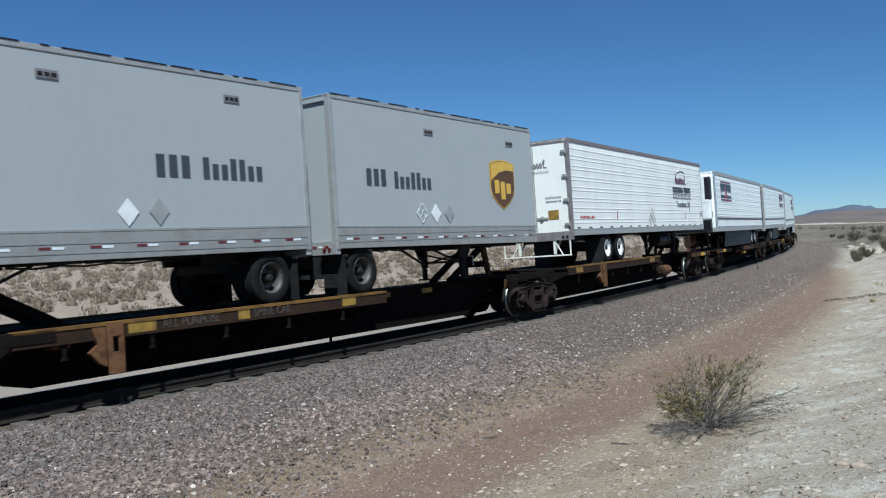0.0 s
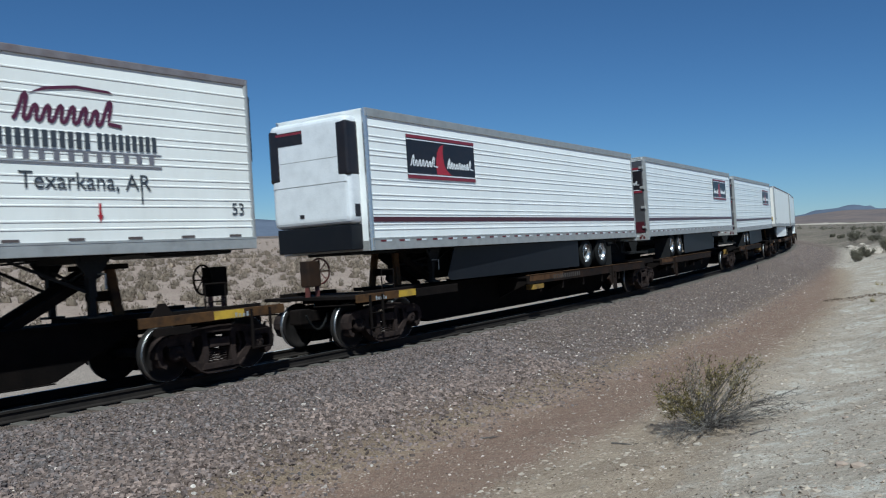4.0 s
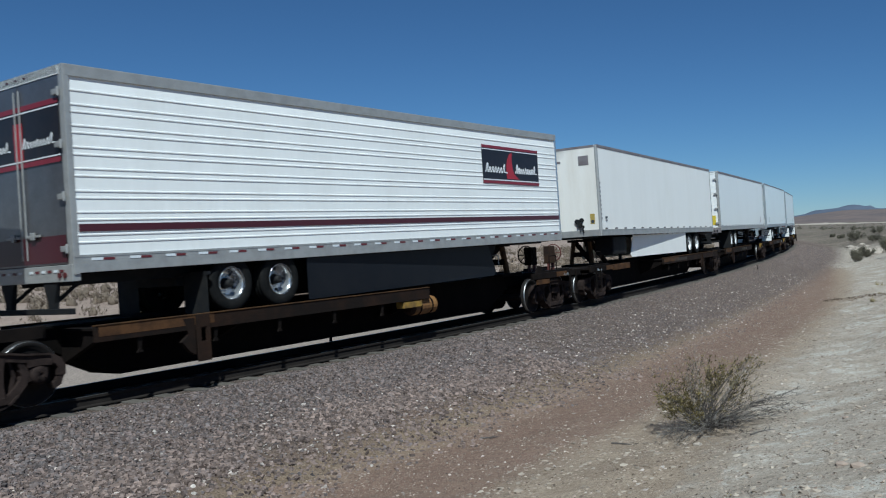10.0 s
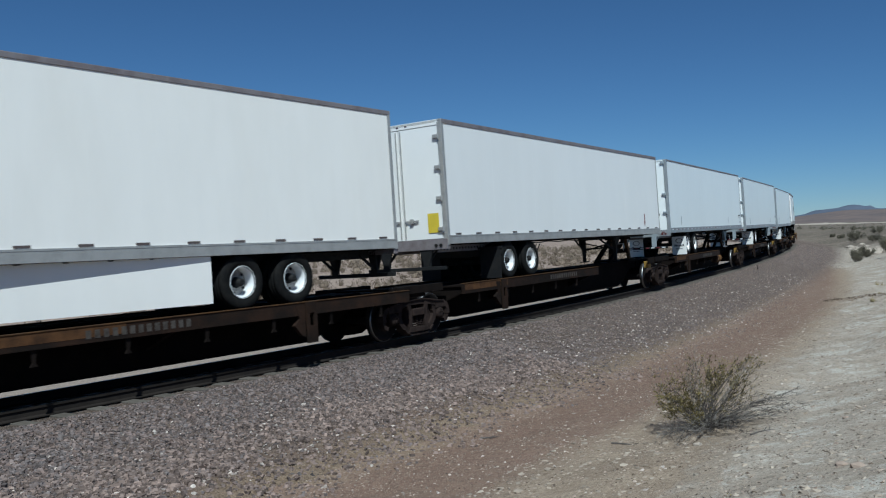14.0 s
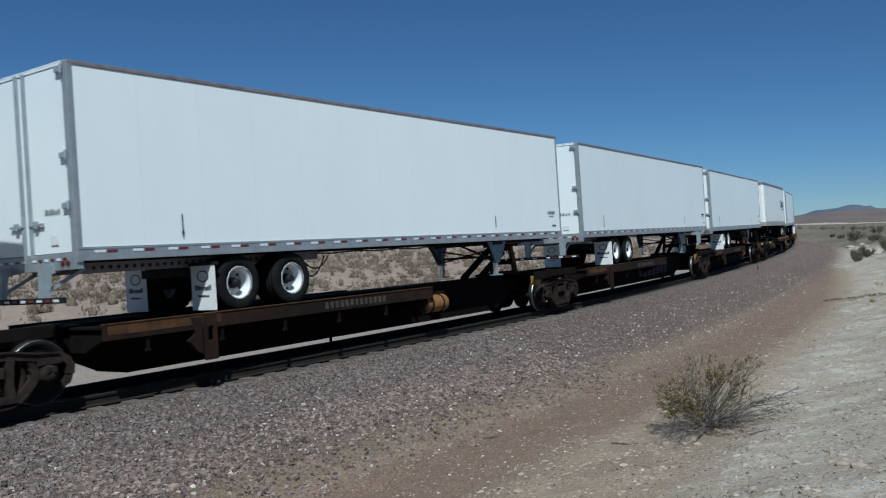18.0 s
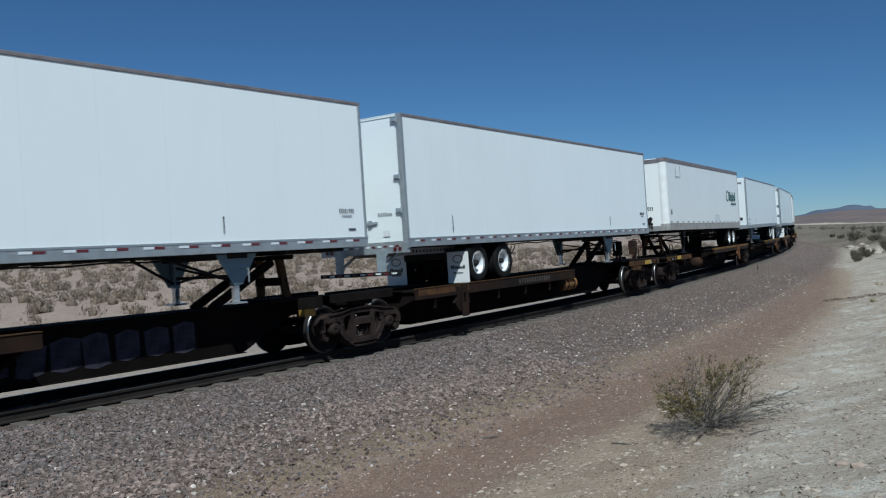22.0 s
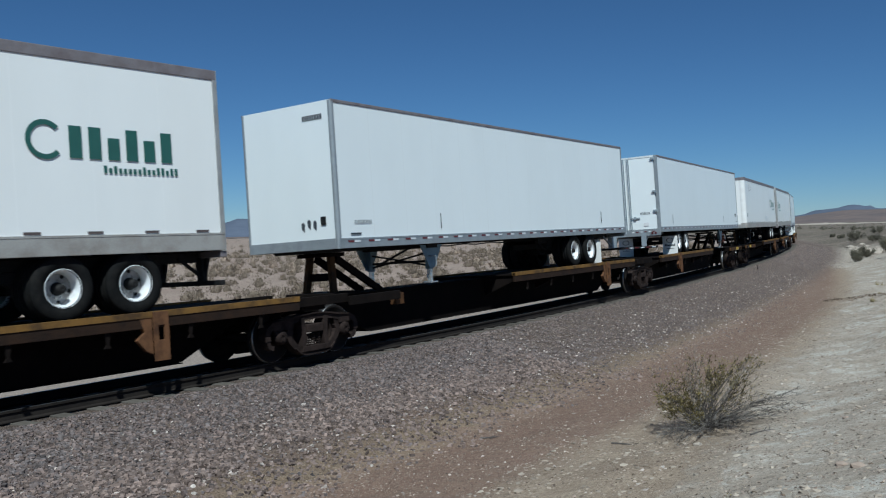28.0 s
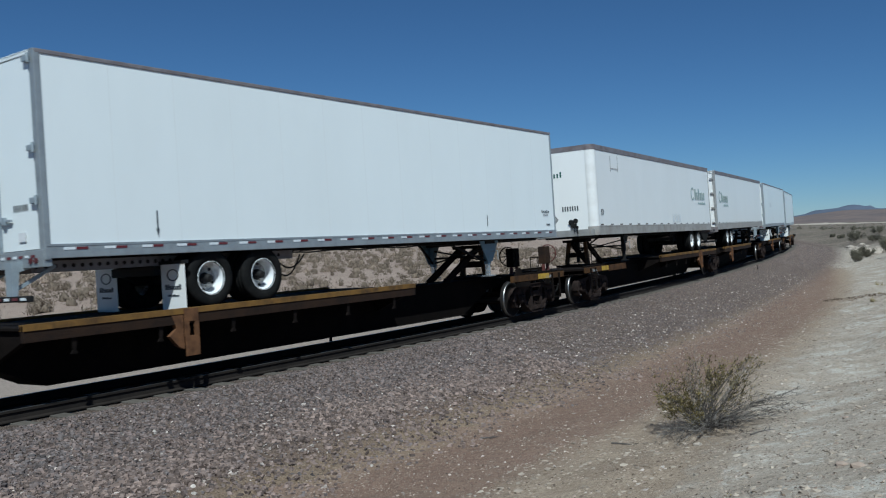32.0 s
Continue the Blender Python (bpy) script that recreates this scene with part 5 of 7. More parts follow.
wheel_me = mesh_of("rail_wheel", turned(B(), [(0.09, -0.09), (0.13, -0.075), (0.16, -0.03), (0.38, 0.005), (0.42, -0.045), (0.455, -0.05), (WHEEL_R - 0.006, -0.048), (WHEEL_R + 0.002, 0.035), (WHEEL_R + 0.026, 0.05), (WHEEL_R + 0.024, 0.078), (0.43, 0.085), (0.39, 0.04), (0.16, 0.02), (0.09, 0.06)], n=44), wheel_steel)
tread_me = mesh_of("tread", turned(B(), [(WHEEL_R - 0.004, -0.046), (WHEEL_R + 0.0, -0.046), (WHEEL_R + 0.005, 0.03), (WHEEL_R + 0.002, 0.03)], n=44), bright_tread)
axle_me = mesh_of("axle", rod(B(), (0, -1.0, 0), (0, 1.0, 0), 0.08, 14), wheel_steel)
_bm = turned(B(), [(0.001, -0.15), (0.08, -0.15), (0.115, -0.14), (0.14, -0.09), (0.15, 0.06), (0.001, 0.06)], n=18)
for _k in range(3):
    _a = _k * 2.094
    rod(_bm, (0.06 * math.cos(_a), -0.17, 0.06 * math.sin(_a)), (0.06 * math.cos(_a), -0.14, 0.06 * math.sin(_a)), 0.02, 6)
cap_me = mesh_of("bearing_cap", _bm, bogie_grime)


def frame_outline():
    """Cast side frame: a bowed top member, a sagging lower one, columns round the springs and a jaw over each bearing."""
    bm = B()

    def member(pts, width, y0, y1):
        m = B()
        ribbon(m, pts, width, y1 - y0)
        m.transform(Matrix.Translation((0, y1, 0)))
        me = bpy.data.meshes.new("member")
        m.to_mesh(me)
        m.free()
        bm.from_mesh(me)
        bpy.data.meshes.remove(me)

    top = [(1.24, 0.44), (1.25, 0.56), (1.20, 0.66), (1.08, 0.72), (0.90, 0.735), (0.70, 0.75), (0.48, 0.79), (0.24, 0.815), (0, 0.82)]
    low = [(0.66, 0.60), (0.70, 0.50), (0.66, 0.40), (0.56, 0.29), (0.44, 0.19), (0.30, 0.135), (0, 0.125)]
    member(top + [(-x, z) for x, z in top[-2::-1]], 0.125, -0.10, 0.10)
    member(low + [(-x, z) for x, z in low[-2::-1]], 0.125, -0.09, 0.09)
    member([(x * 0.985, z + 0.055) for x, z in top[3:]] + [(-x * 0.985, z + 0.055) for x, z in top[-2:2:-1]], 0.03, -0.135, 0.135)
    member([(x, z - 0.058) for x, z in low[3:]] + [(-x, z - 0.058) for x, z in low[-2:2:-1]], 0.03, -0.13, 0.13)
    for s in (-1, 1):
        member([(s * 0.34, 0.80), (s * 0.31, 0.62), (s * 0.30, 0.40), (s * 0.33, 0.15)], 0.115, -0.12, 0.12)
        member([(s * 1.24, 0.60), (s * 1.245, 0.45), (s * 1.20, 0.33), (s * 1.10, 0.29)], 0.09, -0.085, 0.085)
        member([(s * 0.62, 0.74), (s * 0.66, 0.62), (s * 0.69, 0.50), (s * 0.74, 0.40)], 0.09, -0.085, 0.085)
        member([(s * 0.72, 0.66), (s * 0.90, 0.675), (s * 1.10, 0.66)], 0.10, -0.11, 0.11)
        member([(s * 0.50, 0.73), (s * 0.56, 0.50), (s * 0.48, 0.26)], 0.05, -0.03, 0.03)
    prism(bm, [(-0.40, 0.14), (0.40, 0.14), (0.36, 0.235), (-0.36, 0.235)], "y", -0.15, 0.15)
    return bm


side_frame_me = mesh_of("side_frame", frame_outline(), bogie_grime)
_bm = B()
for _x in (-0.16, 0.0, 0.16):
    for _k in range(6):
        turned(_bm, [(0.055, -0.011), (0.075, -0.011), (0.075, 0.011), (0.055, 0.011)], "z", 12, (_x, 0, 0.245 + _k * 0.042))
spring_me = mesh_of("spring_nest", _bm, bogie_grime)
bolster_me = mesh_of("bolster", box(B(), -0.22, 0.22, -1.14, 1.14, 0.50, 0.665, 0.02), bogie_grime)
plate_me = mesh_of("centre_plate", turned(B(), [(0.001, 0.66), (0.30, 0.66), (0.30, 0.92), (0.001, 0.92)], "z", 18), car_dark)
shoe_me = mesh_of("brake_shoe", prism(B(), [(-0.06, 0.28), (0.02, 0.28), (0.05, 0.62), (-0.03, 0.62)], "y", -0.05, 0.05), bogie_grime)
brake_beam_me = mesh_of("brake_beam", beam(B(), (0, -0.80, 0.36), (0, 0.80, 0.36), 0.08, 0.08), bogie_grime)
_bm = box(B(), -0.2, 0.2, -0.02, 0.02, 0.70, 0.76)
for _k in range(2):
    rod(_bm, (-0.15 + 0.2 * _k, -0.03, 0.58), (-0.05 + 0.2 * _k, -0.03, 0.58), 0.05, 8)
adapter_me = mesh_of("bearing_adapter", box(B(), -0.14, 0.14, -0.09, 0.09, 0.50, 0.60, 0.01), bogie_grime)


def bogie():
    b = thing("rail_bogie", "dusty brown cast-steel freight bogie with two axles", "bogie", "bogies of the train")
    for s in (-1, 1):
        f = part("side_frame", side_frame_me, None, b, at=pose(0, s * 1.0, 0))
        part("spring_nest", spring_me, None, f)
        for x in (-0.9, 0.9):
            part("bearing_adapter", adapter_me, None, f, at=pose(x, 0, 0))
    part("bolster", bolster_me, None, b)
    part("centre_plate", plate_me, None, b)
    for x in (-0.5, 0.5):
        part("brake_beam", brake_beam_me, None, b, at=pose(x, 0, 0))
    for x in (-0.36, 0.36):
        for s in (-1, 1):
            part("brake_shoe", shoe_me, None, b, at=pose(x, s * 0.745, 0, 0, 0, 0 if x > 0 else 180))
    for x in (-0.9, 0.9):
        w = part("wheelset", axle_me, None, b, at=pose(x, 0, WHEEL_R))
        for s in (-1, 1):
            turn = pose(0, s * 0.765, 0, 0, 0, 0 if s < 0 else 180)
            part("wheel", wheel_me, None, w, at=turn)
            part("tread", tread_me, None, w, at=turn)
            part("bearing_cap", cap_me, None, w, at=pose(0, s * 1.0, 0, 0, 0, 0 if s < 0 else 180))
    return b


bogies = [4.0, 21.6, 39.35, 44.05, 60.57, 77.17, 94.32, 97.82, 114.87, 132.37, 149.87, 167.47, 184.52, 188.57, 206.27, 224.97, 242.17, 246.47, 263.67, 281.17, 298.67, 316.17]     # places along the track at the start
first_bogie = bogie()
bogie_things = [first_bogie] + [copy_thing(first_bogie, Matrix.Identity(4)) for _ in bogies[1:]]

units = []          # (object, s0, s1)


def unit(i, rear_near=True, **kw):
    s0, s1 = bogies[i], bogies[i + 1]
    ln = s1 - s0
    sl, br = ([(1.65, 10.4)], 3.5) if rear_near else ([(ln - 10.1, ln - 0.6)], ln - 3.9)
    if kw.get("pups"):
        sl, br = [(1.9, 10.3)], 3.35
    if kw.get("long"):
        sl, br = ([(1.8, 11.1)], 4.55) if rear_near else ([(ln - 10.7, ln - 1.5)], ln - 4.25)
    kw.pop("long", None)
    kw["bracket"] = br
    kw["patches"], kw["stencil"] = i < 3, 0 if i not in (3, 7, 8, 9, 10, 11, 12) else 5.0 if rear_near else 1.6
    kw["tank"] = {1: tank_red, 5: ochre, 9: ochre, 11: ochre, 13: hitch_rust}.get(i)
    kw["fresh"], kw["aprons"] = i not in (5, 7), i in (5, 7, 11, 13, 17)
    kw["reach"] = {1: 3.85, 13: 3.1}.get(i, 5.25)
    kw["deck"], kw["sill"] = (1.08, sill_dark) if 3 <= i <= 12 else (1.11 if i == 0 else 1.20, None)
    units.append((spine_unit(s0, s1, rear_near, sl, **kw), s0, s1))
    if i in (3, 5):                                  # worn yellow box slung under the end of the sill
        xb = sl[0][0] + 0.25 if i == 3 else 9.4
        part("sill_box", box(B(), xb, xb + 0.7, -1.37, -1.15, 0.70, 0.845, 0.01), yellow, units[-1][0], "worn yellow box below the sill")
    return len(units) - 1


loads = []          # (trailer, unit index, s of its near end, length, rear_near)


def load(made, k, s, rear_near=True):
    t, decal = made
    loads.append((t, k, s, t["length"], rear_near))
    return decal


# ---- the train, from its front ----
decal_plum = mat("dark_plum_paint", (0.09, 0.02, 0.045), 0.4)


def script(w, h, n, seed, thick=0.005):
    """A slanted, joined wave in place of a word: it spells nothing."""
    r, bm, pts = random.Random(seed), B(), []
    step, tall = w / (n + 1), (0, n - 1)
    tops = [h if i in tall else h * r.uniform(0.52, 0.66) for i in range(n)]
    for i in range(n):
        for k in range(10):
            a = k / 10
            z = tops[i] * (0.5 - 0.5 * math.cos(2 * math.pi * a))
            pts.append((step * (i + a * 0.9 + 0.05 * math.sin(4 * math.pi * a)) + z * 0.30, z))
    pts.append((w, 0.02 * h))
    return ribbon(bm, pts, h * 0.15, thick)


# two short grey trailers back to back
k = unit(0, pups=True)
tr = trailer("short grey box trailer with dark lettering and diamonds", 8.53, z_rear=2.15, z_front=2.11, height=3.20, rear_to="far", panel=grey_panel, wheels=(1.05,), roll=True, flaps="black", rims=rim_dull, gear=6.6, rail_h=0.085, base_h=0.46, guard="dark", rail_mat=alu, base_mat=pup_base, deck=1.11, refl_z=0.20)
d = d_first = load(tr, k, 3.61, False)
d("lettering", marks(0.78, 0.37, 3, 1, 1.0, 0.36), decal_dark, 4.95, 1.35)
d("lettering", marks(1.46, 0.37, 7, 2, 0.35, 0.36), decal_dark, 5.93, 1.34)
d("placard", diamond(0.40, 0.46), decal_white, 4.36, 0.74, "white diamond placard")
d("placard", diamond(0.40, 0.46), alu, 4.96, 0.75, "grey metal diamond placard holder")
for x in (2.92, 6.49):
    v_ = d("vent", bar(0, 0.36, 0, 0.13), roof_rail, x, 2.75, "small louvred side vent", proud=0.004)
    for i in range(3):
        d("vent_slot", bar(0.03 + 0.11 * i, 0.11 + 0.11 * i, 0.03, 0.09), black_steel, x, 2.75, proud=0.011)
tr = trailer("short grey box trailer with lettering and brown shield emblem", 8.53, z_rear=2.13, z_front=2.06, height=3.20, rear_to="near", panel=grey_panel, wheels=(0.85,), roll=True, flaps="black", rims=rim_dull, gear=5.6, rail_h=0.085, base_h=0.46, guard="dark", rail_mat=alu, base_mat=pup_base, deck=1.11, refl_z=0.20)
d = load(tr, k, 12.91, True)
d("lettering", marks(0.76, 0.36, 3, 1, 1.0, 0.36), decal_dark, 1.08, 1.37)
d("lettering", marks(1.48, 0.37, 7, 2, 0.35, 0.36), decal_dark, 2.06, 1.34)
for i, m_ in enumerate((grey_panel, decal_white, alu)):
    d("placard", diamond(0.42, 0.46) if i else diamond_frame(0.42, 0.46), m_ if i else silver, 3.05 + 0.56 * i, 0.77, "diamond placard" if i else "empty diamond placard frame")
for x in (3.3, 7.08):
    d("vent", bar(0, 0.36, 0, 0.13), roof_rail, x, 2.66, "small louvred side vent", proud=0.004)
    for i in range(3):
        d("vent_slot", bar(0.03 + 0.11 * i, 0.11 + 0.11 * i, 0.03, 0.09), black_steel, x, 2.66, proud=0.011)
for d_ in (d_first, d):
    r_ = random.Random(5)
    x = 0.05
    while x < 8.2:
        w_ = r_.uniform(0.12, 0.9)
        d_("roof_seam", bar(0, w_, 0.0, 0.018, 0.012), black_steel, x, 3.24, proud=0.004)
        x += w_ + r_.uniform(0.05, 0.35)
    for z in (0.27, 0.12):
        d_("rub_line", bar(0.05, 8.45, 0, 0.012), scuffed, 0.0, z, proud=0.006)
SHIELD = [(-0.60, 0.56), (-0.30, 0.64), (0, 0.66), (0.30, 0.64), (0.60, 0.56), (0.60, -0.08), (0.52, -0.28), (0.30, -0.46), (0, -0.62), (-0.30, -0.46), (-0.52, -0.28), (-0.60, -0.08)]
d("shield_rim", prism(B(), [(x * 1.06, z * 1.05) for x, z in SHIELD], "y", -0.004, 0), decal_gold, 6.80, 1.56, "brown and gold shield emblem")
d("shield_field", prism(B(), SHIELD, "y", -0.004, 0), decal_brown, 6.80, 1.56, proud=0.005)
d("shield_top", prism(B(), [(-0.58, 0.55), (-0.3, 0.62), (0, 0.645), (0.3, 0.63), (0.58, 0.56), (0.58, 0.40), (0.2, 0.42), (-0.2, 0.34), (-0.58, 0.12)], "y", -0.004, 0), decal_gold, 6.80, 1.56, proud=0.010)
for i in range(3):
    d("shield_mark", bar(-0.42 + 0.30 * i, -0.20 + 0.30 * i, -0.16 - 0.16 * (i == 1), 0.20 - 0.04 * i), decal_gold, 6.80, 1.50, proud=0.010)
# white ribbed refrigerated trailer
k = unit(1, True, coupler1=True, long=True)
tr = trailer("white ribbed refrigerated trailer with faded dark emblem", z_rear=2.19, z_front=2.21, height=3.06, kind="reefer", ribs=True, panel=warm_white, wheels=(3.2, 4.5), rims=rim_white, gear=13.2, unit=True, refl="dull", guard="white", flaps="black", bead=0.010)
d = load(tr, k, 24.08)
d("emblem", script(1.75, 0.40, 8, 34), decal_plum, 11.75, 2.02, "dark plum script emblem under a long swash")
d("emblem_swash", prism(B(), [(-0.75, 0.0), (-0.5, 0.12), (0.0, 0.19), (0.55, 0.16), (0.62, 0.12), (0.0, 0.14), (-0.45, 0.08)], "y", -0.005, 0), decal_plum, 12.75, 2.42)
d("lettering", marks(1.62, 0.25, 12, 5, 1.0, 0.36), decal_dark, 11.36, 1.64)
d("lettering", marks(1.10, 0.25, 9, 6, 1.0, 0.36), decal_dark, 13.06, 1.65)
for z in (1.60, 1.40):
    d("rule_line", bar(0, 2.86, -0.012, 0.012), mid_grey, 11.34, z)
d("lettering", marks(2.80, 0.13, 12, 8, 1.0, 0.6), mid_grey, 11.4, 1.45)
letters(d, "Texarkana, AR", 0.27, decal_dark, 11.78, 1.02)
d("arrow_mark", prism(B(), [(-0.02, 0.30), (0.02, 0.30), (0.02, 0.12), (0.05, 0.12), (0, 0.0), (-0.05, 0.12), (-0.02, 0.12)], "y", -0.006, 0), decal_red, 13.04, 0.50)
d("lettering", bar(-0.012, 0.012, 0, 0.24), decal_dark, 13.8, 0.80)
d("arrow_mark", prism(B(), [(-0.02, 0.30), (0.02, 0.30), (0.02, 0.12), (0.05, 0.12), (0, 0.0), (-0.05, 0.12), (-0.02, 0.12)], "y", -0.006, 0), decal_red, 4.2, 0.50)
for x, z in ((7.98, 0.47), (8.44, 0.47), (8.22, 0.74)):
    d("placard", diamond_frame(0.40, 0.44), alu, x, z, "empty metal diamond placard frame", proud=0.006)
letters(d, "53", 0.22, decal_dark, 15.6, 0.62)
letters(d, "INTERMODAL ONLY", 0.105, decal_red, 0.67, 0.53)
d("emblem", script(0.95, 0.26, 8, 33), mid_grey, -0.42, 2.22, where="rear", proud=0.003)
d("lettering", marks(1.05, 0.07, 18, 14, 1.0, 0.5), faint, -0.45, 2.06, where="rear", proud=0.003)
letters(d, "INTERMODAL", 0.105, decal_red, -1.06, 1.42, where="rear", proud=0.003)
letters(d, "USE", 0.105, decal_red, -0.80, 1.29, where="rear", proud=0.003)
letters(d, "ONLY", 0.105, decal_red, -0.84, 1.16, where="rear", proud=0.003)
d("lettering", marks(0.55, 0.07, 10, 15, 0.8, 0.45), mid_grey, 0.42, 1.22, where="rear", proud=0.003)
d("lettering", marks(0.55, 0.06, 12, 16, 0.8, 0.45), mid_grey, 0.42, 1.10, where="rear", proud=0.003)
d("notice", bar(0, 0.36, 0, 0.30), yellow, 0.48, 0.55, "yellowed notice", where="rear", proud=0.003)
for x, z in ((-0.62, 0.55), (-0.40, 0.55), (-0.51, 0.76)):
    d("placard", diamond_frame(0.24, 0.28, 0.014), alu, x, z, where="rear", proud=0.003)


def dark_panel(d, x, z):
    """Black and red sign panel with a pale word to each side of a red sail."""
    d("sign_panel", bar(0, 3.05, 0, 1.02), panel_black, x, z, "black sign panel with red bands and white script")
    for zz in (0.0, 0.945):
        d("panel_band", bar(0, 3.05, 0.0, 0.075), band_red, x, z + zz, proud=0.007)
    d("panel_line", bar(0, 3.05, 0.085, 0.115), decal_white, x, z + 0.0, proud=0.007)
    d("panel_line", bar(0, 3.05, 0.90, 0.925), decal_white, x, z + 0.0, proud=0.007)
    d("panel_sail", prism(B(), [(-0.26, 0.13), (-0.28, 0.30), (-0.27, 0.48), (-0.21, 0.66), (-0.10, 0.80), (0.08, 0.88), (0.04, 0.74), (0.03, 0.58), (0.07, 0.40), (0.14, 0.28), (0.26, 0.20), (0.42, 0.13)], "y", -0.005, 0), decal_red, x + 1.5, z, proud=0.007)
    d("panel_word", script(1.15, 0.24, 7, 21), decal_white, x + 0.12, z + 0.30, proud=0.012)
    d("panel_word", script(1.25, 0.24, 9, 22), decal_white, x + 1.70, z + 0.30, proud=0.012)


def dark_doors(d):
    d("door_panel", bar(0, 2.25, 0, 0.98), panel_black, -1.125, 1.72, "black sign panel across the doors", where="rear", proud=0.003)
    for zz in (1.72, 2.62):
        d("panel_band", bar(0, 2.25, 0, 0.08), band_red, -1.125, zz, where="rear", proud=0.010)
    for zz in (1.815, 2.58):
        d("panel_line", bar(0, 2.25, 0, 0.022), decal_white, -1.125, zz, where="rear", proud=0.010)
    d("panel_sail", bar(-0.15, 0.10, 0.12, 0.72), decal_red, 0.0, 1.72, where="rear", proud=0.010)
    d("panel_word", script(0.75, 0.16, 7, 21), decal_white, -1.0, 2.02, where="rear", proud=0.015)
    d("panel_word", script(0.95, 0.16, 9, 22), decal_white, 0.08, 2.02, where="rear", proud=0.015)
    d("door_stripe", bar(0, 2.25, 0, 0.42), maroon, -1.125, 0.18, "maroon lower band of the doors", where="rear", proud=0.003)


steel_door = mat("brushed_steel_door", (0.20, 0.19, 0.195), 0.3, 0.7, second=(0.14, 0.13, 0.13), scale=2, amount=0.6)
RE = dict(kind="reefer", ribs=True, panel=reefer_white, stripe=True, rims=rim_chrome, rail_h=0.175, base_h=0.26, unit=True, rail_mat=alu, post_mat=chrome, flaps="black", doors_mat=steel_door, guard="dark", skirt=black_plastic, gear=12.9, deck=1.08)
k = unit(3, False, coupler0=True)
d = load(trailer("white ribbed trailer with maroon stripe, black panel, dark skirt", z_rear=2.03, z_front=2.06, height=3.05, rear_to="far", wheels=(3.22, 4.53), **RE), k, 43.42, False)
dark_panel(d, 1.5, 1.62)
k = unit(4, True)
d = load(trailer("white ribbed trailer with maroon stripe and black door panel", z_rear=2.02, z_front=2.09, height=3.065, rear_to="near", wheels=(3.5, 4.75), **RE), k, 61.04)
dark_panel(d, 11.84, 1.64)
dark_doors(d)
k = unit(5, True, coupler1=True)
d = load(trailer("white ribbed trailer with maroon stripe and dark side skirt", z_rear=1.94, z_front=2.08, height=3.15, rear_to="near", wheels=(3.14, 4.36), **RE), k, 78.58)
dark_panel(d, 11.84, 1.64)
dark_doors(d)

# five white vans
k = unit(7, False, coupler0=True)
trailer_7 = trailer("dirty white box trailer with long white side skirt", z_rear=2.08, z_front=2.15, height=3.04, rear_to="far", panel=dirty_white, front_mat=sooty_front(), skirt=dirty_white, wheels=(3.13, 4.45), gear=12.43, refl="dull", deck=1.08, guard="dark", rail_h=0.09, post_mat=alu)
d = load(trailer_7, k, 97.94, False)
d("emblem", bar(-0.10, 0.10, -0.035, 0.035), decal_dark, 0.55, 0.62, "small dark oval badge")
d("emblem", bar(-0.09, 0.09, -0.02, 0.02), roof_rail, 0.55, 0.52)
d("notice", bar(0, 0.16, 0, 0.34), old_card, 0.92, 0.42, "faded yellow notice", where="front")
d("notice_mark", bar(0.03, 0.13, 0.03, 0.12), decal_dark, 0.92, 0.42, where="front", proud=0.007)
d("vent", bar(-0.18, 0.18, -0.16, 0.16), roof_rail, 0.8, 2.58, "small grey vent", where="front")


def connectors():
    """Round sockets with hoses hanging from them."""
    bm = B()
    for x, z, r in ((-0.10, 0.06, 0.09), (0.06, 0.10, 0.08), (0.0, -0.06, 0.075), (0.10, -0.12, 0.05)):
        rod(bm, (x, -0.05, z), (x, 0, z), r, 10)
        rod(bm, (x, -0.06, z), (x + 0.03, -0.05, z - 0.22), 0.018, 6)
    return bm


d("front_header", bar(-1.2, 1.2, 0, 0.075), roof_rail, 0.0, 3.0, where="front")
d("gladhand_box", connectors(), black_steel, 0.55, 0.46, "dark air-line connectors with short hoses", where="front")
part("stowage_box", box(B(), 12.85, 14.35, 0.34, 1.04, 1.45, 2.10, 0.09), black_steel, trailer_7[0], "black rounded box slung under the floor")
d("emblem", bar(-0.12, 0.12, -0.04, 0.04), roof_rail, -0.15, 2.60, where="front")
for i in range(9):
    d("lettering", bar(-0.028, 0.028, 0, 0.07), mid_grey, 0.07, 1.75 - 0.15 * i, proud=0.012)
k = unit(8, True)
HY = dict(leg_y=0.90, panel=white_cool, steel=cool_steel, rims=rim_white, guard="blue", rail_h=0.058, gear=12.8, legs=blue_steel)
d = load(trailer("white box trailer with yellow card on its door", z_rear=2.12, z_front=2.12, height=3.03, wheels=(3.25, 4.6), panel=white, rims=rim_white, guard="dark", rail_h=0.10, flaps="black", refl="dull", deck=1.08, gear=12.8), k, 116.07)
d("arrow_mark", prism(B(), [(-0.03, 0.46), (0.03, 0.46), (0.03, 0.16), (0.07, 0.16), (0, 0.0), (-0.07, 0.16), (-0.03, 0.16)], "y", -0.005, 0), band_red, 14.35, 0.32)
d("notice", bar(0, 0.32, 0, 0.48), yellow_card, 0.74, 0.30, "yellow notice on the door", where="rear", proud=0.01)


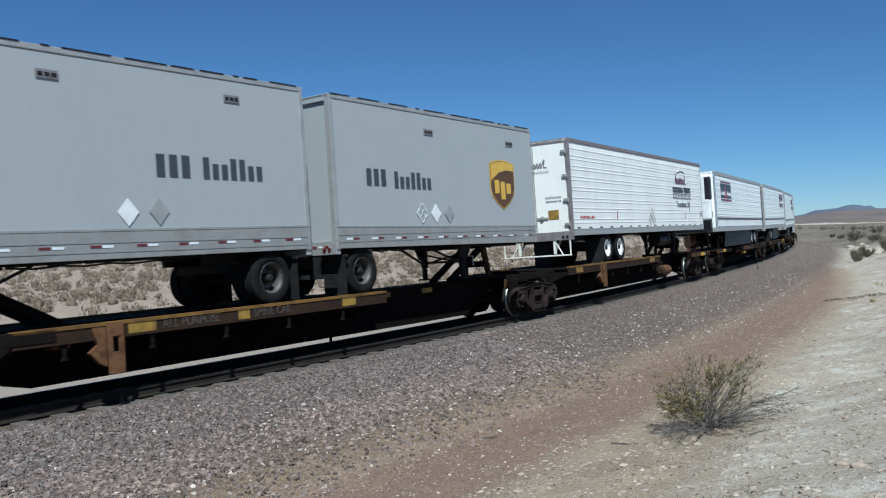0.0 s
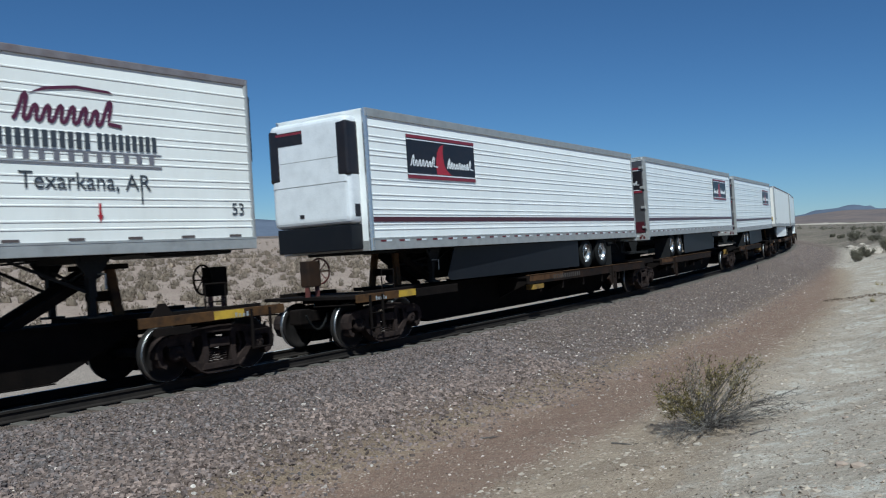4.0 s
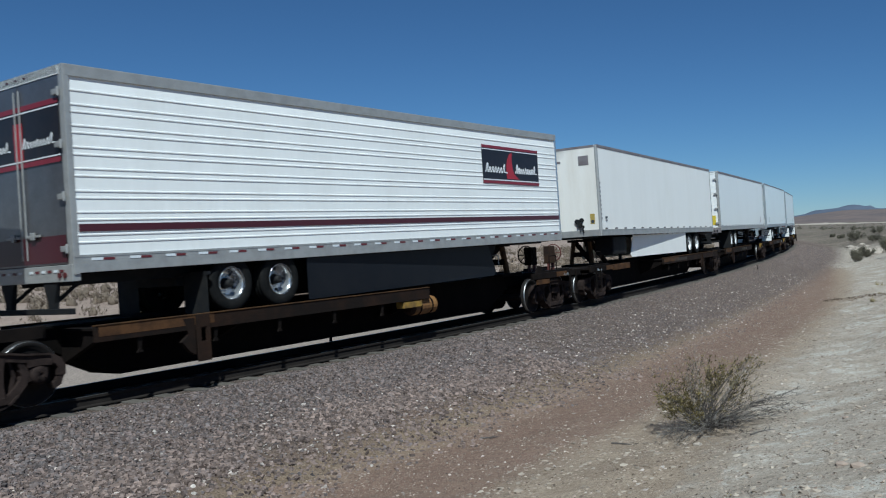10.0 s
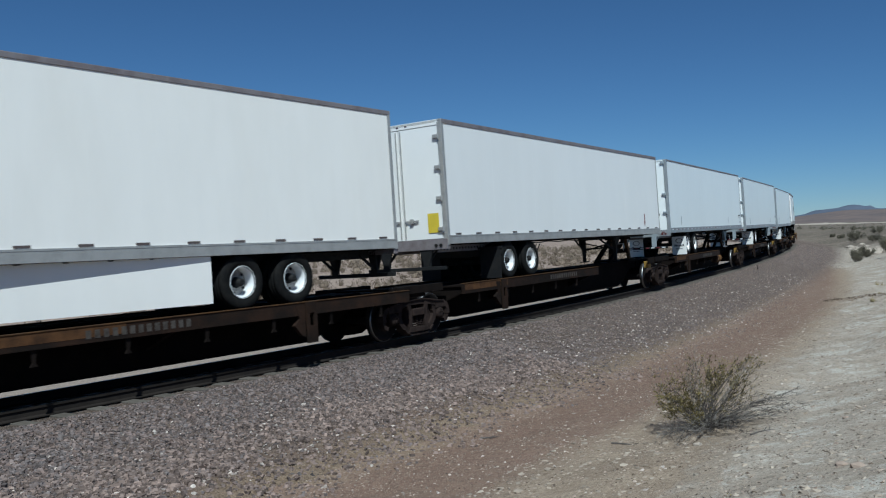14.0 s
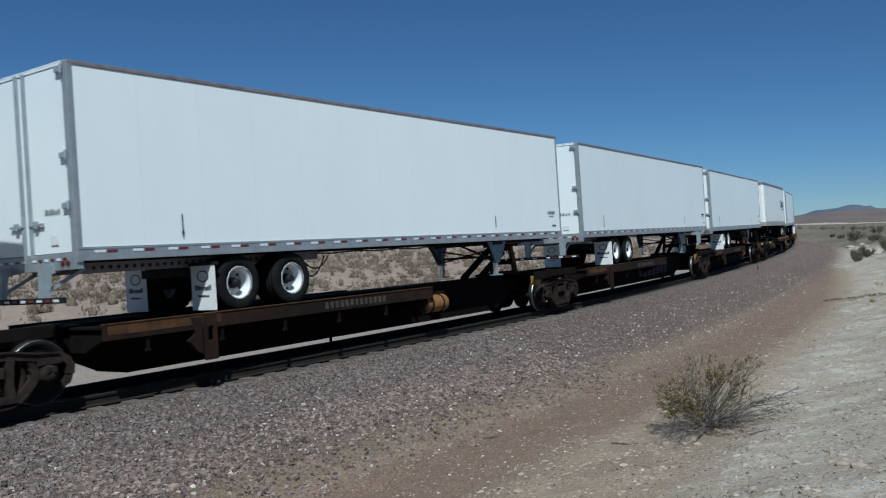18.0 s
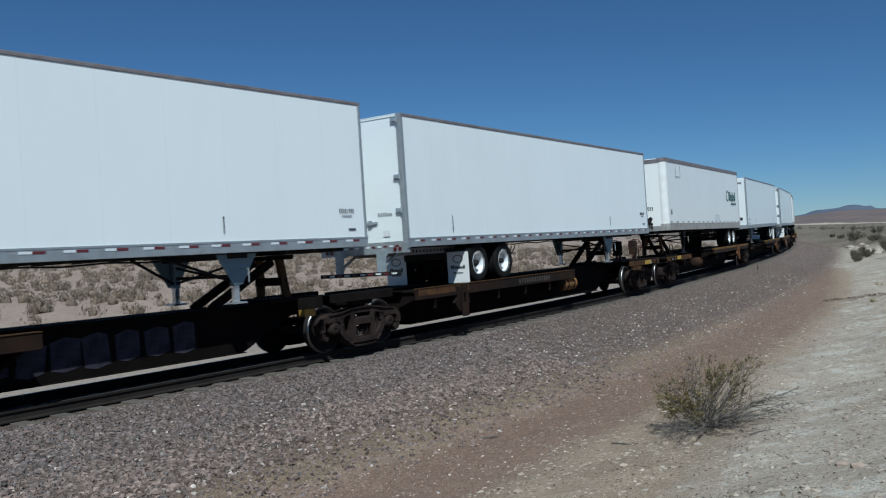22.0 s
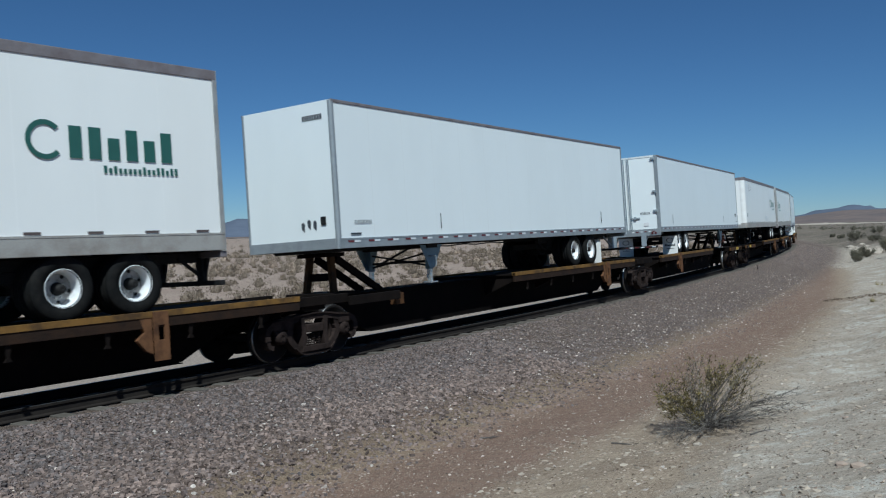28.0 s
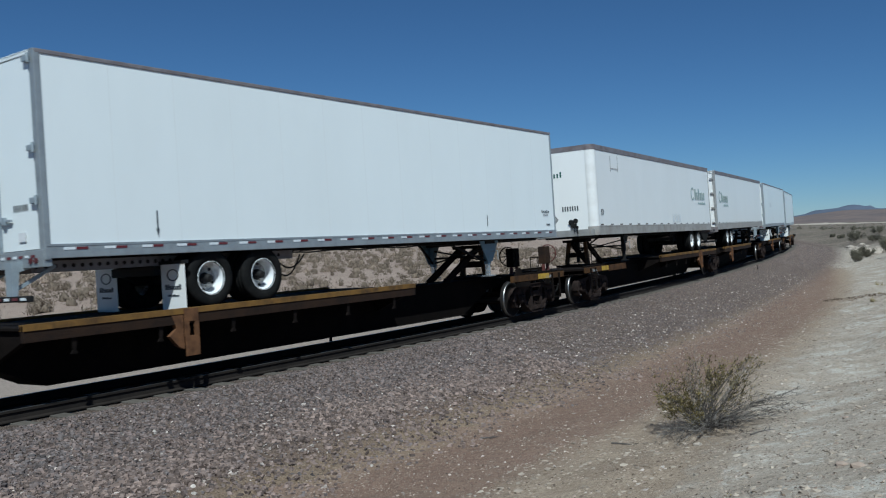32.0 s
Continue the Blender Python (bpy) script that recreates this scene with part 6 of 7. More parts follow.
def plain_marks(d, seed=0, y0=2.0, num=True):
    """The arrow, lettering and plates that the plain white trailers carry."""
    d("arrow_mark", prism(B(), [(-0.012, 0.42), (0.012, 0.42), (0.012, 0.12), (0.03, 0.12), (0, 0.0), (-0.03, 0.12), (-0.012, 0.12)], "y", -0.005, 0), decal_dark, y0, 0.30)
    d("arrow_mark", bar(-0.012, 0.012, 0.0, 0.30), decal_dark, 12.3, 0.36)
    if num:
        d("lettering", marks(0.46, 0.085, 8, 30 + seed, 0.5, 0.55), decal_dark, 15.3, 0.72)
        d("lettering", marks(0.30, 0.03, 9, 33 + seed, 1.0, 0.5), mid_grey, 15.38, 0.64)
        d("notice", bar(0, 0.22, 0, 0.035), decal_dark, 15.55, 0.36)
        d("lettering", marks(0.42, 0.09, 8, 40 + seed, 0.5, 0.55), decal_dark, 0.50, 0.75, where="rear", proud=0.003)
        d("notice", bar(0, 0.20, 0, 0.14), decal_white, 0.62, 0.28, where="rear", proud=0.012)


def spray_marks(car):
    """Faded spray-painted block shapes on the centre beam."""
    rg = random.Random(8)
    for i in range(7):
        x, w_, h_ = 9.9 + 0.58 * i, rg.uniform(0.46, 0.56), rg.uniform(0.42, 0.54)
        tilt_ = rg.uniform(-0.06, 0.06)
        bm = prism(B(), [(0, 0), (w_ * 0.45, -0.04), (w_, 0.02), (w_ + tilt_, h_), (w_ * 0.5, h_ + 0.05), (tilt_, h_ * 0.95)], "y", -0.003, 0)
        part("spray_mark", bm, spray_violet, car, at=pose(x, -0.362, 0.40 + rg.uniform(-0.04, 0.04)))["kind"] = "stuff"


for i, (bi, s, zr) in enumerate(((9, 133.69, 2.12), (10, 151.47, 2.11), (11, 169.0, 2.09))):
    k = unit(bi, True, coupler1=bi == 11)
    if bi == 10:
        spray_marks(units[k][0])
    d = load(trailer("plain white box trailer with white mud flaps", z_rear=zr, z_front=2.15, height=3.04, wheels=(3.26, 4.62), flaps="white", deck=1.08, **HY), k, s)
    plain_marks(d, i)

# three-platform car: white van with green lettering, two plain ones
CE = dict(panel=white, rims=rim_white, rail_h=0.17, refl="dull", base_h=0.30, base_mat=base_rail, leg_y=0.9, guard="dark", rail_mat=roof_rail, post_mat=corner_white, corner=0.24)


def green_word(d, x, z, seed=0, small=True):
    green = faded_green if seed else decal_green
    r0 = B()
    for k in range(20):                              # open ring and a word of bars
        a0, a1 = 0.75 + k * 4.8 / 20, 0.75 + (k + 1) * 4.8 / 20
        pts = [(0.30 * r * math.cos(q), 0.30 * r * math.sin(q)) for r, q in ((0.74, a0), (1.0, a0), (1.0, a1), (0.74, a1))]
        prism(r0, pts, "y", -0.006, 0)
    d("lettering", r0, green, x + 0.30, z + 0.28)
    d("lettering", marks(1.95, 0.50, 6, 51 + seed, 0.35, 0.36), green, x + 0.68, z + 0.02)
    if small:
        d("lettering", marks(1.4, 0.12, 16, 52 + seed, 0.4, 0.4), green, x + 1.24, z - 0.19)


def front_marks(d, head=2.87):
    d("lettering", marks(0.80, 0.20, 7, 60, 0.4, 0.5), decal_green, -0.6, 2.02, where="front")
    d("front_header", bar(-1.05, 1.05, 0, 0.17), roof_rail, 0.0, head, where="front")
    d("lettering", marks(0.62, 0.16, 7, 61, 1.0, 0.5), decal_dark, 0.1, 0.86, where="front")
    for x in (-0.75, -0.25):
        d("placard", diamond(0.38, 0.46), scuffed, x, 0.60, "scuffed diamond placard frame", where="front")
        d("placard_face", diamond(0.30, 0.37), silver if x < -0.5 else alu, x, 0.60, where="front", proud=0.007)
    d("gladhand_box", connectors(), black_steel, 0.50, 0.42, "dark air-line connectors with short hoses", where="front")
    d("vent", rod(B(), (0, -0.012, 0), (0, 0, 0), 0.10, 20), decal_green, -0.35, 2.55, "round dark green vent cap", where="front")
    for x0, x1, z0, z1 in ((0, 0.015, 0, 0.55), (0.78, 0.795, 0.05, 0.6), (0.0, 0.79, 0.12, 0.135)):
        d("hatch_line", bar(x0, x1, z0, z1), roof_rail, 1.7, 2.18)
    letters(d, "53", 0.20, decal_dark, 0.47, 0.68)
    for x in (9.3, 9.75, 10.2):
        d("faded_mark", marks(0.35, 0.34, 3, 62, 0.5), silver, x, 0.42)


k = unit(13, False, coupler0=True)
d = load(trailer("white box trailer with dark green lettering", z_rear=2.20, z_front=2.235, height=3.16, nose_drop=0.18, rear_to="far", wheels=(1.81, 3.05), gear=12.3, **CE), k, 187.92, False)
green_word(d, 12.6, 1.47)
front_marks(d, 2.82)
k = unit(14, False, long=True)
d = load(trailer("plain white box trailer, black scuffs on its nose", z_rear=2.22, z_front=2.13, height=3.06, rear_to="far", wheels=(3.1, 4.35), flaps="behind", **dict(HY, gear=12.3)), k, 206.93, False)
d("arrow_mark", prism(B(), [(-0.012, 0.42), (0.012, 0.42), (0.012, 0.12), (0.03, 0.12), (0, 0.0), (-0.03, 0.12), (-0.012, 0.12)], "y", -0.005, 0), decal_dark, 13.92, 0.36)
d("arrow_mark", bar(-0.012, 0.012, 0.0, 0.36), decal_dark, 3.9, 0.36)
d("lettering", marks(0.6, 0.07, 11, 71, 1.0, 0.4), faint, 0.55, 0.52)
d("notice", bar(0, 0.35, 0, 0.04), decal_dark, 0.40, 0.28)
d("lettering", marks(0.55, 0.11, 8, 72, 1.0), decal_dark, 0.5, 2.72, where="front")
for i, (x, z) in enumerate(((0.35, 0.45), (0.52, 0.50), (0.68, 0.47))):
    d("scuff", prism(B(), [(-0.04, 0), (0.03, -0.06), (0.05, 0.10), (0.0, 0.16), (-0.05, 0.12)], "y", -0.005, 0), decal_dark, x, z, where="front")
d("gladhand_box", bar(-0.07, 0.07, -0.09, 0.09), black_steel, 0.92, 0.60, "dark air-line connector", where="front", proud=0.01)
k = unit(15, True, coupler1=True, long=True)
d = load(trailer("plain white box trailer with white mud flaps", z_rear=2.18, z_front=2.18, height=3.08, wheels=(3.12, 4.36), flaps="white", **HY), k, 227.22)
plain_marks(d, 5)

# the train goes on round the curve
k = unit(17, False, coupler0=True)
d = load(trailer("white box trailer with dark green lettering", z_rear=2.16, z_front=2.18, height=3.0, rear_to="far", wheels=(2.35, 3.6), gear=12.4, **CE), k, 246.61, False)
green_word(d, 12.6, 1.42, 1)
front_marks(d)
k = unit(18, True)
d = load(trailer("white box trailer with green lettering near its doors", z_rear=2.16, z_front=2.24, height=2.98, wheels=(3.0, 4.25), **CE), k, 264.27)
green_word(d, 0.8, 1.40, 2)
k = unit(19, True)
d = load(trailer("plain white box trailer with small lettering", z_rear=2.16, z_front=2.22, height=3.0, wheels=(3.0, 4.25), flaps="white", **HY), k, 281.77)
d("lettering", marks(1.2, 0.4, 6, 81, 0.4), silver, 4.0, 1.4)
k = unit(20, True)
d = load(trailer("plain white box trailer with white mud flaps", z_rear=2.16, z_front=2.22, height=3.0, wheels=(3.0, 4.25), flaps="white", **HY), k, 299.27)


# ---- hills on the horizon ----
def ridge(name, label, material, az, el, dist, depth, seed, lift=1.24):
    """A range placed to fit the camera's view: azimuths (degrees left of +y) and the height of its crest as an angle.
    """
    a = np.linspace(min(az), max(az), 160)
    o = np.argsort(az)
    e = np.interp(a, np.array(az)[o], np.array(el)[o])
    r = np.random.RandomState(seed)
    rough = np.convolve(r.uniform(-1, 1, 200), np.ones(5) / 5, "same")[:160]
    crest = np.maximum(dist * np.tan(np.radians(e)) + rough * 3.0 * (e > 0.1), 0.5)
    rows = np.array([0.0, 0.25, 0.5, 0.75, 1.0, 1.4])
    high = np.array([-0.1, 0.25, 0.52, 0.80, 1.0, 0.3])
    A, R = np.meshgrid(np.radians(a), dist - depth + depth * rows, indexing="ij")
    Zr = crest[:, None] * high[None] * (1 + 0.10 * np.sin(A * 190 + R * 0.02) * (rows < 0.9)[None]) + lift
    X_, Y_ = -np.sin(A) * R, np.cos(A) * R
    return tagged(new(name, grid_mesh(name, X_, Y_, Zr, material)), label, "hills", kind="structure")


ridge("hill_range", "mesa range on the horizon, tinted blue-brown for haze", hill_far, [-20, 0, 5, 9, 10.2, 10.9, 11.05, 11.25, 11.45, 11.6, 11.9, 12.3, 12.6, 12.85, 13.1, 13.7, 14.3, 14.5, 14.8, 15.5, 17, 21, 27], [0.3, 0.45, 0.5, 0.62, 0.68, 0.70, 0.74, 0.90, 0.91, 0.86, 0.95, 0.98, 0.96, 0.90, 0.84, 0.77, 0.73, 0.69, 0.56, 0.42, 0.36, 0.25, 0.1], 3700, 700, 3)
ridge("hill_range", "hill on the horizon, tinted grey-blue for haze", hill_far, [42, 45, 47, 48.5, 49.5, 50.8, 51.8, 52.8, 54, 55.5, 58, 61, 70], [0.2, 0.5, 0.8, 1.05, 1.15, 1.2, 0.9, 0.6, 0.38, 0.2, 0.1, 0.06, 0.03], 3500, 500, 4)
ridge("low_rise", "low brown rise below the hills, tinted for haze", hill_near, [-30, -5, 8, 10, 11.5, 12.5, 13.6, 14.5, 15.5, 17, 21, 26, 40, 60, 80], [0.9, 0.8, 0.68, 0.66, 0.64, 0.66, 0.56, 0.48, 0.38, 0.30, 0.22, 0.15, 0.06, 0.04, 0.03], 2300, 600, 5)
ridge("pale_berm", "long low pale earth berm across the plain", rock_pale, [-30, -5, 5, 9, 10, 10.6, 11.2, 11.8, 12.3, 12.7, 13.1, 13.4, 13.8, 14.2, 14.5, 14.9, 15.3, 15.8, 18, 19], [0.05, 0.055, 0.06, 0.05, 0.03, 0.06, 0.04, 0.07, 0.03, 0.07, 0.10, 0.06, 0.11, 0.06, 0.10, 0.05, 0.08, 0.04, 0.06, 0.02], 900, 14, 6, -0.2)


# ---- desert scrub ----
def scrub(name, pts, sizes, leaves, material, label, seed, leaf_len=0.085, slim=0.4):
    """Many low rounded bushes: clumps of small leaf blades in uneven domes, gaps between."""
    r = np.random.RandomState(seed)
    n = len(pts)
    a, rr = r.uniform(0, 6.28, (n, leaves)), np.sqrt(r.uniform(0, 1, (n, leaves)))
    lop = 1 + 0.35 * np.sin(a * 2 + r.uniform(0, 6.28, (n, 1))) + 0.25 * np.sin(a * 3 + r.uniform(0, 6.28, (n, 1)))
    hgt = r.uniform(0.05, 1, (n, leaves)) ** 0.8 * np.sqrt(np.clip(1 - (rr * 0.92) ** 2, 0, 1)) * r.uniform(0.75, 1.2, (n, 1))
    c = np.stack([rr * lop * np.cos(a), rr * lop * np.sin(a), hgt * 0.95], -1) * sizes[:, None, None] * np.array([0.5, 0.5, 0.8]) + pts[:, None, :]
    d1 = r.normal(size=(n, leaves, 3))
    d1[..., 2] = np.abs(d1[..., 2]) + 0.4
    d1 /= np.linalg.norm(d1, axis=-1, keepdims=True)
    d2 = np.cross(d1, r.normal(size=(n, leaves, 3)))
    d2 /= np.linalg.norm(d2, axis=-1, keepdims=True) + 1e-6
    ll = leaf_len * (0.6 + 0.8 * r.uniform(size=(n, leaves, 1))) * (0.55 + 0.6 * sizes[:, None, None])
    q = np.stack([c - d1 * ll * 0.5, c + d2 * ll * slim, c + d1 * ll, c - d2 * ll * slim], 2).reshape(-1, 3)
    F = np.arange(n * leaves * 4).reshape(-1, 4)
    k = np.arange(8) * 2 * np.pi / 8                   # a lumpy twiggy heart to each bush
    rings = []
    for rad, hh in ((0.70, -0.05), (0.82, 0.20), (0.70, 0.45), (0.42, 0.64), (0.10, 0.70)):
        rings.append(np.stack([rad * np.cos(k), rad * np.sin(k), 0 * k + hh], -1))
    core = np.stack(rings)[None] * 0.62 * r.uniform(0.75, 1.2, (n, 5, 8, 1)) * (1 + 0.22 * np.sin(2 * k + r.uniform(0, 6.28, (n, 1))))[:, None, :, None]
    core = core * sizes[:, None, None, None] * np.array([0.5, 0.5, 0.8]) + pts[:, None, None, :]
    ids = len(q) + np.arange(n * 40).reshape(n, 5, 8)
    side = np.stack([ids[:, :-1], np.roll(ids, -1, 2)[:, :-1], np.roll(ids, -1, 2)[:, 1:], ids[:, 1:]], -1).reshape(-1, 4)
    leaf_faces = len(F)
    q, F = np.concatenate([q, core.reshape(-1, 3)]), np.concatenate([F, side])
    me = soup(name, q, F, material)
    me.polygons.foreach_set("use_smooth", np.arange(len(F)) >= leaf_faces)
    return tagged(new(name, me), label, "scrub", kind="stuff")


rs = np.random.RandomState(21)
# far side of the track, thinning with distance
n = 4600
s_ = rs.uniform(-5, 130, n)
u_ = -9 - 150 * rs.uniform(0, 1, n) ** 1.35
p = rail_xyz(s_, u_, 0 * s_)
p[:, 2] = ground_z(p[:, 0], p[:, 1])
keep = (wave(p[:, 0], p[:, 1], 9, 31) + rs.uniform(-1, 1, n) > -0.75) & (rs.uniform(0, 1, n) < np.clip(1.25 + u_ / 110, 0.15, 1))
p = p[keep]
scrub("desert_scrub", p, rs.uniform(0.5, 1.25, len(p)) * np.where(rs.uniform(size=len(p)) < 0.4, 0.55, 1), 130, scrub_leaf, "dusty grey-brown desert scrub on sand", 1, 0.075, 0.26)
n = 1500
ang, dst = np.radians(rs.uniform(4, 66, n)), 70 + 700 * rs.uniform(0, 1, n) ** 1.6
p = np.stack([-np.sin(ang) * dst, np.cos(ang) * dst, 0 * dst], -1)
_, uu = track_su(p[:, 0], p[:, 1])
p = p[np.abs(uu) > 10]
p[:, 2] = ground_z(p[:, 0], p[:, 1])
_, uu = track_su(p[:, 0], p[:, 1])
for far_side in (True, False):
    q = p[(uu < 0) == far_side]
    q = q[::2] if far_side else q
    scrub("desert_scrub", q, rs.uniform(0.5, 1.3, len(q)) * (1 if far_side else 0.8), 80, plain_leaf if far_side else far_leaf, "distant dusty desert scrub" if far_side else "dark grey-green scrub beyond the curve", 2 + far_side, 0.11)
# small dry tufts on the near bank
n = 30
s_, u_ = rs.uniform(30, 60, n), rs.uniform(8.5, 15, n)
p = ground_at(s_, u_)
scrub("dry_tufts", p, rs.uniform(0.12, 0.30, n), 40, dry_grass, "small dry grass tufts on the pale bank", 3, 0.05)


def bush(s, u, h, w, seed, leaves=1500, label="twiggy olive desert bush with dead grey branches", dead=0.35):
    """Stems that fork into twigs, with small leaves towards the tips; some branches bare and drooping."""
    r = random.Random(seed)
    base = Vector(ground_at(np.array([float(s)]), np.array([float(u)]))[0])
    t = thing("desert_bush", label, "bush", "desert bushes")
    t.matrix_basis = Matrix.Translation(base - Vector((0, 0, 0.03)))
    tips = []
    nst = int(88 + 16 * h) if s < 20 else 16
    for i in range(nst):
        dry = r.random() < dead
        a = r.uniform(0, 6.283) if not dry or r.random() < 0.35 else r.gauss(0.66, 0.8)
        lean = r.uniform(0.15, 0.95) if not dry else r.uniform(0.85, 1.42)
        ln = h * r.uniform(0.6, 1.05)
        p, d = Vector((0.05 * math.cos(a), 0.05 * math.sin(a), 0.0)), Vector((math.cos(a) * math.sin(lean) * w / h * 0.6, math.sin(a) * math.sin(lean) * w / h * 0.6, math.cos(lean))).normalized()
        bm, rad = B(), 0.005 + 0.004 * r.random()
        for k in range(4):
            q = p + d * ln / 4
            rod(bm, p, q, rad, 5, rad * 0.75)
            if k:
                for _ in range(3 if not dry else 2):
                    dd = (d + Vector((r.uniform(-1, 1), r.uniform(-1, 1), r.uniform(-0.4, 0.8))) * 0.8).normalized()
                    e = q + dd * ln * r.uniform(0.12, 0.28)
                    rod(bm, q, e, rad * 0.5, 4, rad * 0.25)
                    if not dry:
                        tips.append((q, e))
            p, rad = q, rad * 0.75
            d = (d + Vector((r.uniform(-1, 1), r.uniform(-1, 1), r.uniform(-0.2, 0.3) if not dry else r.uniform(-0.7, 0.0))) * 0.28).normalized()
        if not dry:
            tips.append((p, p + d * 0.1))
        part("dead_branch" if dry else "stem", bm, bark, t)
    rr = np.random.RandomState(seed)
    k = rr.randint(0, len(tips), leaves)
    a = np.array([tips[i][0] for i in k])
    b = np.array([tips[i][1] for i in k])
    c = a + (b - a) * rr.uniform(0.2, 1.1, (leaves, 1)) + rr.normal(scale=0.018 if s < 20 else 0.08, size=(leaves, 3))
    d1 = rr.normal(size=(leaves, 3))
    d1[:, 2] += 0.6
    d1 /= np.linalg.norm(d1, axis=1, keepdims=True)
    d2 = np.cross(d1, rr.normal(size=(leaves, 3)))
    d2 /= np.linalg.norm(d2, axis=1, keepdims=True)
    ll = rr.uniform(0.008, 0.019, (leaves, 1)) * (1 if s < 20 else 4.0)
    q = np.stack([c - d1 * ll * 0.6, c + d2 * ll * 0.4, c + d1 * ll, c - d2 * ll * 0.4], 1)
    crown = new("crown", soup("crown", q, np.arange(leaves * 4).reshape(-1, 4), leaf if s < 20 else far_leaf))
    crown.parent = t
    crown["label"] = "small olive-yellow leaves"
    return t


def creosote(s, u):
    """The bush on the bank: wiry stems fan out of one root to separate leaf clumps; dead grey twigs sprawl below and to one side."""
    r = random.Random(7)
    base = Vector(ground_at(np.array([float(s)]), np.array([float(u)]))[0])
    t = thing("desert_bush", "twiggy olive desert bush with dead grey branches", "bush", "desert bushes")
    t.matrix_basis = Matrix.Translation(base - Vector((0, 0, 0.02))) @ pose(0, 0, 0, 0, 0, 21) @ Matrix.Diagonal((1.10, 1.10, 1.06, 1))
    # clumps: sideways, depth, height, radius, stems, leaves a stem
    clumps = ((-0.42, -0.10, 0.34, 0.17, 13, 95), (-0.20, -0.16, 0.30, 0.18, 12, 105), (-0.34, 0.12, 0.52, 0.16, 9, 50), (-0.16, 0.05, 0.66, 0.15, 8, 40), (0.02, -0.05, 0.44, 0.14, 7, 45),
              (0.12, 0.10, 0.72, 0.15, 9, 85), (0.32, 0.05, 0.66, 0.16, 10, 80), (0.52, 0.18, 0.78, 0.14, 8, 42), (0.62, -0.05, 0.90, 0.10, 6, 30), (0.45, -0.12, 0.52, 0.15, 6, 30),
              (-0.05, 0.25, 0.80, 0.14, 7, 32), (0.22, -0.25, 0.40, 0.14, 5, 22), (-0.55, 0.10, 0.44, 0.10, 4, 40))
    leaves = []
    turn = math.radians(21)

    def rise(x, y):
        """The bank under the twigs, over the root."""
        px, py = base.x + x * math.cos(turn) - y * math.sin(turn), base.y + x * math.sin(turn) + y * math.cos(turn)
        return float(ground_z(np.array([px]), np.array([py]))[0]) - base.z

    def limb(bm, q, rad, droop, twigs, leafy, knots=6, wild=0.05):
        """A bent tapering stem from the root to q, with side twigs; twig ends go to leafy."""
        p0 = Vector((r.gauss(0, 0.05), r.gauss(0, 0.05), 0.0))
        bend = Vector((r.gauss(0, wild), r.gauss(0, wild), droop * (q - p0).length * 0.25))
        pts = [p0.lerp(q, k / knots) + bend * 4 * (k / knots) * (1 - k / knots) + Vector((r.gauss(0, 0.008), r.gauss(0, 0.008), r.gauss(0, 0.008))) * (k > 0) for k in range(knots + 1)]
        for k in range(knots):
            pts[k + 1].z = max(pts[k + 1].z, rise(pts[k + 1].x, pts[k + 1].y) + 0.035)
            rod(bm, pts[k], pts[k + 1], rad * (1 - 0.13 * k), 5, rad * (1 - 0.13 * (k + 1)))
            for _ in range(twigs if k >= 2 else 0):
                d = (pts[k + 1] - pts[k]).normalized() + Vector((r.gauss(0, 0.55), r.gauss(0, 0.55), r.gauss(0.1 if droop >= 0 else -0.1, 0.45)))
                e = pts[k + 1] + d.normalized() * r.uniform(0.05, 0.17)
                e.z = max(e.z, rise(e.x, e.y) + 0.03)
                rod(bm, pts[k + 1], e, rad * 0.42, 4, rad * 0.2)
                if leafy is not None:
                    leafy.append((pts[k + 1], e))

    for x, y, z, w, stems, density in clumps:
        for _ in range(stems):
            q, ends, bm = Vector((x + r.gauss(0, w * 0.55), y + r.gauss(0, w * 0.55), max(0.1, z + r.gauss(0, w * 0.5)))), [], B()
            limb(bm, q, r.uniform(0.0035, 0.0065), 0.35 if z < 0.5 else 0.12, 3, ends)
            part("stem", bm, bark if r.random() < 0.7 else pale_bark, t)
            for _ in range(int(1.15 * density * r.uniform(0.5, 1.4))):
                a, b = r.choice(ends[-7:])
                leaves.append(a.lerp(b, r.uniform(0.1, 1.15)) + Vector((r.gauss(0, 0.012), r.gauss(0, 0.012), r.gauss(0, 0.012))))
    for k in range(60):                               # dead sprawl: to the camera's right and low in front, shaped to its view
        if k < 24:
            q = Vector((r.uniform(0.35, 1.15), r.uniform(-0.5, 0.25), r.uniform(0.03, 0.36)))
        else:
            q = Vector((r.uniform(-0.60, 0.55), -0.15 - 1.3 * r.random() ** 1.3, r.uniform(0.03, 0.17)))
        bm = B()
        q.z += rise(q.x, q.y)
        limb(bm, q, r.uniform(0.004, 0.007), r.uniform(0.1, 0.45), 4, None, 7, 0.07)
        part("dead_branch", bm, bark if k % 3 else pale_bark, t, "bare grey dead branch")
    rr = np.random.RandomState(7)
    c = np.array([tuple(v) for v in leaves])
    n = len(c)
    d1 = rr.normal(size=(n, 3))
    d1[:, 2] += 0.5
    d1 /= np.linalg.norm(d1, axis=1, keepdims=True)
    d2 = np.cross(d1, rr.normal(size=(n, 3)))
    d2 /= np.linalg.norm(d2, axis=1, keepdims=True)
    ll = rr.uniform(0.008, 0.020, (n, 1))
    q = np.stack([c - d1 * ll * 0.7, c + d2 * ll * 0.45, c + d1 * ll, c - d2 * ll * 0.45], 1)
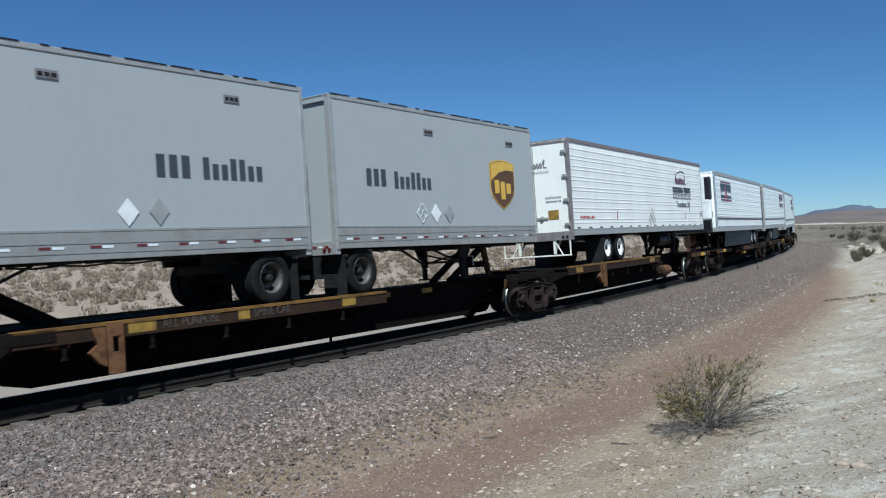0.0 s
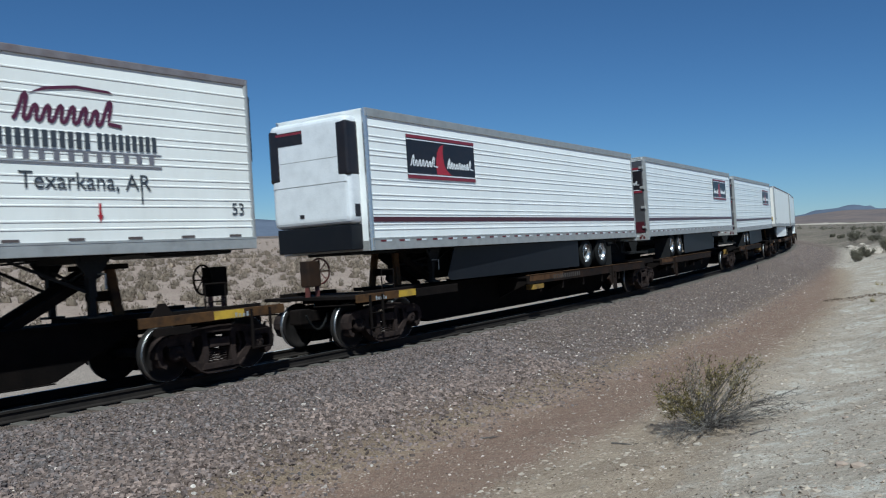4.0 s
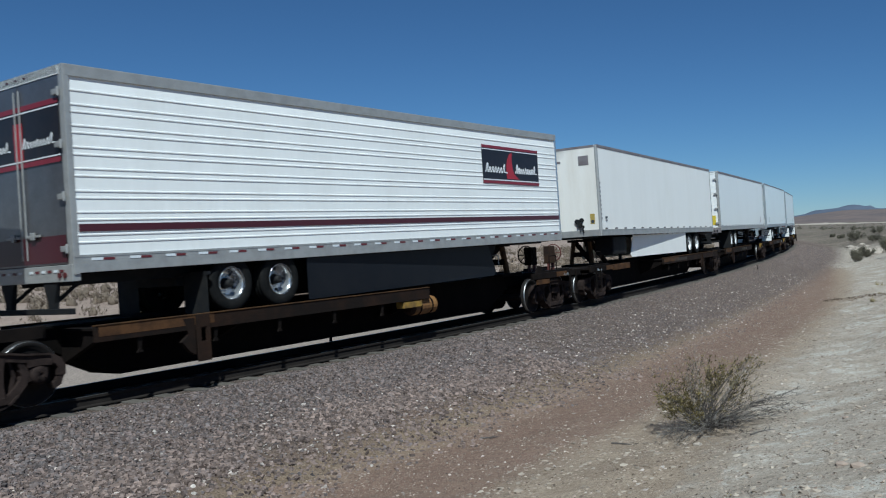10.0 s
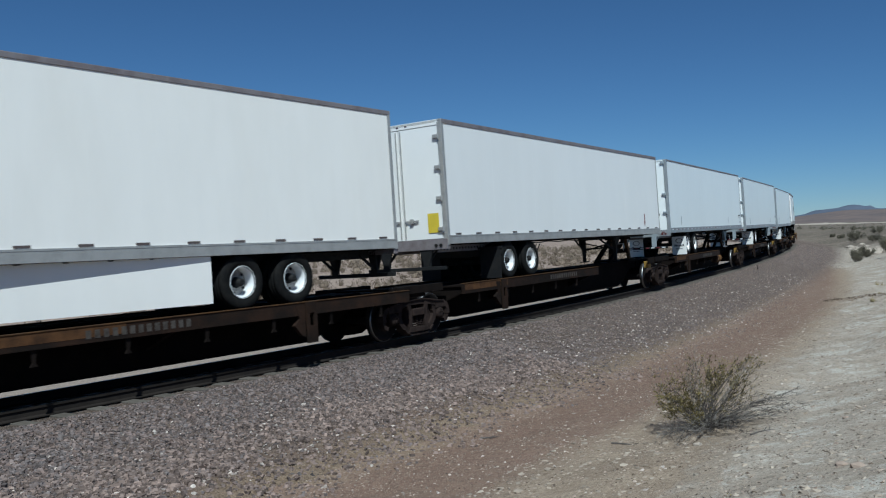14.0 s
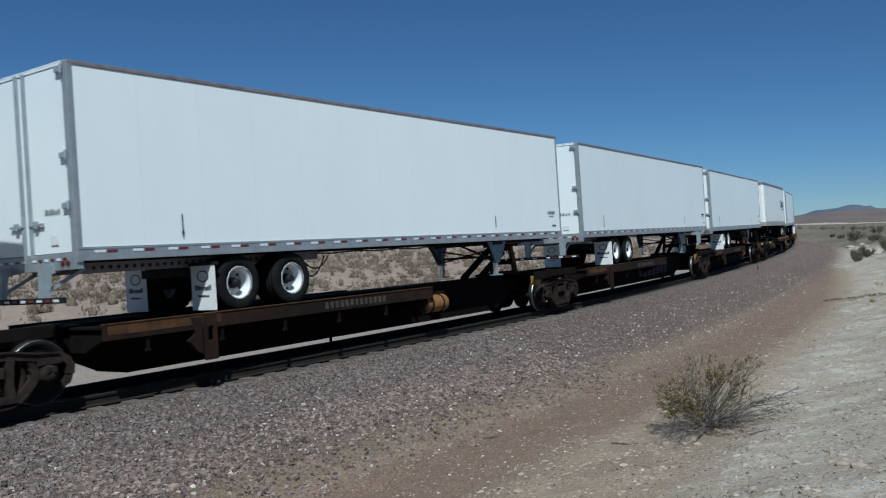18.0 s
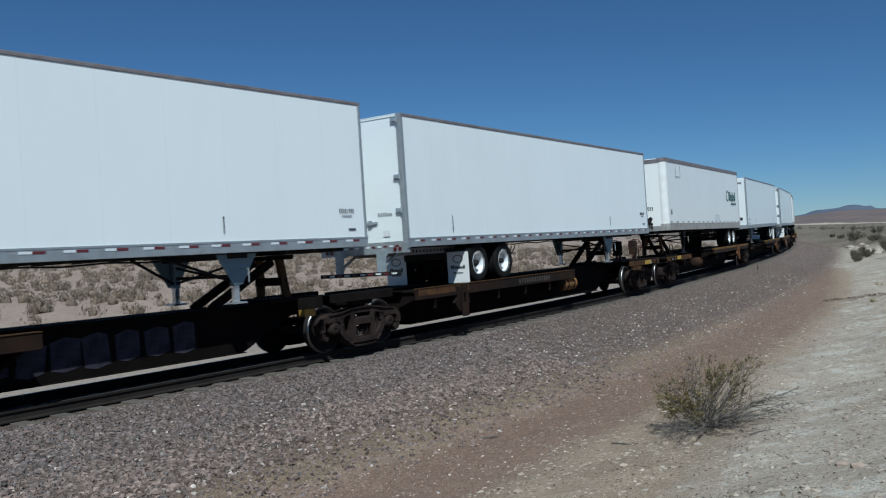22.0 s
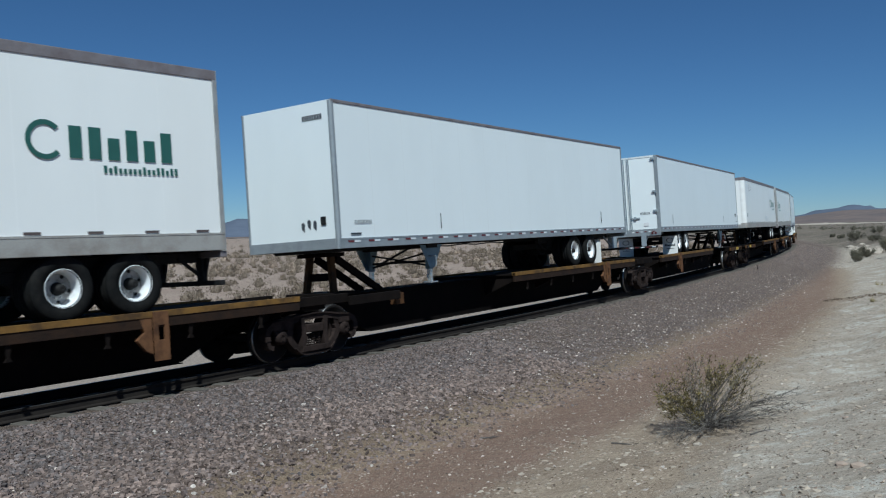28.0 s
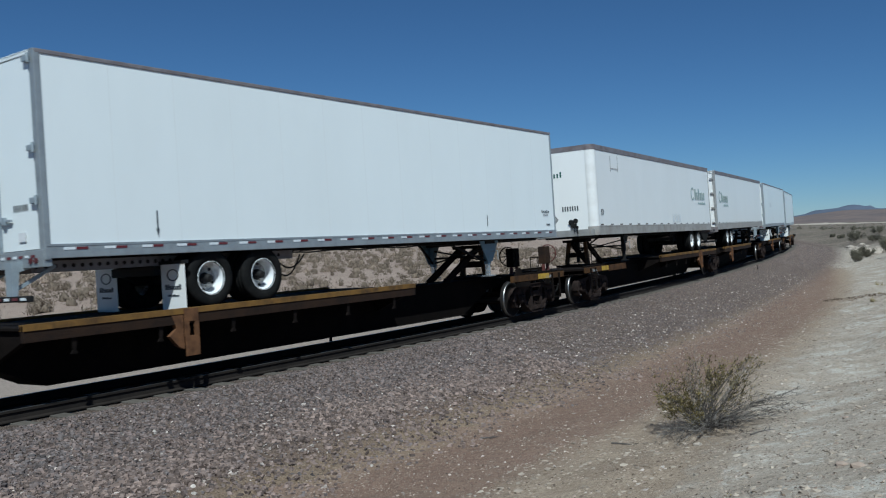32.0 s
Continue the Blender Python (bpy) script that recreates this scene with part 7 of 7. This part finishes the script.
    crown = new("crown", soup("crown", q, np.arange(n * 4).reshape(-1, 4), leaf))
    crown.parent = t
    crown["label"] = "small olive-yellow leaves in loose clumps"


creosote(11.35, 9.22)
bush(7.0, 10.9, 0.12, 0.7, 12, 20, "low dry twiggy plant on the bank", 0.93)
for i, (s, u, h) in enumerate(((121.4, 8.6, 1.5), (127, 9.6, 1.2), (140, 9.4, 0.8), (150, 9.9, 0.6), (114, 10.2, 0.9), (70.6, 6.7, 0.75), (75, 7.3, 0.8), (68, 9.0, 1.2), (92, 9.4, 0.7), (130, 12.5, 1.2))):
    bush(s, u, h, h * 1.8, 40 + i, 2600, "dusty green desert bush by the track", 0.15)

# stones on the near bank
rs = np.random.RandomState(37)
for i in range(34):
    s, u, r_ = 4 + 16 * rs.uniform() ** 1.3, rs.uniform(8.5, 14.5), 0.025 + 0.05 * rs.uniform() ** 2
    if i < 4:                                        # the larger ones
        s, u, r_ = ((8.3, 11.63, 0.055), (7.7, 11.89, 0.08), (10.6, 11.19, 0.05), (11.0, 10.6, 0.05))[i]
    bm = B()
    bmesh.ops.create_icosphere(bm, subdivisions=1, radius=r_)
    for v in bm.verts:
        v.co *= 1 + 0.45 * noise.noise(v.co * 1.6 / r_ + Vector((i * 5.0, 3.0, 0)))
        v.co.z *= 0.6
    ob = tagged(new("stone", mesh_of("stone", bm, pebble if i % 3 else rock_pale)), "small rough stone lying on the pale bank", "stone", "stones on the bank")
    ob.location = ground_at(np.array([s]), np.array([u]))[0]

# pale rocks on the far bank
rs = np.random.RandomState(33)
for i in range(24):
    s = rs.uniform(80, 112)
    u, r_ = 7.6 - 0.01 * (s - 80) + rs.uniform(-0.6, 1.6), rs.uniform(0.2, 0.6)
    bm = B()
    bmesh.ops.create_icosphere(bm, subdivisions=2, radius=r_)
    for v in bm.verts:
        v.co *= 1 + 0.35 * noise.noise(v.co * 2.5 / r_ + Vector((i * 7.0, 0, 0)))
        v.co.z *= 0.55
    ob = tagged(new("rock", mesh_of("rock", bm, rock_pale)), "pale weathered rock on the bank", "rock", "rocks on the bank")
    ob.location = ground_at(np.array([s]), np.array([u]))[0]


def stick(s, u, ln, turn, seed):
    r = random.Random(seed)
    bm, p = B(), Vector((0, 0, 0.012))
    d = Vector((1, 0, 0.05))
    for k in range(5):
        q = p + d.normalized() * ln / 5
        rod(bm, p, q, 0.015 - 0.0016 * k, 6, 0.0135 - 0.0016 * k)
        if k in (2, 3):
            rod(bm, q, q + Vector((0.10, r.uniform(-0.1, 0.1), 0.03)), 0.005, 5, 0.003)
        p, d = q, d + Vector((0, r.uniform(-0.25, 0.25), r.uniform(-0.05, 0.05)))
    ob = tagged(new("stick", mesh_of("stick", bm, bark)), "dark dead stick lying on the dirt", "stick", "sticks on the ground")
    c = ground_at(np.array([float(s)]), np.array([float(u)]))[0]
    ob.matrix_basis = pose(*c, 0, 0, turn)


stick(10.45, 8.25, 0.50, 5, 1)
stick(10.6, 6.0, 0.26, 30, 2)
stick(10.2, 10.2, 0.4, 75, 3)

# thin marker stakes: one beyond the track, one on the shoulder
for (x, y), h in (((-18.32, 18.25), 0.95),):
    z = float(ground_z(np.array([x]), np.array([y]))[0])
    ob = tagged(new("marker_stake", mesh_of("marker_stake", box(B(), -0.03, 0.03, -0.03, 0.03, -0.05, h, 0.006), car_dark)), "thin dark marker stake beyond the track", "stake")
    ob.location = (x, y, z)
c = bed_xyz(np.array([51.0]), np.array([1.95]))[0]
ob = tagged(new("marker_stake", mesh_of("marker_stake", box(B(), -0.025, 0.025, -0.025, 0.025, -0.05, 0.24, 0.005), car_dark)), "short dark stake in the ballast shoulder", "stake")
ob.location = c


# ---- what moves: the train rolls past ----
def motions():
    times = [0.5 * i for i in range(65)]
    for ob, s0, s1 in units:
        walk(ob, [(t, track_pose(s0 - gone(t), s1 - gone(t))) for t in times])
    for ob, k, s, ln, rear_near in loads:
        _, s0, s1 = units[k]
        off = pose(s - s0, 0, 0) if rear_near else pose(s + ln - s0, 0, 0, 0, 0, 180)
        walk(ob, [(t, track_pose(s0 - gone(t), s1 - gone(t)) @ off) for t in times])
    fine = [0.1 * i for i in range(321)]
    for ob, s in zip(bogie_things, bogies):
        walk(ob, [(t, track_pose(s - gone(t) - 0.9, s - gone(t) + 0.9) @ pose(0.9, 0, 0)) for t in times])
        for w in ob.children:
            if w.name.startswith("wheelset"):
                x = w.matrix_basis.translation.x
                walk(w, [(t, pose(x, 0, WHEEL_R) @ Matrix.Rotation(-gone(t) / WHEEL_R, 4, "Y")) for t in fine])


motions()
